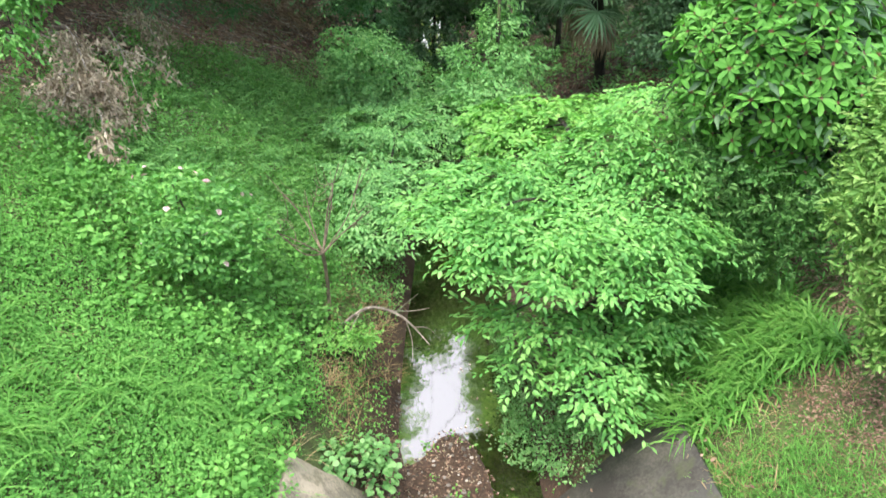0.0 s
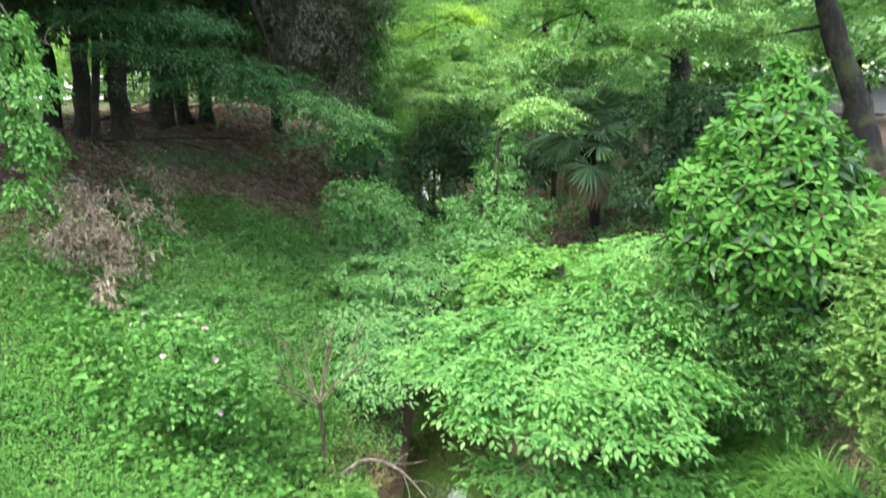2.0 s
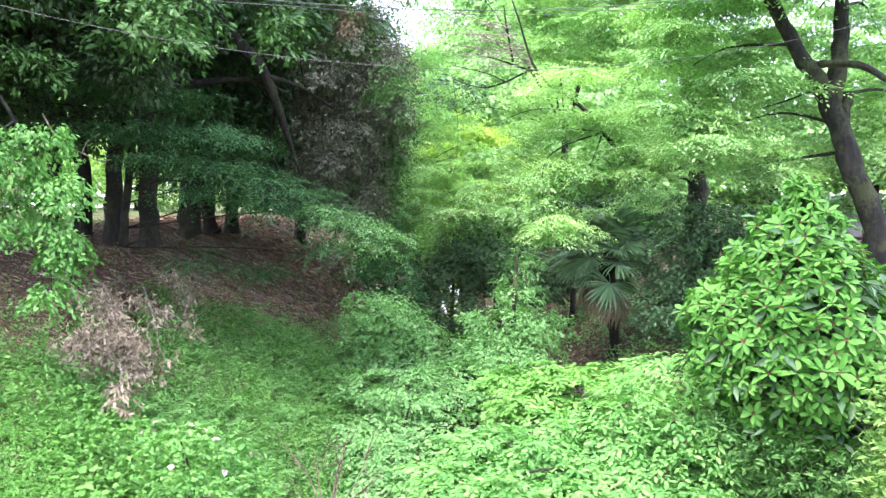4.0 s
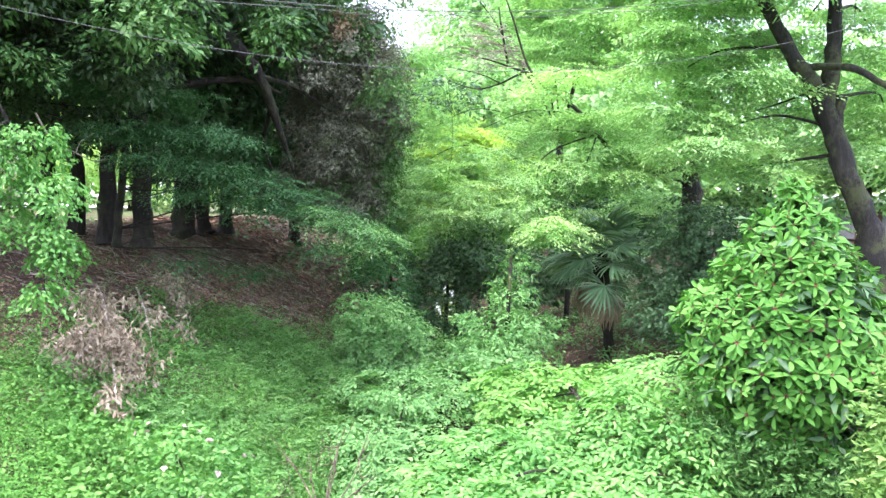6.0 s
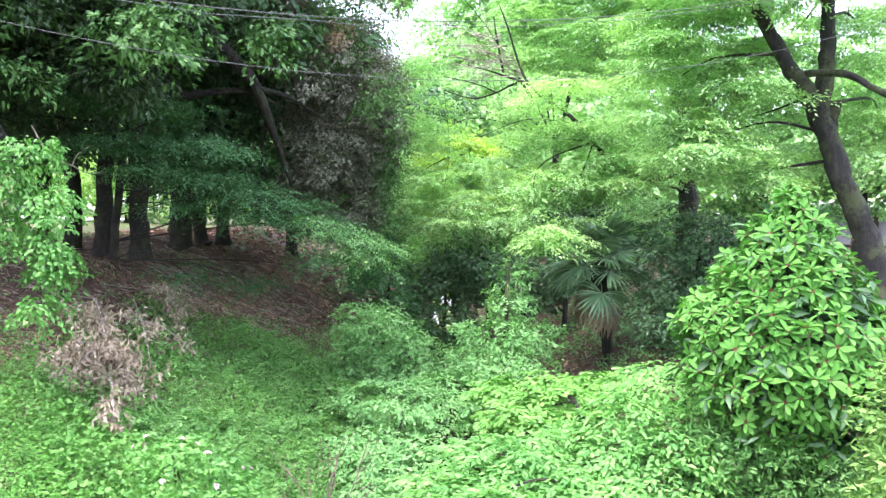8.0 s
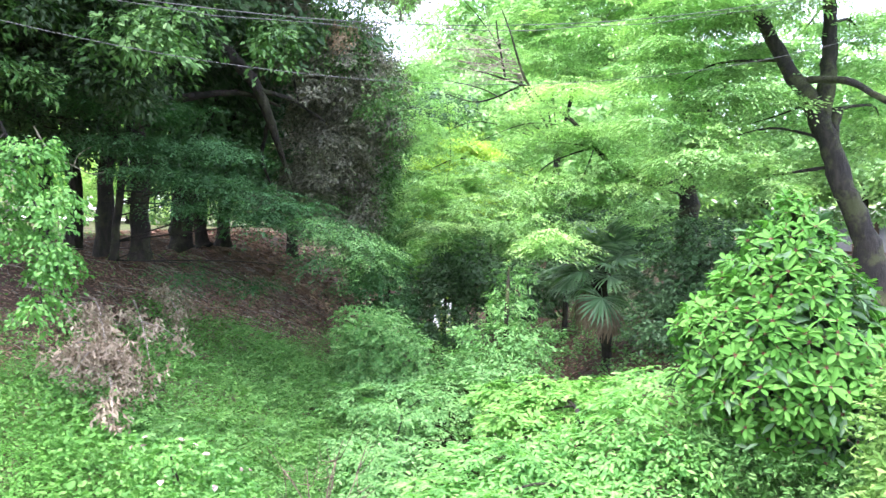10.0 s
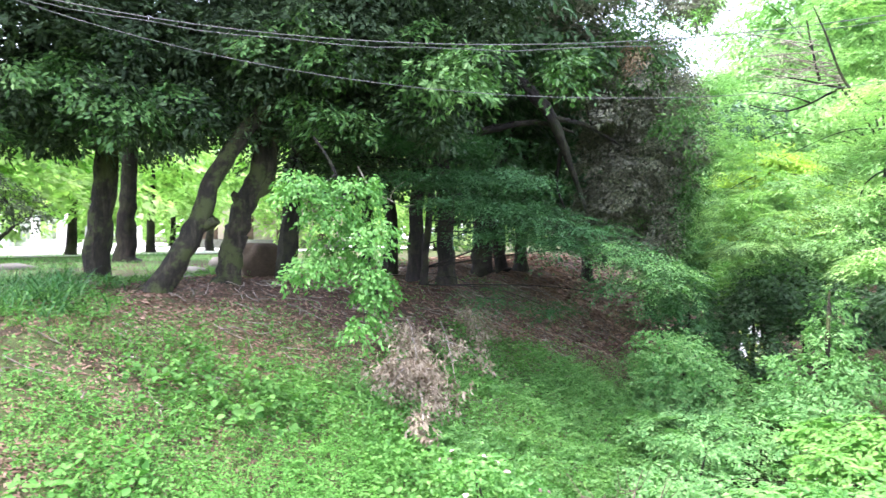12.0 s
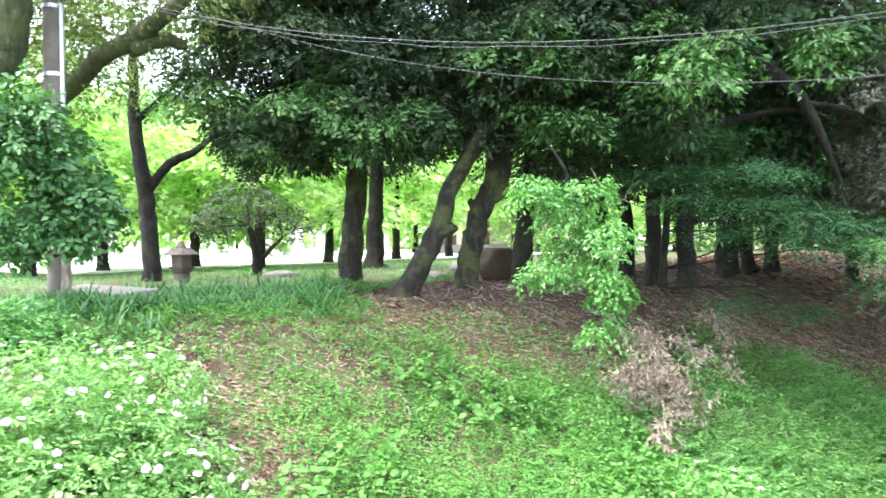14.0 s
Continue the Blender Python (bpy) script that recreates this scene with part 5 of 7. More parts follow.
bush("azalea_bush", "low yellow-green azalea bush by the utility pole", (-7.14, 3.00, 3.69),
     [(-7.43, 2.88, 3.91, 0.4, 0.4, 0.22), (-7.12, 3.08, 3.76, 0.35, 0.35, 0.16), (-7.34, 2.52, 3.83, 0.6, 0.6, 0.4), (-7.19, 3.37, 3.67, 0.22, 0.25, 0.12)], dict(AZ, per_m2=55), LEAF_AZALEA)
bush("azalea_bush", "tall azalea bush with faded brown flower tips", (3.55, 4.9, 1.75),
     [(3.14, 4.66, 3.30, 0.38, 0.38, 0.36), (3.08, 4.48, 2.95, 0.4, 0.38, 0.34), (3.12, 4.3, 2.6, 0.35, 0.35, 0.28), (3.05, 4.20, 2.36, 0.22, 0.25, 0.14), (3.3, 4.37, 3.1, 0.45, 0.5, 0.6), (3.3, 4.83, 3.60, 0.3, 0.35, 0.3), (3.15, 4.2, 2.15, 0.25, 0.28, 0.16)], dict(AZ, per_m2=190, leaf=0.056, ratio=0.36), LEAF_AZALEA_TALL, stems=8)
bush("azalea_bush", "shaded azalea thicket under the big-leaved bush", (3.30, 7.02, 1.66),
     [(2.62, 6.3, 2.72, 0.4, 0.4, 0.28), (3.0, 6.0, 2.62, 0.42, 0.4, 0.26), (3.35, 5.9, 2.6, 0.4, 0.4, 0.28), (2.80, 6.60, 2.40, 0.55, 0.5, 0.35), (3.19, 6.30, 2.39, 0.5, 0.5, 0.35), (2.59, 6.33, 2.06, 0.4, 0.4, 0.3), (2.99, 6.16, 2.07, 0.4, 0.4, 0.25), (3.30, 5.97, 2.30, 0.35, 0.4, 0.25), (2.75, 7.04, 2.31, 0.5, 0.5, 0.4)], dict(AZ, per_m2=80, leaf=0.06, ratio=0.32), LEAF_AZALEA_OLD, stems=7)
blobs = [(-2.08, 6.49, 2.27, 0.48, 0.45, 0.3), (-1.87, 6.36, 2.05, 0.4, 0.4, 0.3), (-2.35, 6.77, 2.39, 0.3, 0.3, 0.2), (-2.13, 6.35, 1.94, 0.35, 0.35, 0.25), (-1.65, 6.25, 1.93, 0.22, 0.22, 0.2)]
ob = bush("rose_bush", "wild rose bush with a few pale pink flowers on the slope", (-2.13, 6.93, 1.46), blobs, dict(AZ, per_m2=70, spray=0.16, leaf=0.055, flat=0.5, ratio=0.5), LEAF_BRIGHT, stems=8)
flowering(ob, blobs, 18, pink)
bush("spindle_sapling", "small yellow-leaved sapling by the water's edge", (-0.75, 6.73, 0.54),
     [(-0.81, 6.59, 0.89, 0.27, 0.22, 0.1), (-0.62, 6.62, 0.92, 0.15, 0.15, 0.08)], dict(AZ, per_m2=120, leaf=0.05, flat=0.8), LEAF_LIME, stems=3)
bush("butterbur", "round dark leaves growing at the edge of the apron", (-0.46, 5.23, 0.28),
     [(-0.45, 5.22, 0.58, 0.16, 0.16, 0.14), (-0.40, 5.03, 0.50, 0.13, 0.13, 0.14), (-0.66, 5.17, 0.56, 0.22, 0.2, 0.1)], dict(per_m2=120, spray=0.12, leaves=5, leaf=0.055, flat=0.7, droop=0.2, ratio=0.9), LEAF_SHRUB, stems=4)
bush("creeper_mound", "low creeper mound along the wet foot of the bank", (1.08, 5.62, 0.07),
     [(1.17, 5.98, 0.23, 0.4, 0.6, 0.22), (1.39, 5.50, 0.41, 0.35, 0.4, 0.16), (1.11, 6.72, 0.13, 0.3, 0.6, 0.22), (1.59, 5.80, 0.55, 0.4, 0.5, 0.2), (1.15, 7.53, 0.19, 0.3, 0.6, 0.25)], dict(AZ, per_m2=150, spray=0.12, leaf=0.032, ratio=0.6), LEAF_SHRUB, stems=3)


# ---- palm ----
def fan_mesh(name, rays, length, material, seed, sag):
    """A fan palm leaf: stalk and many folded, drooping segments."""
    r = np.random.default_rng(seed)
    v, f = [], []
    stalk = 0.62 * length

    def strip(points, widths, side, lift):
        b = len(v)
        for p, w in zip(points, widths):
            v.extend([p - side * w, p + lift * w * 0.5, p + side * w])
        for i in range(len(points) - 1):
            k = b + 3 * i
            f.extend([(k, k + 1, k + 4, k + 3), (k + 1, k + 2, k + 5, k + 4)])

    z = np.array([0, 0, 1.0])
    strip([np.array([0, 0, 0.0]), np.array([stalk * 0.5, 0, 0.02]), np.array([stalk, 0, 0])], [0.012, 0.01, 0.008], np.array([0, 1.0, 0]), z)
    for a in np.linspace(-2.1, 2.1, rays) + r.normal(size=rays) * 0.03:
        d = np.array([math.cos(a) * 0.8, math.sin(a), 0.1 - 0.6 * math.cos(a)])
        s = np.array([-math.sin(a), math.cos(a), 0])
        ln = length * (0.56 + 0.06 * r.random()) * (1 - 0.12 * abs(a) / 2.1)
        p0 = np.array([stalk, 0, 0])
        pts = [p0 + d * ln * t - z * sag * ln * t ** 2.6 * (0.7 + 0.6 * r.random()) for t in (0.02, 0.35, 0.6, 0.8, 1.0)]
        strip(pts, [0.006, 0.026, 0.028, 0.018, 0.003], s, z)
    return raw_mesh(name, np.array(v), np.array(f), material)


def palm():
    foot = np.array([3.47, 15.25, 1.75])
    heart = np.array([3.28, 15.17, 3.45])
    top = thing("windmill_palm", "windmill palm with dark fan leaves and dry hanging skirt", "palm tree", tuple(foot))
    tube_part("trunk", [foot - [0, 0, 0.1], foot * 0.5 + heart * 0.5 + [0.05, 0, 0], heart, heart + [0, 0, 0.35]], [0.1, 0.11, 0.15, 0.1], BARK_DARK, top, sides=10, rough=0.14)
    green = [fan_mesh("frond", 24, 1.05, PALM_GREEN, s, 0.22) for s in (1, 2, 3)]
    dry = [fan_mesh("dry_frond", 20, 0.7, PALM_DRY, s, 0.6) for s in (4, 5)]
    for i in range(30):
        a, el = i * 137.5 + rng.normal() * 9, 76 - i * 3.0 + rng.normal() * 6
        ob = hang(new("frond", green[i % 3]), top)
        ob.matrix_basis = Matrix.Translation(Vector(heart + [0, 0, 0.3 - i * 0.012])) @ pose(0, 0, 0, 0, 0, a) @ pose(0, 0, 0, 0, -el, 0) @ pose(0, 0, 0, rng.normal() * 14)
    for i in range(8):
        a = 165 + i * 19.0
        ob = hang(tagged(new("dry_frond", dry[i % 2]), "dry tan hanging frond"), top)
        ob.matrix_basis = Matrix.Translation(Vector(heart - [0, 0, 0.15 + 0.03 * i])) @ pose(0, 0, 0, 0, 0, a) @ pose(0, 0, 0, 0, 28 + rng.normal() * 14, 0)


palm()


# ---- dead wood ----
def dead_branch():
    foot = np.array([-5.44, 12.15, 3.09])
    top = thing("dead_branch", "fallen branch with withered pale brown leaves on the slope", "fallen branch", tuple(foot))
    pos, way = [], []
    for a, b, n in (((-4.98, 11.12, 2.88), (-4.12, 9.59, 2.48), 150), ((-4.57, 10.38, 2.69), (-3.90, 9.11, 2.38), 170), ((-4.11, 9.43, 2.47), (-4.25, 8.53, 2.53), 170), ((-4.03, 9.28, 2.44), (-3.95, 8.35, 2.39), 170),
                    ((-4.05, 9.39, 2.45), (-3.53, 9.21, 2.20), 230), ((-3.98, 9.30, 2.40), (-3.50, 8.72, 2.19), 200), ((-3.72, 8.71, 2.28), (-3.26, 7.77, 2.06), 110), ((-4.87, 10.60, 2.84), (-4.74, 9.87, 2.77), 40),
                    ((-4.87, 13.27, 2.84), (-4.14, 13.15, 2.48), 200), ((-4.66, 12.96, 2.74), (-4.10, 12.31, 2.47), 70), ((-4.33, 11.06, 2.58), (-3.42, 10.92, 2.15), 60), ((-4.74, 11.97, 2.77), (-3.62, 9.73, 2.25), 40)):
        a, b = np.array(a), np.array(b)
        a[2], b[2] = a[2] + 0.42, b[2] + 0.38
        mid = (a + b) / 2
        mid[2] = max(mid[2], float(lie(mid[0], mid[1])) + 0.1) + 0.12
        tube_part("bough", [a, mid, b], [0.014, 0.01, 0.004], TWIG_GREY, top, sides=5)
        q, _ = bend([a, mid, b], [0.02, 0.01, 0.01])
        for _ in range(n // 4):
            k = rng.integers(1, len(q))
            e = q[k] + rng.normal(size=3) * [0.1, 0.1, 0.06]
            tw = np.array([0, 0, -0.2]) + rng.normal(size=3) * 0.07
            for s in rng.random(15):
                pos.append(e + tw * s + rng.normal(size=3) * 0.03)
                way.append(unit(rng.normal(size=3) * 0.6 + [0, 0, -0.8]))
    pos, way = np.array(pos), np.array(way)
    pos[:, 2] = np.maximum(pos[:, 2], lie(pos[:, 0], pos[:, 1]) + 0.3)
    ln = 0.065 + 0.055 * rng.random(len(pos))
    leaf_part("withered_leaves", pos, way, rng.normal(size=pos.shape), ln, ln * 0.33, LEAF_DEAD, top, "curled withered leaves")


dead_branch()


def bare_sapling():
    foot = np.array([-1.01, 7.11, 0.75])
    fork = np.array([-0.97, 6.75, 1.72])
    top = thing("bare_sapling", "leafless grey sapling forking above the bank", "sapling", tuple(foot))
    tube_part("trunk", [foot - [0, 0, 0.05], (foot + fork) / 2 + [0.03, 0, 0], fork], [0.022, 0.02, 0.018], TWIG, top, sides=6)
    for tip in ((-1.57, 7.30, 2.34), (-1.16, 7.12, 2.22), (-0.61, 7.16, 2.44), (-0.49, 6.85, 2.14), (-1.34, 6.75, 1.89), (-0.90, 7.29, 2.28), (-0.86, 7.44, 2.41), (-1.57, 6.75, 2.01)):
        tip = np.array(tip)
        mid = fork * 0.5 + tip * 0.5 + rng.normal(size=3) * 0.05
        bough = tube_part("branch", [fork, mid, tip], [0.01, 0.007, 0.003], TWIG, top, sides=4)
        for _ in range(5):
            e = tip * 0.8 + mid * 0.2 + rng.normal(size=3) * 0.16
            tube_part("twig", [mid * 0.5 + tip * 0.5, (mid + e) / 2 + rng.normal(size=3) * 0.02, e], [0.005, 0.004, 0.002], TWIG, bough, sides=3, steps=3)


bare_sapling()


def arch_branch():
    a = np.array([-0.95, 7.03, 0.70])
    top = thing("fallen_branch", "thin bare branch arching down over the water", "fallen branch", tuple(a))
    tube_part("bough", [a, (-0.56, 6.74, 1.14), (-0.22, 6.54, 1.15), (0.05, 6.24, 1.01)], [0.018, 0.016, 0.012, 0.005], TWIG_GREY, top, sides=6)
    for s, e in (((-0.34, 6.65, 1.16), (0.05, 6.49, 1.27)), ((-0.28, 6.55, 1.17), (-0.06, 6.73, 1.30)), ((-0.17, 6.52, 1.10), (-0.11, 6.16, 0.88)), ((-0.62, 6.73, 1.13), (-0.78, 6.58, 0.88)), ((-0.11, 6.41, 1.10), (0.10, 6.38, 1.05))):
        s, e = np.array(s), np.array(e)
        tube_part("twig", [s, (s + e) / 2 + rng.normal(size=3) * 0.02, e], [0.007, 0.005, 0.002], TWIG_GREY, top, sides=4)


arch_branch()
for pts, rad in (([(-5.72, 12.37, 3.20), (-4.89, 12.13, 2.84), (-4.40, 12.29, 2.61), (-3.99, 12.76, 2.41)], [0.06, 0.05, 0.04, 0.02]), ([(-3.34, 17.25, 2.11), (-2.93, 17.91, 1.90), (-2.37, 17.79, 1.60)], [0.05, 0.04, 0.02]),
                 ([(-4.48, 19.29, 2.65), (-3.84, 19.70, 2.35)], [0.05, 0.03]), ([(-3.30, 16.85, 2.09), (-2.84, 17.66, 1.85)], [0.05, 0.03])):
    pts = [np.array(p) + [0, 0, 0.03] for p in pts]
    top = thing("fallen_log", "bare fallen branch lying on the brown slope", "fallen branch", tuple(pts[0]), "fallen branches")
    tube_part("log", pts, [0.6 * r for r in rad], TWIG, top, sides=7, rough=0.12)


# ---- ground cover ----
def keep_clear(x, y):
    """Open earth: aprons, brook and the strip beside it."""
    apron_l = (x > -1.0) & (x < -0.1) & (y < 5.2)
    apron_r = (x > 0.9) & (x < 2.0) & (y < 5.25)
    return ~(apron_l | apron_r | ((x > -0.35) & (x < 1.1)))


def patch_field(x, y, s, k=0.0):
    return 0.5 + 0.25 * (np.sin(s * x + 1.3 * k + 1.1 * np.sin(0.7 * s * y + k)) + np.sin(s * 0.9 * y - 0.8 * k + 1.3 * np.sin(0.8 * s * x + 2 * k)))


BARE = ((-6.2, 4.3, 0.4), (-5.9, 5.6, 0.4), (-5.4, 5.6, 0.45), (-5.0, 3.6, 0.45), (-6.5, 8.9, 0.6), (-5.5, 7.6, 0.45), (-6.2, 9.9, 0.7), (-5.7, 10.5, 0.8), (-5.1, 8.5, 0.5), (-6.8, 7.5, 0.4))


def open_earth(x, y):
    """Below 1 where the slope lies bare under fallen leaves."""
    edge = np.interp(y, [7.6, 8.5, 9.5, 10.9, 13.0, 14.0, 15.0, 17.9, 23.0], [-5.6, -5.0, -4.8, -4.7, -4.65, -4.2, -3.5, -2.5, -1.6]) + 0.25 * np.sin(2.3 * y) + 0.15 * np.sin(5.1 * y + 2 * x)
    wood = (y > 7.6) & (x < 0) & (x > -8.4)
    w = np.where(wood, np.clip(0.5 + (x - edge) / 0.7, np.clip(0.35 - 0.2 * (y - 8.6), 0.05, 0.35) * (x > -6.8), 1), 1.0)
    for bx, by, r in BARE:
        w = w * (1 - 0.75 * np.exp(-(((x - bx) / r) ** 2 + ((y - by) / r) ** 2) ** 1.5))
    return w


def strew(n, x0, x1, y0, y1, weight):
    x, y = x0 + (x1 - x0) * rng.random(n), y0 + (y1 - y0) * rng.random(n)
    ok = keep_clear(x, y) & (rng.random(n) < weight(x, y)) & (rng.random(n) < open_earth(x, y))
    return x[ok], y[ok]


def stuff(name, label, category, v, f, material):
    return tagged(new(name, raw_mesh(name, v, f, material)), label, category, kind="stuff")


def herb_leaves(x, y, size, per, tall, material, name, label, ratio=0.52, fine=False):
    """Low leafy herbs: a few leaves around each stalk, held up to the light."""
    n = len(x)
    up = slope_up(x, y)
    base = on_ground(x, y)
    h = tall * (0.3 + 0.9 * rng.random(n))
    a = rng.random((n, per, 1)) * 2 * math.pi
    out = np.concatenate([np.cos(a), np.sin(a), np.full_like(a, 0.12)], -1)
    pos = base[:, None] + (up * 0.6 + [0, 0, 0.4])[:, None] * (h[:, None] * (0.55 + 0.5 * rng.random((n, per))))[..., None] + out * 0.02
    way = out + rng.normal(size=(n, per, 3)) * [0.3, 0.3, 0.45]
    face = np.array([0, 0, 1.0]) + 0.35 * up[:, None] + rng.normal(size=(n, per, 3)) * 0.5
    ln = size * (0.6 + 0.7 * rng.random((n, per))) * (0.8 + 0.4 * rng.random((n, 1)))
    v, f = leaf_arrays(pos.reshape(-1, 3), way.reshape(-1, 3), face.reshape(-1, 3), ln.ravel(), ln.ravel() * ratio, fine)
    return stuff(name, label, "ground cover", v, f, material)


lush = lambda x, y: np.where((x > -1.15 - 0.2 * np.sin(3 * y)) & (y > 4.6), 0.12, 1.0) * np.clip((0.12 + 0.36 * (x + 5.8)), 0.06, 1) * np.clip((11.5 - y + 0.6 * (x + 3)) / 3, 0.0, 1) * np.clip(0.1 + np.clip(0.35 * (x + 4.6), 0, 0.6) + 1.2 * patch_field(x, y, 1.9) * np.clip(0.2 + 1.4 * patch_field(x, y, 5.3, 2), 0, 1), 0, 1)
x, y = strew(105000, -7.2, -0.35, 2.2, 13.5, lush)
herb_leaves(x, y, 0.033, 4, 0.17, LEAF_COVER, "herb_carpet", "dense bright green herbs covering the bank", fine=False)
x, y = strew(30000, -4.6, -0.5, 2.2, 7.6, lambda x, y: np.clip((x + 4.8) / 1.2, 0, 1) * np.clip(0.2 + 1.3 * patch_field(x, y, 2.7, 5), 0, 1) * np.where((x > -1.1) & (y > 4.6), 0.15, 1.0))
herb_leaves(x, y, 0.02, 5, 0.1, LEAF_COVER, "creeping_herbs", "fine creeping herbs filling the bank", 0.6)
x, y = strew(2600, -4.6, -1.1, 2.4, 8.0, lambda x, y: (patch_field(x, y, 1.2, 2) > 0.42) * 0.9)
herb_leaves(x, y, 0.06, 5, 0.28, LEAF_COVER, "broad_herbs", "broad-leaved herbs on the lower bank", 0.7, True)
x, y = strew(520, -5.7, -3.6, 3.6, 7.2, lambda x, y: (patch_field(x, y, 1.6, 4) > 0.5) * np.clip(1.6 + 0.35 * (x + 3.2), 0.1, 0.8))
herb_leaves(x, y, 0.085, 6, 0.26, LEAF_BANK_DIM, "knotweed", "broad pale leaves of knotweed on the bank", 0.62, True)
x, y = strew(26000, -6.5, -0.3, 8.0, 19.5, lambda x, y: np.clip(0.5 + 0.9 * patch_field(x, y, 1.3, 3), 0, 1))
herb_leaves(x, y, 0.048, 4, 0.3, LEAF_WEED, "slope_weeds", "soft green weeds on the shaded slope", 0.4)
x, y = strew(9500, -6.2, -0.7, 6.6, 14.0, lambda x, y: np.clip(2.4 * patch_field(x, y, 2.4, 9) * patch_field(x, y, 5.7, 3) - 0.1, 0, 1))
herb_leaves(x, y, 0.058, 5, 0.42, LEAF_BANK_DIM, "weed_clumps", "knee-high leafy weeds standing in clumps on the slope", 0.5)
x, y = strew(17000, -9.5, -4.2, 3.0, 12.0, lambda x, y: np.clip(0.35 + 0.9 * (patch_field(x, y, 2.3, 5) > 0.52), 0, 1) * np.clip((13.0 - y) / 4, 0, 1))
herb_leaves(x, y, 0.045, 5, 0.12, LEAF_BANK_DIM, "bank_weeds", "thin weeds among leaf litter on the upper bank", 0.5)
x, y = strew(8000, 1.0, 4.2, 2.5, 9.5, lambda x, y: np.clip(patch_field(x, y, 2.6, 6) - 0.1, 0, 1) * 0.8 * np.clip(3.1 - x, 0.08, 1))
herb_leaves(x, y, 0.03, 4, 0.07, LEAF_COVER, "bank_clover", "sparse low weeds on the far bank", 0.6)
x, y = strew(5500, 1.1, 5.5, 9, 22, lambda x, y: np.clip(patch_field(x, y, 1.6, 6) + 0.15, 0, 1))
herb_leaves(x, y, 0.08, 4, 0.3, LEAF_SHRUB, "bank_undergrowth", "green undergrowth along the far bank", 0.5)


def grass(x, y, length, width, per, spread, droop, material, name, label, segs=4, outward=0.7):
    n = len(x)
    base = np.repeat(on_ground(x, y), per, 0) + rng.normal(size=(n * per, 3)) * [spread, spread, 0.0]
    a = rng.random(n * per) * 2 * math.pi
    lean = np.stack([np.cos(a) * outward, np.sin(a) * outward, 0.7 + 0.7 * rng.random(n * per)], 1) + np.repeat(slope_up(x, y), per, 0) * 0.35
    ln = length * (0.5 + 0.7 * rng.random(n * per))
    v, f = blade_arrays(base, lean, ln, np.full(n * per, width) * (0.7 + 0.5 * rng.random(n * per)), droop * (0.5 + rng.random(n * per)), segs)
    return stuff(name, label, "grass", v, f, material)


x, y = strew(720, 1.7, 3.7, 4.9, 7.7, lambda x, y: ((x < 3.3) & (y > 5.02 + 0.12 * np.sin(5 * x)) & (y < 6.9) & (x > 1.9 + 0.15 * (y - 5))) * 1.0)
grass(x, y, 0.42, 0.022, 18, 0.07, 0.6, BLADE, "daylily_bed", "lush arching daylily leaves on the far bank", 5, 0.5)
x, y = strew(6000, -7.4, -0.6, 2.4, 9, lambda x, y: np.clip(-0.1 + 1.2 * patch_field(x, y, 2.1, 11), 0, 1) * np.clip((x + 6.6) / 3, 0.2, 1))
grass(x, y, 0.15, 0.006, 7, 0.08, 0.5, BLADE_BANK, "fine_grass", "fine grass growing through the herbs", 3, 0.6)
x, y = strew(230, -3.6, -1.2, 2.3, 5.0, lambda x, y: (patch_field(x, y, 2.2, 1) > 0.4) * np.clip(0.15 - 0.7 * (x + 1.3), 0.1, 0.9))
grass(x, y, 0.46, 0.011, 40, 0.09, 0.85, BLADE, "bank_grass", "arching tufts of grass on the green bank", 5, 0.6)
x, y = strew(46, -3.4, -1.4, 4.8, 7.5, lambda x, y: (patch_field(x, y, 1.9, 7) > 0.5) * 0.8)
grass(x, y, 0.38, 0.011, 20, 0.06, 0.6, BLADE, "bank_grass", "arching tufts of grass on the green bank", 4, 0.6)
x, y = strew(3600, 2.08, 4.2, 2.4, 5.4, lambda x, y: np.clip(0.05 + 1.2 * patch_field(x, y, 3.1, 2), 0, 1) * np.clip(1.5 - 1.7 * (x - 2.45 - 0.15 * np.sin(4 * y)), 0.04, 1))
grass(x, y, 0.12, 0.006, 12, 0.06, 0.6, BLADE, "short_grass", "short yellowing grass beside the apron", 3, 0.6)
x, y = strew(150, 2.08, 3.4, 2.4, 5.6, lambda x, y: np.clip(1.3 - 0.9 * (x - 2.0), 0.1, 0.9))
grass(x, y, 0.17, 0.008, 9, 0.08, 0.6, BLADE_DRY, "dry_grass", "straw-coloured grass on the far bank", 3, 0.8)
SLAB = (-9.60, 4.91, 3.91)
x, y = strew(1500, -10.6, -6.5, 3.0, 9.0, lambda x, y: np.clip(1.3 - 0.62 * np.abs(x + 8.8), 0, 1) * np.clip((8.6 - y) / 2.0, 0.06, 1) * np.clip(patch_field(x, y, 2.3, 1) * 2 - 0.35, 0.1, 1) * (np.hypot(x - SLAB[0], y - SLAB[1]) > 0.75))
grass(x, y, 0.45, 0.022, 9, 0.09, 0.55, BLADE_DARK, "iris_bed", "dark strap-shaped iris leaves along the top of the bank", 4, 0.45)
x, y = strew(420, -7.6, -3.8, 3.2, 9.5, lambda x, y: (patch_field(x, y, 1.7, 9) > 0.55) * 0.7)
grass(x, y, 0.3, 0.012, 9, 0.05, 0.6, BLADE_BANK, "bank_tufts", "single grass tufts among leaf litter", 4, 0.5)
x, y = strew(160, -5.2, -1.0, 8.0, 16, lambda x, y: (patch_field(x, y, 1.4, 8) > 0.42) * 0.9)
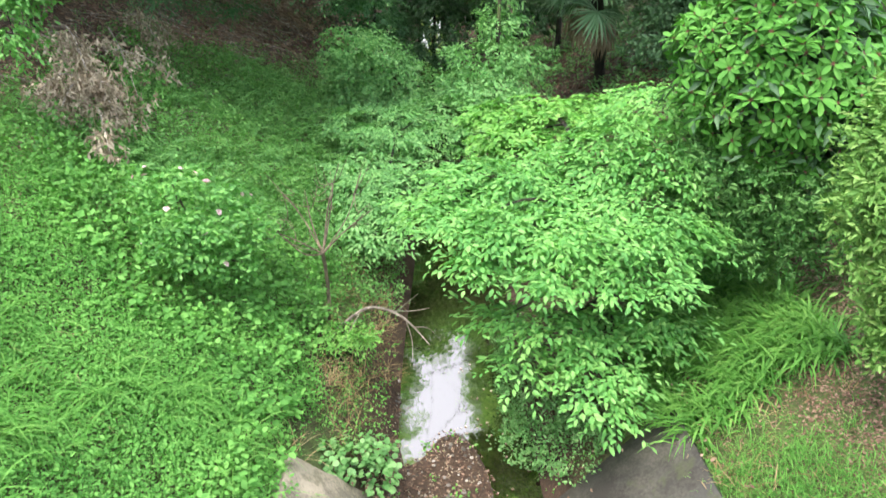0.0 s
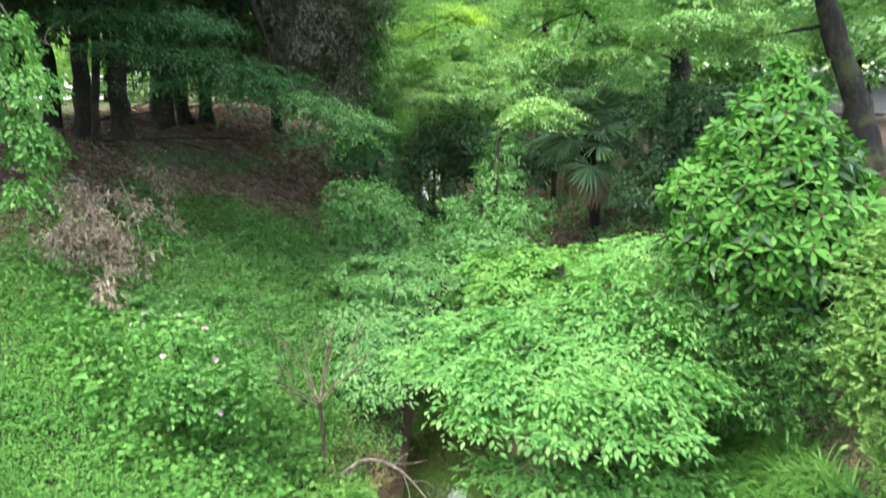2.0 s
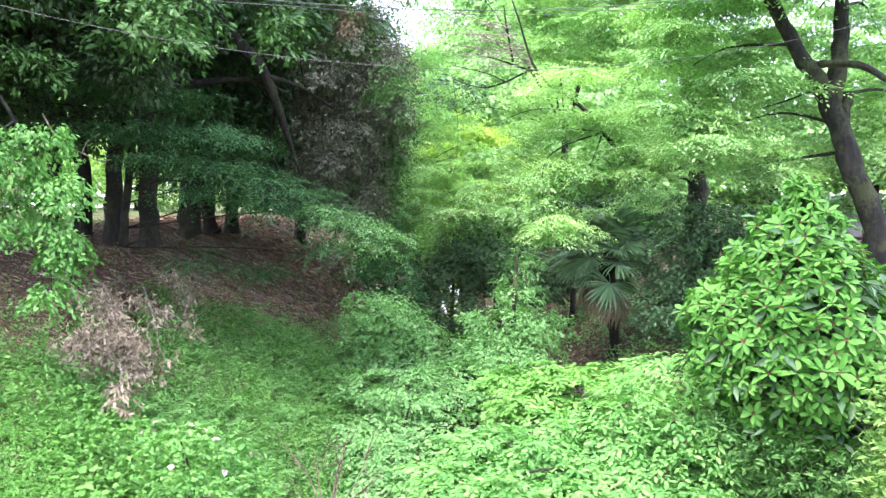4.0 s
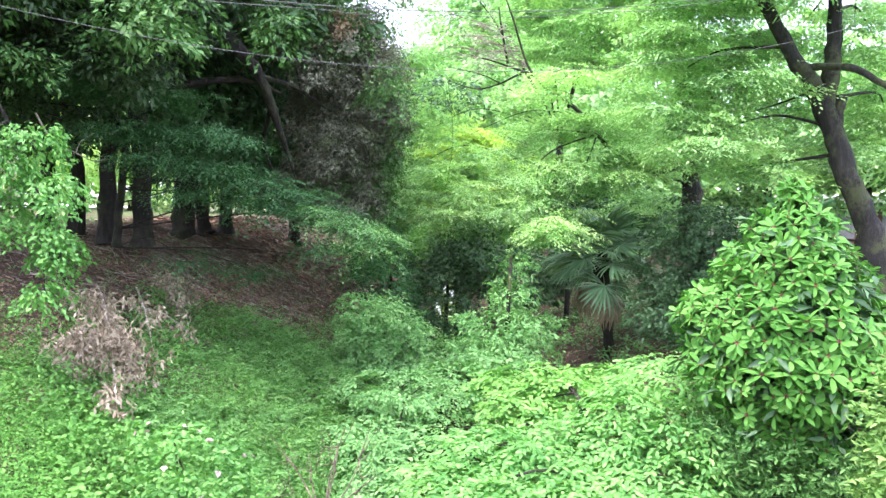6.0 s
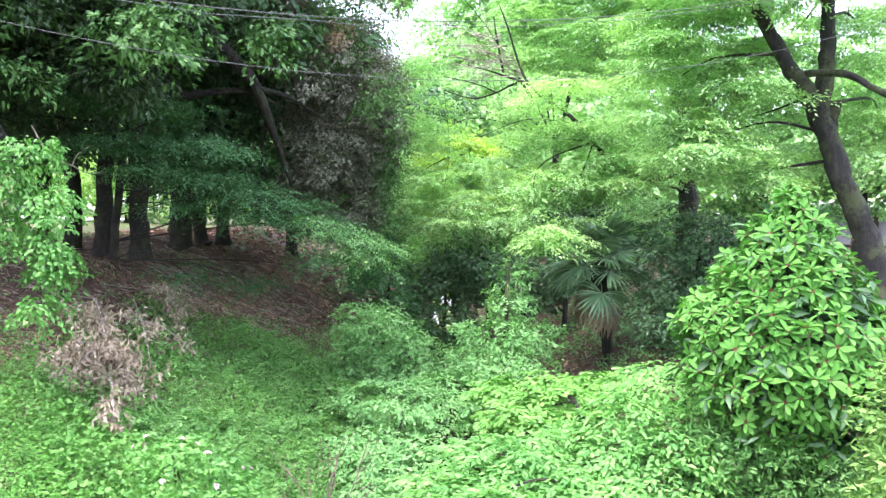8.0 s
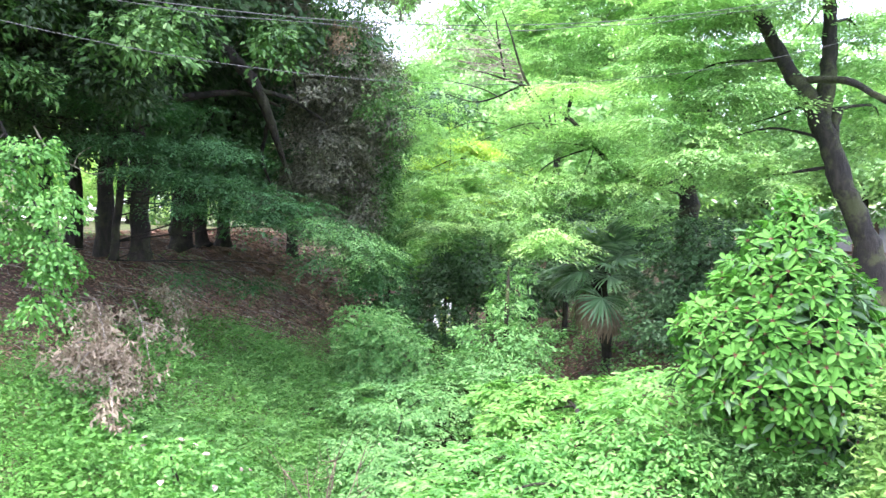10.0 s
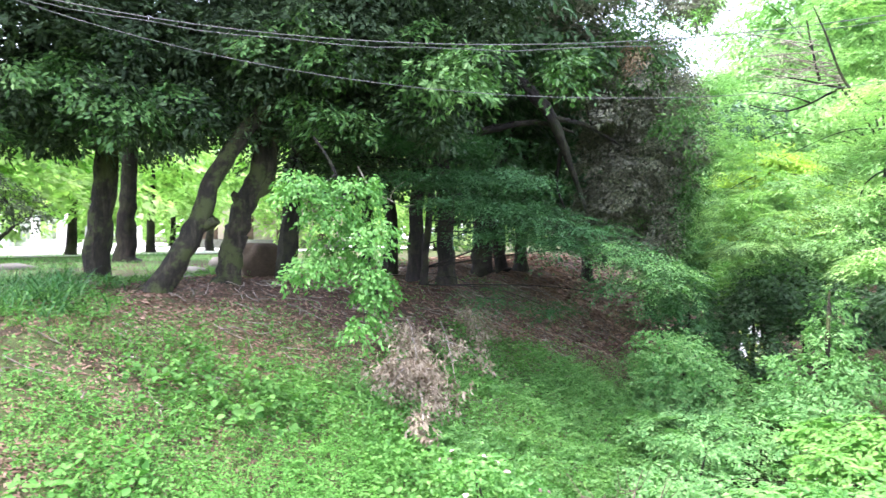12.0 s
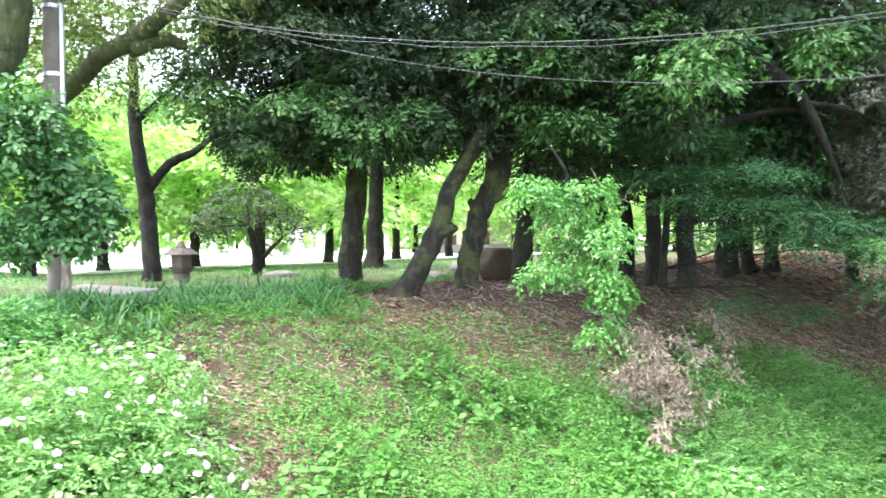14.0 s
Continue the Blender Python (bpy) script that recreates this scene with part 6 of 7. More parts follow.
grass(x, y, 0.36, 0.009, 12, 0.1, 0.45, BLADE, "slope_grass", "fine soft grass on the slope", 3, 0.6)
x, y = strew(90, -1.1, -0.3, 4.9, 8.8, lambda x, y: 0.9 + 0 * x)
grass(x, y, 0.35, 0.006, 14, 0.06, 0.6, BLADE_DRY, "dry_reeds", "dry straw hanging at the water's edge", 4, 0.8)


def ferns(x, y, size, name, label, material):
    """Feathery plants: arching fronds with two rows of small leaflets."""
    n, fr, lf = len(x), 6, 20
    base = on_ground(x, y)
    a = rng.random((n, fr, 1, 1)) * 2 * math.pi
    out = np.concatenate([np.cos(a), np.sin(a), np.zeros_like(a)], -1)
    side = np.concatenate([-np.sin(a), np.cos(a), np.zeros_like(a)], -1)
    k = np.arange(lf)
    t = ((k // 2 + 1) / (lf / 2))[None, None, :, None]
    sgn = np.where(k % 2, 1.0, -1.0)[None, None, :, None]
    ln = size * (0.6 + 0.7 * rng.random((n, fr, 1, 1)))
    pos = base[:, None, None] + out * ln * t * 0.8 + np.array([0, 0, 1.0]) * ln * (1.1 * t - 0.75 * t * t)
    way = side * sgn + out * 0.45 + rng.normal(size=(n, fr, lf, 3)) * 0.15
    face = np.array([0, 0, 1.0]) + out * (0.8 * t - 0.3) + rng.normal(size=(n, fr, lf, 3)) * 0.2
    leaf = ln * 0.3 * (1.15 - 0.9 * t) * np.ones((n, fr, lf, 1))
    v, f = leaf_arrays(pos.reshape(-1, 3), way.reshape(-1, 3), face.reshape(-1, 3), leaf.ravel(), leaf.ravel() * 0.34)
    return stuff(name, label, "ferns", v, f, material)


x, y = strew(620, -4.6, -0.9, 8.2, 15.5, lambda x, y: (patch_field(x, y, 1.7, 4) > 0.42) * np.clip(1.2 + 0.5 * (x + 2.6), 0.1, 1))
ferns(x, y, 0.4, "slope_ferns", "feathery pale green ferns on the slope", LEAF_WEED)
x, y = strew(240, -5.6, -1.4, 4.5, 8.6, lambda x, y: (patch_field(x, y, 2.0, 6) > 0.5) * 0.8)
ferns(x, y, 0.26, "bank_ferns", "small feathery ferns among the herbs", LEAF_COVER)
x, y = strew(1500, -7.0, -2.0, 4.0, 14.0, lambda x, y: (patch_field(x, y, 2.9, 12) > 0.58) * 0.8)
grass(x, y, 0.17, 0.006, 9, 0.1, 0.7, BLADE_DRY, "withered_weeds", "withered brown stalks among the weeds", 3, 1.0)
x, y = strew(9000, -8.5, 5.5, -4.5, 2.5, lambda x, y: np.clip(0.15 + 0.8 * patch_field(x, y, 1.4, 3), 0, 1))
herb_leaves(x, y, 0.075, 4, 0.18, LEAF_COVER, "bank_herbs", "green herbs on the banks beneath the bridge", 0.55)
x, y = np.array([-0.86, -0.95, -0.8]), np.array([4.35, 4.5, 4.2])
grass(x, y, 0.22, 0.008, 40, 0.04, 0.6, BLADE, "apron_tuft", "yellow-green grass tuft growing on the apron", 4, 0.7)
x, y = strew(3500, -21, -9.0, 5, 23, lambda x, y: 0.25 + 0.6 * (patch_field(x, y, 0.9, 3) > 0.45))
grass(x, y, 0.15, 0.016, 6, 0.14, 0.4, LEAF_SHRUB, "lawn_tufts", "rough grass under the trees", 3, 0.6)


def litter(n, x0, x1, y0, y1, weight, size, name, label, material=LITTER, lift=0.012, water_side=False):
    x, y = x0 + (x1 - x0) * rng.random(n), y0 + (y1 - y0) * rng.random(n)
    ok = (rng.random(n) < weight(x, y)) & (keep_clear(x, y) | water_side)
    x, y = x[ok], y[ok]
    k = len(x)
    a = rng.random(k) * 2 * math.pi
    up = slope_up(x, y)
    way = np.stack([np.cos(a), np.sin(a), 0.1 * rng.normal(size=k)], 1)
    way -= up * (way * up).sum(1, keepdims=True) * 0.9
    ln = size * (0.5 + 0.8 * rng.random(k))
    pos = on_ground(x, y)
    pos[:, 2] += lift * (0.3 + 1.2 * rng.random(k))
    v, f = leaf_arrays(pos, way, up + rng.normal(size=(k, 3)) * 0.35, ln, ln * 0.45)
    return stuff(name, label, "leaf litter", v, f, material)


litter(74000, -9.5, -3.6, 3.4, 24, lambda x, y: np.clip(0.3 + 0.8 * patch_field(x, y, 1.1, 1), 0, 1) * np.clip(1.2 - 0.04 * (y - 8), 0.3, 1), 0.072, "leaf_litter", "brown fallen leaves on the upper bank")
litter(12000, -10.5, -2.2, 22, 36, lambda x, y: 0.8 + 0 * x, 0.2, "wood_litter", "dark leaf litter deep in the wood")
litter(16000, -5.0, -1.2, 12.5, 25, lambda x, y: np.clip((y - 12.5 - 1.6 * (x + 4.4)) / 1.5, 0, 1) * np.clip(0.35 + 0.8 * patch_field(x, y, 1.7, 3), 0, 1), 0.12, "slope_litter", "dark brown fallen leaves on the shaded slope")
litter(42000, 2.02, 4.8, 2.4, 7.5, lambda x, y: np.clip((x - 2.5) * 2.2, 0.14, 1), 0.034, "bank_litter", "reddish brown fallen leaves on the far bank")
litter(5000, 1.5, 7.0, 9, 20, lambda x, y: 0.7 + 0 * x, 0.12, "far_litter", "fallen leaves under the palm")
litter(2200, -0.45, 0.7, 2.6, 7.0, lambda x, y: np.clip(1.15 - 1.6 * np.clip(x - 0.2, 0, 1), 0.08, 1), 0.04, "brook_mould", "dark rotting leaves on the gravel bar", LITTER, 0.015, True)
litter(1800, -0.45, 0.7, 2.6, 7.0, lambda x, y: np.clip(1.15 - 1.6 * np.clip(x - 0.2, 0, 1), 0.08, 1), 0.026, "brook_litter", "yellowed leaves washed up on the gravel bar", LEAF_DEAD, 0.02, True)
litter(1500, -0.95, -0.1, 3.0, 5.2, lambda x, y: np.clip(1.35 + 2.0 * x, 0, 1), 0.038, "apron_litter", "small dry leaves gathered on the apron", LITTER, 0.13, True)
litter(260, 1.0, 2.3, 3.0, 5.5, lambda x, y: 0.1 + 0.9 * ((x < 1.2) | (x > 2.0) | (y > 5.1)), 0.05, "apron_edge_litter", "dry leaves along the edges of the dark apron", LITTER, 0.12, True)


def floating_leaves(n):
    """Small yellowed leaves lying on the water."""
    x, y = 0.35 + 0.65 * rng.random(n), 3.0 + 4.6 * rng.random(n) ** 1.3
    a = rng.random(n) * 2 * math.pi
    ln = 0.02 + 0.03 * rng.random(n)
    v, f = leaf_arrays(np.stack([x, y, np.full(n, 0.006)], 1), np.stack([np.cos(a), np.sin(a), np.zeros(n)], 1), np.array([0, 0, 1.0]) + rng.normal(size=(n, 3)) * 0.06, ln, ln * 0.6)
    v[:, 2] = np.maximum(v[:, 2], 0.003)
    stuff("floating_leaves", "small yellowed leaves floating on the brook", "floating leaves", v, f, LEAF_DEAD)


floating_leaves(170)


def twig_debris(n, x0, x1, y0, y1, name, label):
    """Short dead sticks lying on the earth."""
    pieces = []
    for _ in range(n):
        x, y = x0 + (x1 - x0) * rng.random(), y0 + (y1 - y0) * rng.random()
        a, ln = rng.random() * math.pi, 0.15 + 0.5 * rng.random() ** 2
        d = np.array([math.cos(a), math.sin(a)]) * ln / 2
        pts = []
        for s in (-1, 0, 1):
            px, py = np.array([x, y]) + d * s + rng.normal(size=2) * 0.02
            pts.append((px, py, float(lie(px, py)) + 0.03 + 0.05 * rng.random()))
        pieces.append(tube_arrays(*bend(pts, [0.009, 0.008, 0.004], 2), 4))
    v, f = joined(pieces)
    stuff(name, label, "twigs", v, f, TWIG_GREY)


twig_debris(520, -7.6, -3.2, 8.5, 22, "slope_twigs", "dead sticks scattered over the brown slope")
twig_debris(40, -6.6, -4.2, 4.0, 8.5, "bank_twigs", "dead sticks on the upper bank")

bx, by = -0.4 + 0.85 * rng.random(90), 2.8 + 3.4 * rng.random(90)
herb_leaves(bx, by, 0.035, 5, 0.05, LEAF_COVER, "bar_seedlings", "small green seedlings on the gravel bar", 0.6)


# ---- stones of the brook ----
def pebbles():
    pieces = []
    base = bmesh.new()
    bmesh.ops.create_icosphere(base, subdivisions=1, radius=1)
    bv = np.array([v.co[:] for v in base.verts])
    bf = np.array([[v.index for v in f.verts] for f in base.faces])
    base.free()
    for _ in range(700):
        x, y = -0.3 + 1.0 * rng.random() ** 1.1, 2.6 + 4.6 * rng.random()
        s = 0.008 + 0.024 * rng.random() ** 3
        p = np.array([x, y, float(lie(x, y)) + s * 0.2])
        pieces.append((bv * (1 + rng.normal(size=bv.shape) * 0.12) * [s, s * (0.7 + 0.5 * rng.random()), s * 0.6] + p, bf))
    v, f = joined(pieces)
    stuff("gravel_bar", "pale and dark pebbles on the gravel bar of the brook", "pebbles", v, f, PEBBLE)


mp = Nodes("pebble")
mp.l.new(mp.ramp(mp.add("ShaderNodeNewGeometry").outputs["Random Per Island"], [(0.0, (0.05, 0.045, 0.04)), (0.6, (0.13, 0.112, 0.092)), (0.97, (0.42, 0.39, 0.34))]), mp.bsdf.inputs["Base Color"])
mp.bsdf.inputs["Roughness"].default_value = 0.7
PEBBLE = mp.mat
pebbles()
for (x, y, z), s, sd in (((0.44, 5.73, -0.07), 0.06, 1.0), ((0.24, 4.80, -0.07), 0.06, 2.0), ((-0.02, 5.29, -0.06), 0.05, 3.0), ((0.97, 5.04, -0.08), 0.07, 4.0)):
    ob = part("stone", rock_bm((s, s * 0.8, s * 0.6), (x, y, max(z, -0.03) + s * 0.25), 0.15, 30 * sd, 2, sd), STONE, None)
    tagged(ob, "rounded stone lying in the shallow brook", "stone", "stones in the brook")


# ---- utility pole and wires ----
def utility_pole():
    x, y, z = -9.84, 4.44, 3.85
    top = thing("utility_pole", "dark utility pole wrapped in ivy with a steel conduit", "utility pole", (x, y, z))
    tube_part("pole", [(x, y, z - 0.1), (x, y, z + 4), (x + 0.02, y, z + 9)], [0.13, 0.12, 0.1], POLE_WOOD, top, sides=14, rough=0.01, wobble=0)
    tube_part("conduit", [(x + 0.11, y + 0.05, z + 2.51), (x + 0.11, y + 0.05, z + 6)], [0.036, 0.036], STEEL, top, "bright steel conduit", sides=10, rough=0, wobble=0)
    for h in (2.9, 3.75, 4.9):
        tube_part("band", [(x, y, z + h), (x, y, z + h + 0.05)], [0.135, 0.135], STEEL, top, "steel strap", sides=14, rough=0, wobble=0)
    tube_part("stay_post", [(x + 0.14, y + 0.02, z - 0.1), (x + 0.1, y + 0.05, z + 1.4)], [0.07, 0.06], TWIG_GREY, top, "weathered wooden prop", sides=9)
    blobs = [(-8.70, 3.57, 6.16, 0.30, 0.30, 0.30), (-8.63, 3.74, 5.96, 0.28, 0.28, 0.28), (-8.72, 3.51, 5.73, 0.34, 0.34, 0.34), (-8.60, 3.80, 5.63, 0.26, 0.26, 0.26), (-8.51, 4.00, 5.57, 0.24, 0.24, 0.24), (-8.66, 3.65, 5.32, 0.32, 0.32, 0.32), (-8.46, 4.10, 5.27, 0.26, 0.26, 0.26), (-8.39, 4.25, 5.05, 0.26, 0.26, 0.26), (-8.31, 4.40, 4.92, 0.18, 0.18, 0.18), (-8.70, 3.55, 4.89, 0.32, 0.32, 0.32), (-8.60, 3.79, 4.95, 0.24, 0.24, 0.24), (-8.49, 4.04, 4.83, 0.22, 0.22, 0.22), (-8.67, 3.64, 4.59, 0.26, 0.26, 0.26), (-8.83, 3.22, 5.42, 0.45, 0.45, 0.45), (-8.83, 3.21, 4.71, 0.40, 0.40, 0.40), (-8.83, 3.23, 6.01, 0.40, 0.40, 0.40)]
    blobs = clumps(blobs, 6, 0.34)
    pos, way, face, ln, wd = sprays(blobs, per_m2=26, spray=0.2, leaves=16, leaf=0.085, flat=0.3, droop=0.4, ratio=0.55)
    leaf_part("ivy", pos, way, face, ln, wd, LEAF_IVY, top, "glossy ivy clothing the pole", True)


utility_pole()


def wire(name, coeffs, radius, offset=0.0, lashing=False, label=""):
    a, b, c = coeffs
    u = np.linspace(0.0, 0.8, 40)
    q = np.stack([-9.6 + 19.6 * u, 4.4 + 5.6 * u + offset, a * u * u + b * u + c], 1)
    v, f = tube_arrays(q, np.full(40, radius), 6, 0)
    top = thing(name, label, "cable", tuple(q[0]))
    hang(new("strand", raw_mesh("strand", v, f, CABLE, smooth=True)), top)
    if lashing:
        q2 = q + [0, 0, -0.045] + np.stack([np.zeros(40), np.zeros(40), 0.012 * np.sin(np.arange(40) * 1.9)], 1)
        v, f = tube_arrays(q2, np.full(40, radius * 0.8), 5, 0)
        hang(new("lashed_strand", raw_mesh("lashed_strand", v, f, CABLE, smooth=True)), top)


wire("overhead_cable", (9.83, -7.88, 7.91), 0.0038, 0, True, "grey twin telephone cable slung over the brook")
wire("overhead_cable", (11.97, -10.66, 8.22), 0.0027, 0, False, "thin grey cable slung across before the trees")

# ---- far side of the high bank: yard, stones, lantern, shrine ----
tagged(part("yard", box_bm((32, 46, 0.06), (-37, 33, 3.87), 0.0), GRAVEL_PALE, None), "open pale gravel yard in full light", "gravel yard", kind="structure")
tagged(part("memorial_stone", rock_bm((0.44, 0.34, 0.52), (-8.67, 12.47, 4.03), 0.13, 25, 4, 3.3, 0.84), STONE_DARK, None), "dark brown squared memorial stone between the trunks", "boulder")
for c, s, sd in (((-13.95, 11.36, 3.86), (0.5, 0.35, 0.14), 1.5), ((-10.18, 12.32, 3.87), (0.35, 0.3, 0.12), 2.5), ((-10.99, 14.24, 3.97), (0.3, 0.3, 0.16), 3.5), ((-9.47, 10.95, 3.84), (0.4, 0.3, 0.08), 4.5)):
    tagged(part("garden_rock", rock_bm(s, c, 0.14, 40 * sd, 2, sd), STONE, None), "low grey garden rock in the grass", "rock", "garden rocks")
x, y = SLAB[:2]
z = float(lie(x, y)) + 0.06
tagged(part("stone_slab", box_bm((1.15, 0.7, 0.3), (x, y, z), 0.03, pose(0, 0, 0, 2, 3, 25)), STONE, None), "flat weathered stone slab by the pole", "stone slab")


def lantern_at(x, y):
    z = float(lie(x, y)) - 0.35
    top = thing("stone_lantern", "weathered grey stone lantern half hidden by iris leaves", "stone lantern", (x, y, z))

    def ring(name, r0, r1, z0, z1, n=6):
        bm = bmesh.new()
        bmesh.ops.create_cone(bm, cap_ends=True, segments=n, radius1=r0, radius2=r1, depth=z1 - z0, matrix=Matrix.Translation((x, y, z + (z0 + z1) / 2)))
        bmesh.ops.bevel(bm, geom=bm.edges[:], offset=0.012, segments=1, affect="EDGES")
        part(name, bm, STONE_BROWN, top)

    ring("base", 0.36, 0.32, -0.05, 0.16)
    ring("shaft", 0.19, 0.17, 0.16, 0.56, 12)
    ring("platform", 0.2, 0.3, 0.56, 0.68)
    ring("light_box", 0.22, 0.22, 0.68, 0.92)
    ring("roof", 0.42, 0.2, 0.92, 1.06)
    ring("finial", 0.12, 0.05, 1.06, 1.2, 10)


lx, ly, lz = -13.96, 8.77, 3.97
lantern_at(lx, ly)


def gravestone(x, y, h, w, turn):
    z = 3.9
    top = thing("gravestone", "pale granite gravestone on a stepped plinth", "gravestone", (x, y, z), "gravestones beyond the yard")
    t = pose(0, 0, 0, 0, 0, turn)
    part("plinth", box_bm((w * 2.0, w * 2.0, 0.25), (x, y, z + 0.12), 0.02, t), STONE_PALE, top)
    part("step", box_bm((w * 1.5, w * 1.5, 0.2), (x, y, z + 0.34), 0.02, t), STONE_PALE, top)
    part("shaft", box_bm((w, w, h), (x, y, z + 0.44 + h / 2), 0.03, t), STONE_PALE, top)


for i, px in enumerate(np.linspace(-0.08, 1.0, 26)):
    az = radians(63.5 - px * 20 + rng.normal() * 0.3)
    d = 41 + 4 * rng.random() + (i % 3) * 2.2
    gravestone(-math.sin(az) * d, math.cos(az) * d, 0.7 + 0.7 * rng.random(), 0.3 + 0.12 * rng.random(), rng.random() * 20)


def shrine():
    x, y = -27.5, 40.0
    top = thing("temple_hall", "small pale plaster hall with dark doorway and tiled roof", "building", (x, y, 3.9))

    def add(name, size, c, mt, bevel=0.02, label=""):
        part(name, box_bm(size, (0, 0, 0), bevel, None), mt, top, label).matrix_basis = Matrix.Translation(Vector((x, y, 3.9))) @ pose(0, 0, 0, 0, 0, 35) @ Matrix.Translation(Vector(c))

    add("plinth", (9.4, 6.4, 0.5), (0, 0, 0.25), STONE)
    add("wall", (8.6, 5.6, 2.6), (0, 0, 1.8), PLASTER)
    for u in (-3.2, -1.2, 1.0, 3.1):
        add("doorway", (0.9, 0.12, 1.9), (u, -2.82, 1.45), TIMBER, 0.01, "dark timber door")
    for u in (-4.3, -2.2, -0.1, 2.1, 4.3):
        add("post", (0.2, 0.2, 2.6), (u, -2.9, 1.8), PLASTER)
    bm = bmesh.new()
    vs = [bm.verts.new(c) for c in ((-5.6, -4.2, 3.0), (5.6, -4.2, 3.0), (5.6, 4.2, 3.0), (-5.6, 4.2, 3.0), (-3.6, 0, 5.2), (3.6, 0, 5.2))]
    for f in ((0, 1, 5, 4), (2, 3, 4, 5), (1, 2, 5), (3, 0, 4), (3, 2, 1, 0)):
        bm.faces.new([vs[i] for i in f])
    part("roof", bm, ROOF, top).matrix_basis = Matrix.Translation(Vector((x, y, 3.9))) @ pose(0, 0, 0, 0, 0, 35)


shrine()


def roadside_house():
    """A low house with a brown wall and pale roof edge beyond the maple trunk."""
    x, y, z = 24.5, 36.0, 3.7
    top = thing("low_house", "low brown-walled house with a pale metal roof edge", "house", (x, y, z))
    m = Matrix.Translation(Vector((x, y, z))) @ pose(0, 0, 0, 0, 0, -32)

    def add(name, size, c, mt, label=""):
        part(name, box_bm(size, (0, 0, 0), 0.015), mt, top, label).matrix_basis = m @ Matrix.Translation(Vector(c))

    add("wall", (17, 5, 1.6), (0, 0, 0.8), TIMBER)
    add("roof", (18, 6.2, 0.6), (0, 0, 1.9), STONE_PALE, "pale metal roof edge")
    for u in (-8.0, -5.6, -3.4, -1.2, 1.4, 3.6):
        add("post", (0.15, 0.12, 1.6), (u, -2.62, 0.8), STONE_PALE)
        add("shutter", (1.1, 0.06, 1.3), (u + 0.9, -2.54, 0.75), ROOF, "dark grey shutter")


roadside_house()
tagged(part("road", box_bm((6, 34, 0.05), (17.5, 22, 3.72), 0.0, pose(0, 0, 0, 0, 0, -28)), ASPHALT, None), "grey asphalt lane behind the maple", "road", kind="structure")

# ---- trees round the yard ----
tree("forked_tree", "slender dark tree forking twice beside the iris bed", "tree",
     [(-14.68, 8.54, 3.85), (-14.72, 8.49, 5.03), (-14.71, 8.41, 5.96), (-14.68, 8.21, 7.10), (-14.50, 8.10, 8.21), (-14.35, 7.95, 9.06)], [0.2, 0.17, 0.15, 0.13, 0.09, 0.05],
     [(-13.70, 9.08, 8.94, 1.0, 1.0, 0.6), (-15.61, 8.26, 8.05, 1.0, 1.0, 0.7), (-14.58, 9.21, 7.56, 0.7, 0.7, 0.25), (-15.56, 7.89, 9.04, 1.2, 1.2, 0.8)],
     dict(EVER, per_m2=7), BARK_DARK, LEAF_MAPLE, 0.04, stems=[([(-14.73, 8.42, 5.67), (-14.43, 8.83, 6.32), (-14.09, 9.29, 6.62), (-13.66, 9.76, 7.26), (-13.52, 10.01, 7.05)], [0.11, 0.1, 0.07, 0.04, 0.02]), ([(-14.66, 8.22, 7.16), (-14.34, 8.61, 7.63), (-14.06, 8.90, 8.10)], [0.08, 0.06, 0.03])])
tree("plum_tree", "small tree with a dense dark purple-green crown", "tree",
     [(-15.07, 11.54, 3.69), (-15.12, 11.50, 4.51), (-15.21, 11.38, 5.06)], [0.13, 0.1, 0.06],
     [(-15.28, 11.27, 5.75, 0.75, 0.75, 0.5), (-14.8, 11.9, 5.35, 0.6, 0.6, 0.3), (-15.6, 10.85, 5.3, 0.55, 0.55, 0.3), (-14.5, 12.2, 5.0, 0.4, 0.4, 0.2), (-15.85, 10.5, 4.95, 0.35, 0.35, 0.2)],
     dict(EVER, per_m2=9, leaf=0.1), BARK_DARK, LEAF_PLUM, 0.04, stems=[([(-15.10, 11.52, 4.10), (-14.89, 11.80, 4.51), (-14.72, 12.01, 4.78)], [0.07, 0.05, 0.03])])
tree("old_camphor", "huge old tree whose mossy limb crosses above the ivy", "tree",
     [(-12.3, 3.4, 3.8), (-12.2, 3.5, 5.5), (-10.72, 4.94, 6.74), (-9.97, 5.13, 7.16), (-9.45, 5.33, 7.37), (-8.99, 5.54, 7.66), (-8.44, 6.03, 8.25)], [0.42, 0.36, 0.13, 0.12, 0.12, 0.1, 0.06],
     [(-10.27, 5.29, 7.86, 1.0, 1.0, 0.4), (-11.16, 4.77, 7.61, 1.0, 1.0, 0.6), (-9.78, 5.62, 8.69, 2.2, 2.2, 1.0), (-11.83, 5.81, 7.50, 0.9, 0.9, 0.8)],
     dict(EVER, per_m2=9, leaf=0.09), BARK_MOSSY, LEAF_OLIVE, 0.03, stems=[([(-9.50, 5.31, 7.23), (-9.32, 5.57, 7.34), (-9.22, 5.93, 7.33)], [0.13, 0.11, 0.07]), ([(-10.05, 3.89, 6.81), (-9.91, 3.96, 7.28), (-9.69, 3.96, 7.98)], [0.24, 0.22, 0.18])])
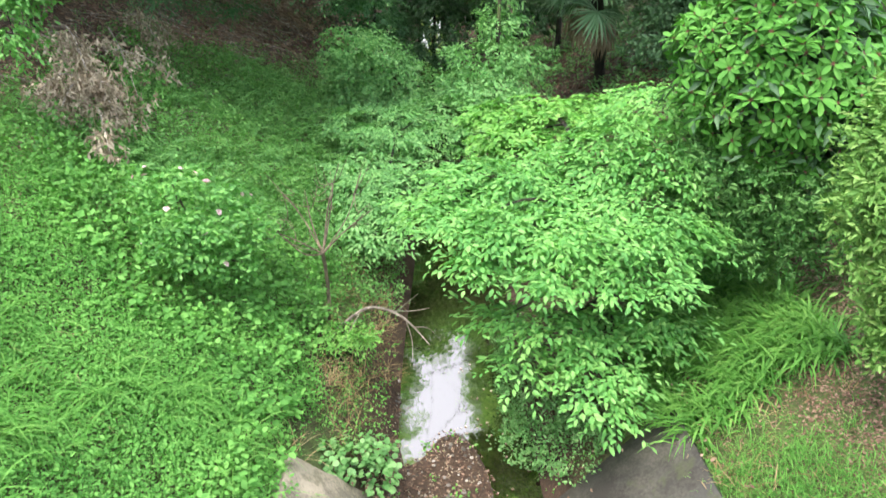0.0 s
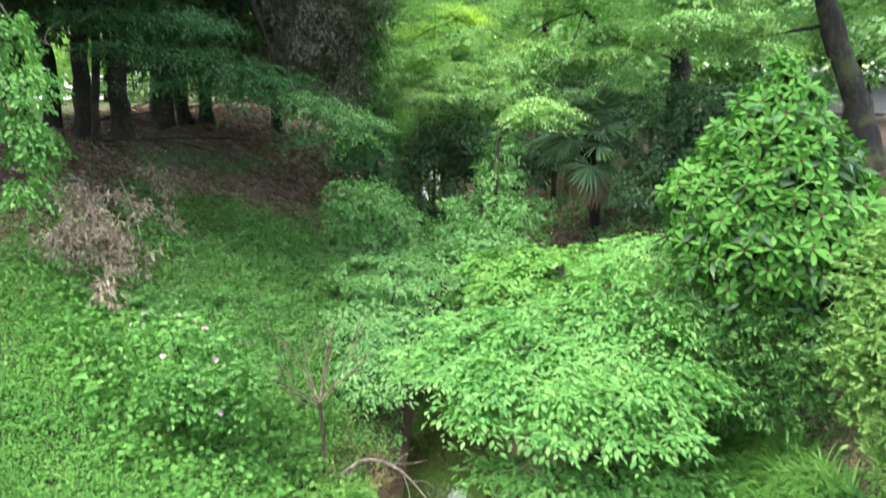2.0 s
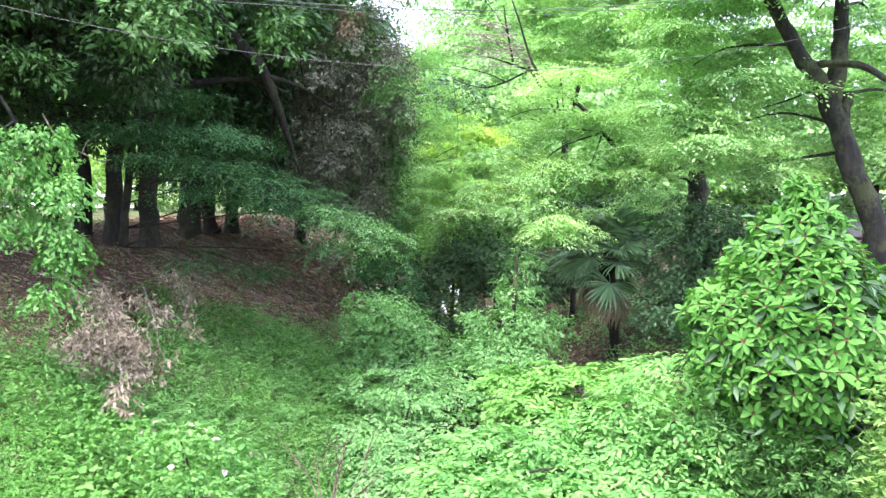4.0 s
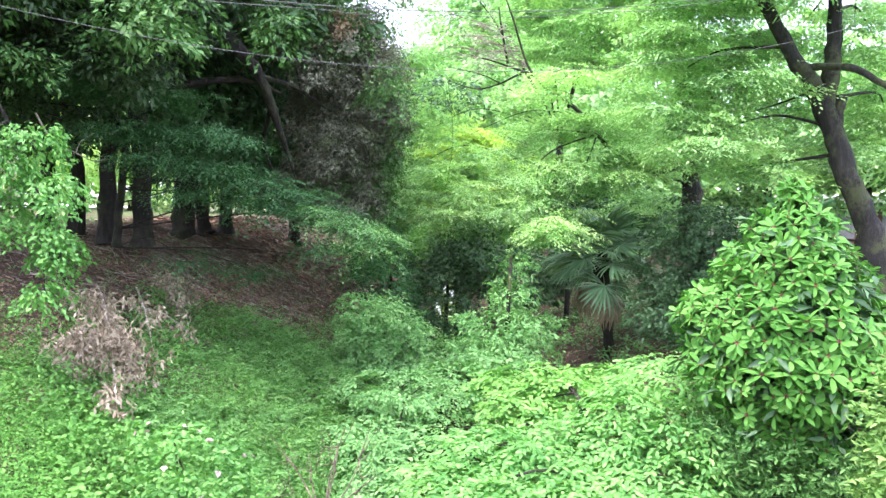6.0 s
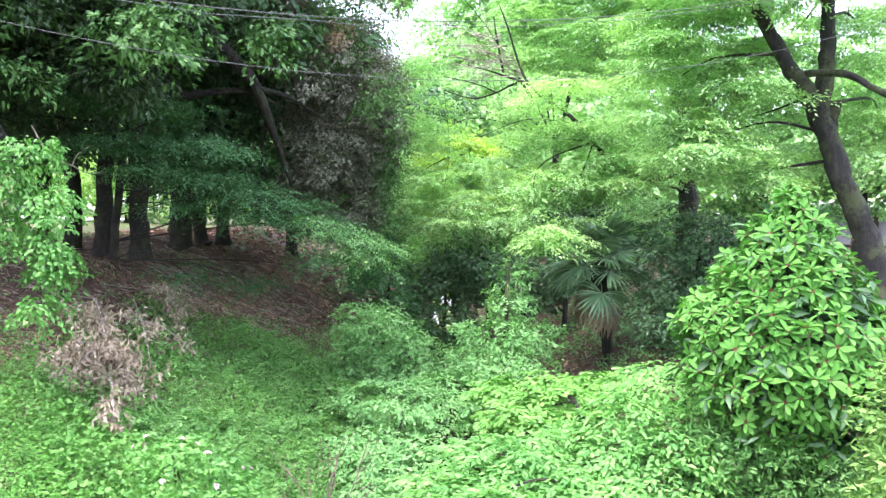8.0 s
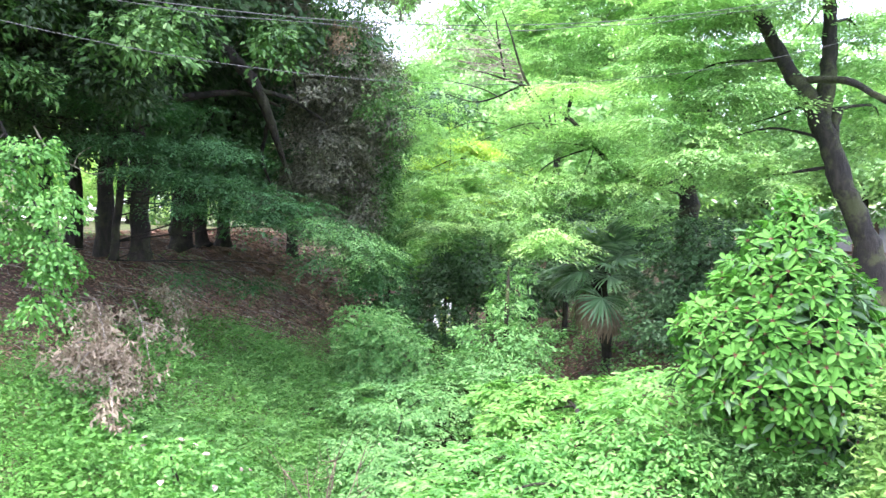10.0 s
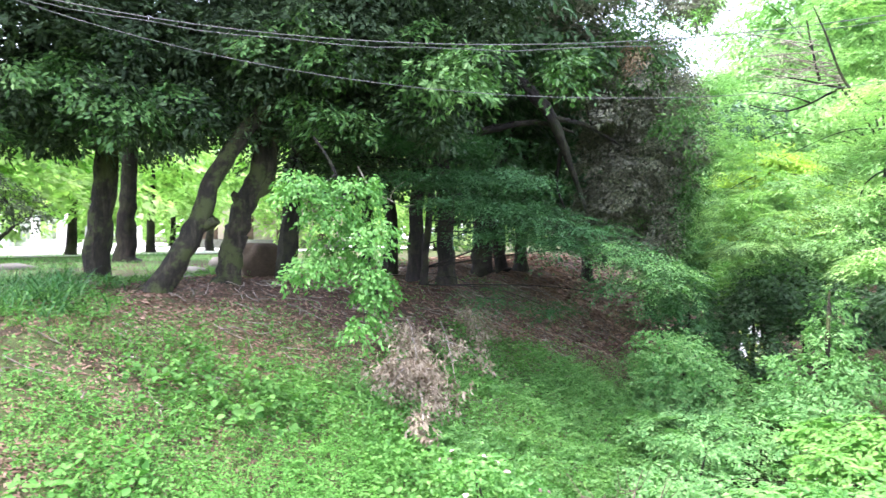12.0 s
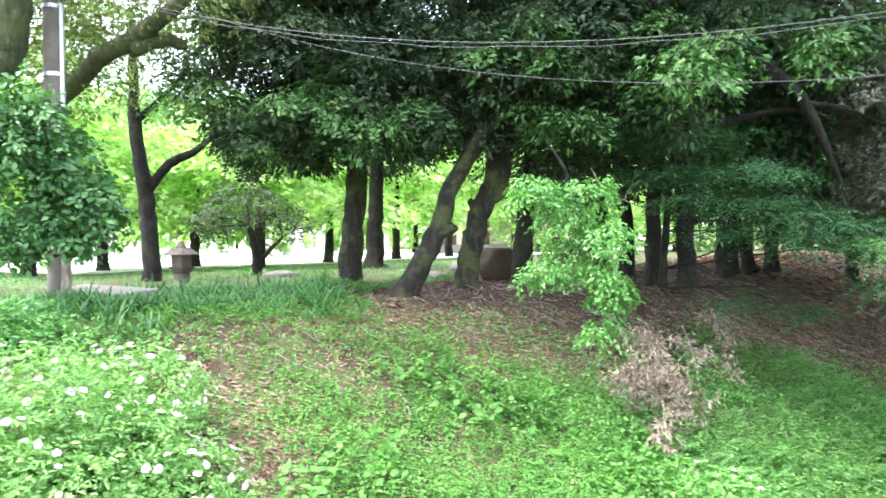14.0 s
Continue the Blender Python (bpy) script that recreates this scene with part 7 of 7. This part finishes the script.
tree("yard_tree", "dark upright trunk behind the leaning oaks", "tree",
     [(-15.28, 15.81, 3.87), (-15.27, 15.83, 5.09), (-15.14, 15.82, 6.70), (-14.73, 15.72, 9.05)], [0.28, 0.24, 0.2, 0.1],
     [(-15.27, 16.26, 7.56, 1.6, 1.6, 0.9), (-14.19, 16.08, 9.50, 2.2, 2.2, 1.6)], dict(EVER, per_m2=7, leaf=0.14), BARK_DARK, LEAF_EVERGREEN, 0.06)

FARC = dict(per_m2=1.7, spray=0.85, leaves=20, leaf=0.3, flat=0.75, droop=0.35, ratio=0.55, inner=0.3)


def far_tree(az, d, base, height, width, lm, label):
    x, y = -math.sin(radians(az)) * d, math.cos(radians(az)) * d
    z = float(lie(x, y))
    blobs = []
    for i in range(6):
        a, h = i * 2.4 + rng.random(), 0.32 + 0.62 * (i / 5)
        r = width * (0.62 - 0.45 * abs(h - 0.55))
        blobs.append((x + math.cos(a) * width * 0.45 * (1.1 - h), y + math.sin(a) * width * 0.45 * (1.1 - h), z + base + (height - base) * (h - 0.2), r, r, r * 0.45))
    tree("yard_maple", label, "tree", [(x, y, z - 0.1), (x + 0.1, y, z + height * 0.25), (x, y + 0.2, z + height * 0.5)], [0.2, 0.14, 0.05], blobs, FARC, BARK_DARK, lm, 0.05, twigs=0, group="trees round the yard", sides=8)


for az, d, b, h, w in ((63, 25, 1.4, 6, 3.2), (57, 27, 1.2, 5.5, 3.4), (52.5, 24, 1.6, 6, 3.0), (47.5, 29, 1.4, 6.5, 3.6), (42.5, 33, 1.5, 7, 3.8), (38.5, 37, 2, 8, 4), (67.5, 22, 1.5, 7, 3.0), (60, 36, 1, 9, 4.5), (54, 50, 0, 11, 6), (48, 50, 0, 11, 6), (65, 50, 0, 11, 6), (41, 54, 0, 12, 6), (34, 46, 0, 11, 5), (28, 48, 0, 11, 5), (71, 30, 0.5, 8, 4), (22, 44, 0, 10, 4.5), (69, 46, 0, 12, 5)):
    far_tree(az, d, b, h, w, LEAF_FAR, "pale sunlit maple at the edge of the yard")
for az, d, b, h, w in ((-3, 44, 0, 15, 5.5), (3, 43, 0, 14, 5), (-1.5, 49, 4, 18, 6), (-6, 46, 3, 19, 6), (-9, 38, 0, 12, 5), (-16, 33, 0, 11, 5), (-23, 34, 0, 11, 5), (-29, 32, 1.5, 9, 4.5), (-36, 27, 1.5, 9, 4.5), (10, 46, 0, 13, 5), (16, 48, 0, 12, 5), (-12, 26, 0, 9, 4), (-2.6, 54, 5, 23, 8), (0.4, 56, 3, 20, 6), (-5, 52, 6, 23, 8), (-8, 50, 5, 22, 8)):
    far_tree(az, d, b, h, w, LEAF_MAPLE, "dense maple closing the view along the brook")


def far_woods():
    """A ring of woodland on the horizon."""
    n = 26000
    a = rng.random(n) * 2 * math.pi
    d = 85 + 30 * rng.random(n)
    top_h = 9 + 5 * patch_field(a * 9, d * 0.05, 1.3, 2)
    h = top_h * np.sqrt(rng.random(n))
    pos = np.stack([np.cos(a) * d, np.sin(a) * d, 3.6 + h], 1)
    ln = 1.3 + 1.2 * rng.random(n)
    v, f = leaf_arrays(pos, rng.normal(size=(n, 3)) - [0, 0, 0.3], rng.normal(size=(n, 3)) + [0, 0, 0.8], ln, ln * 0.7)
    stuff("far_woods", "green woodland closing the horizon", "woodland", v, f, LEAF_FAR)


far_woods()
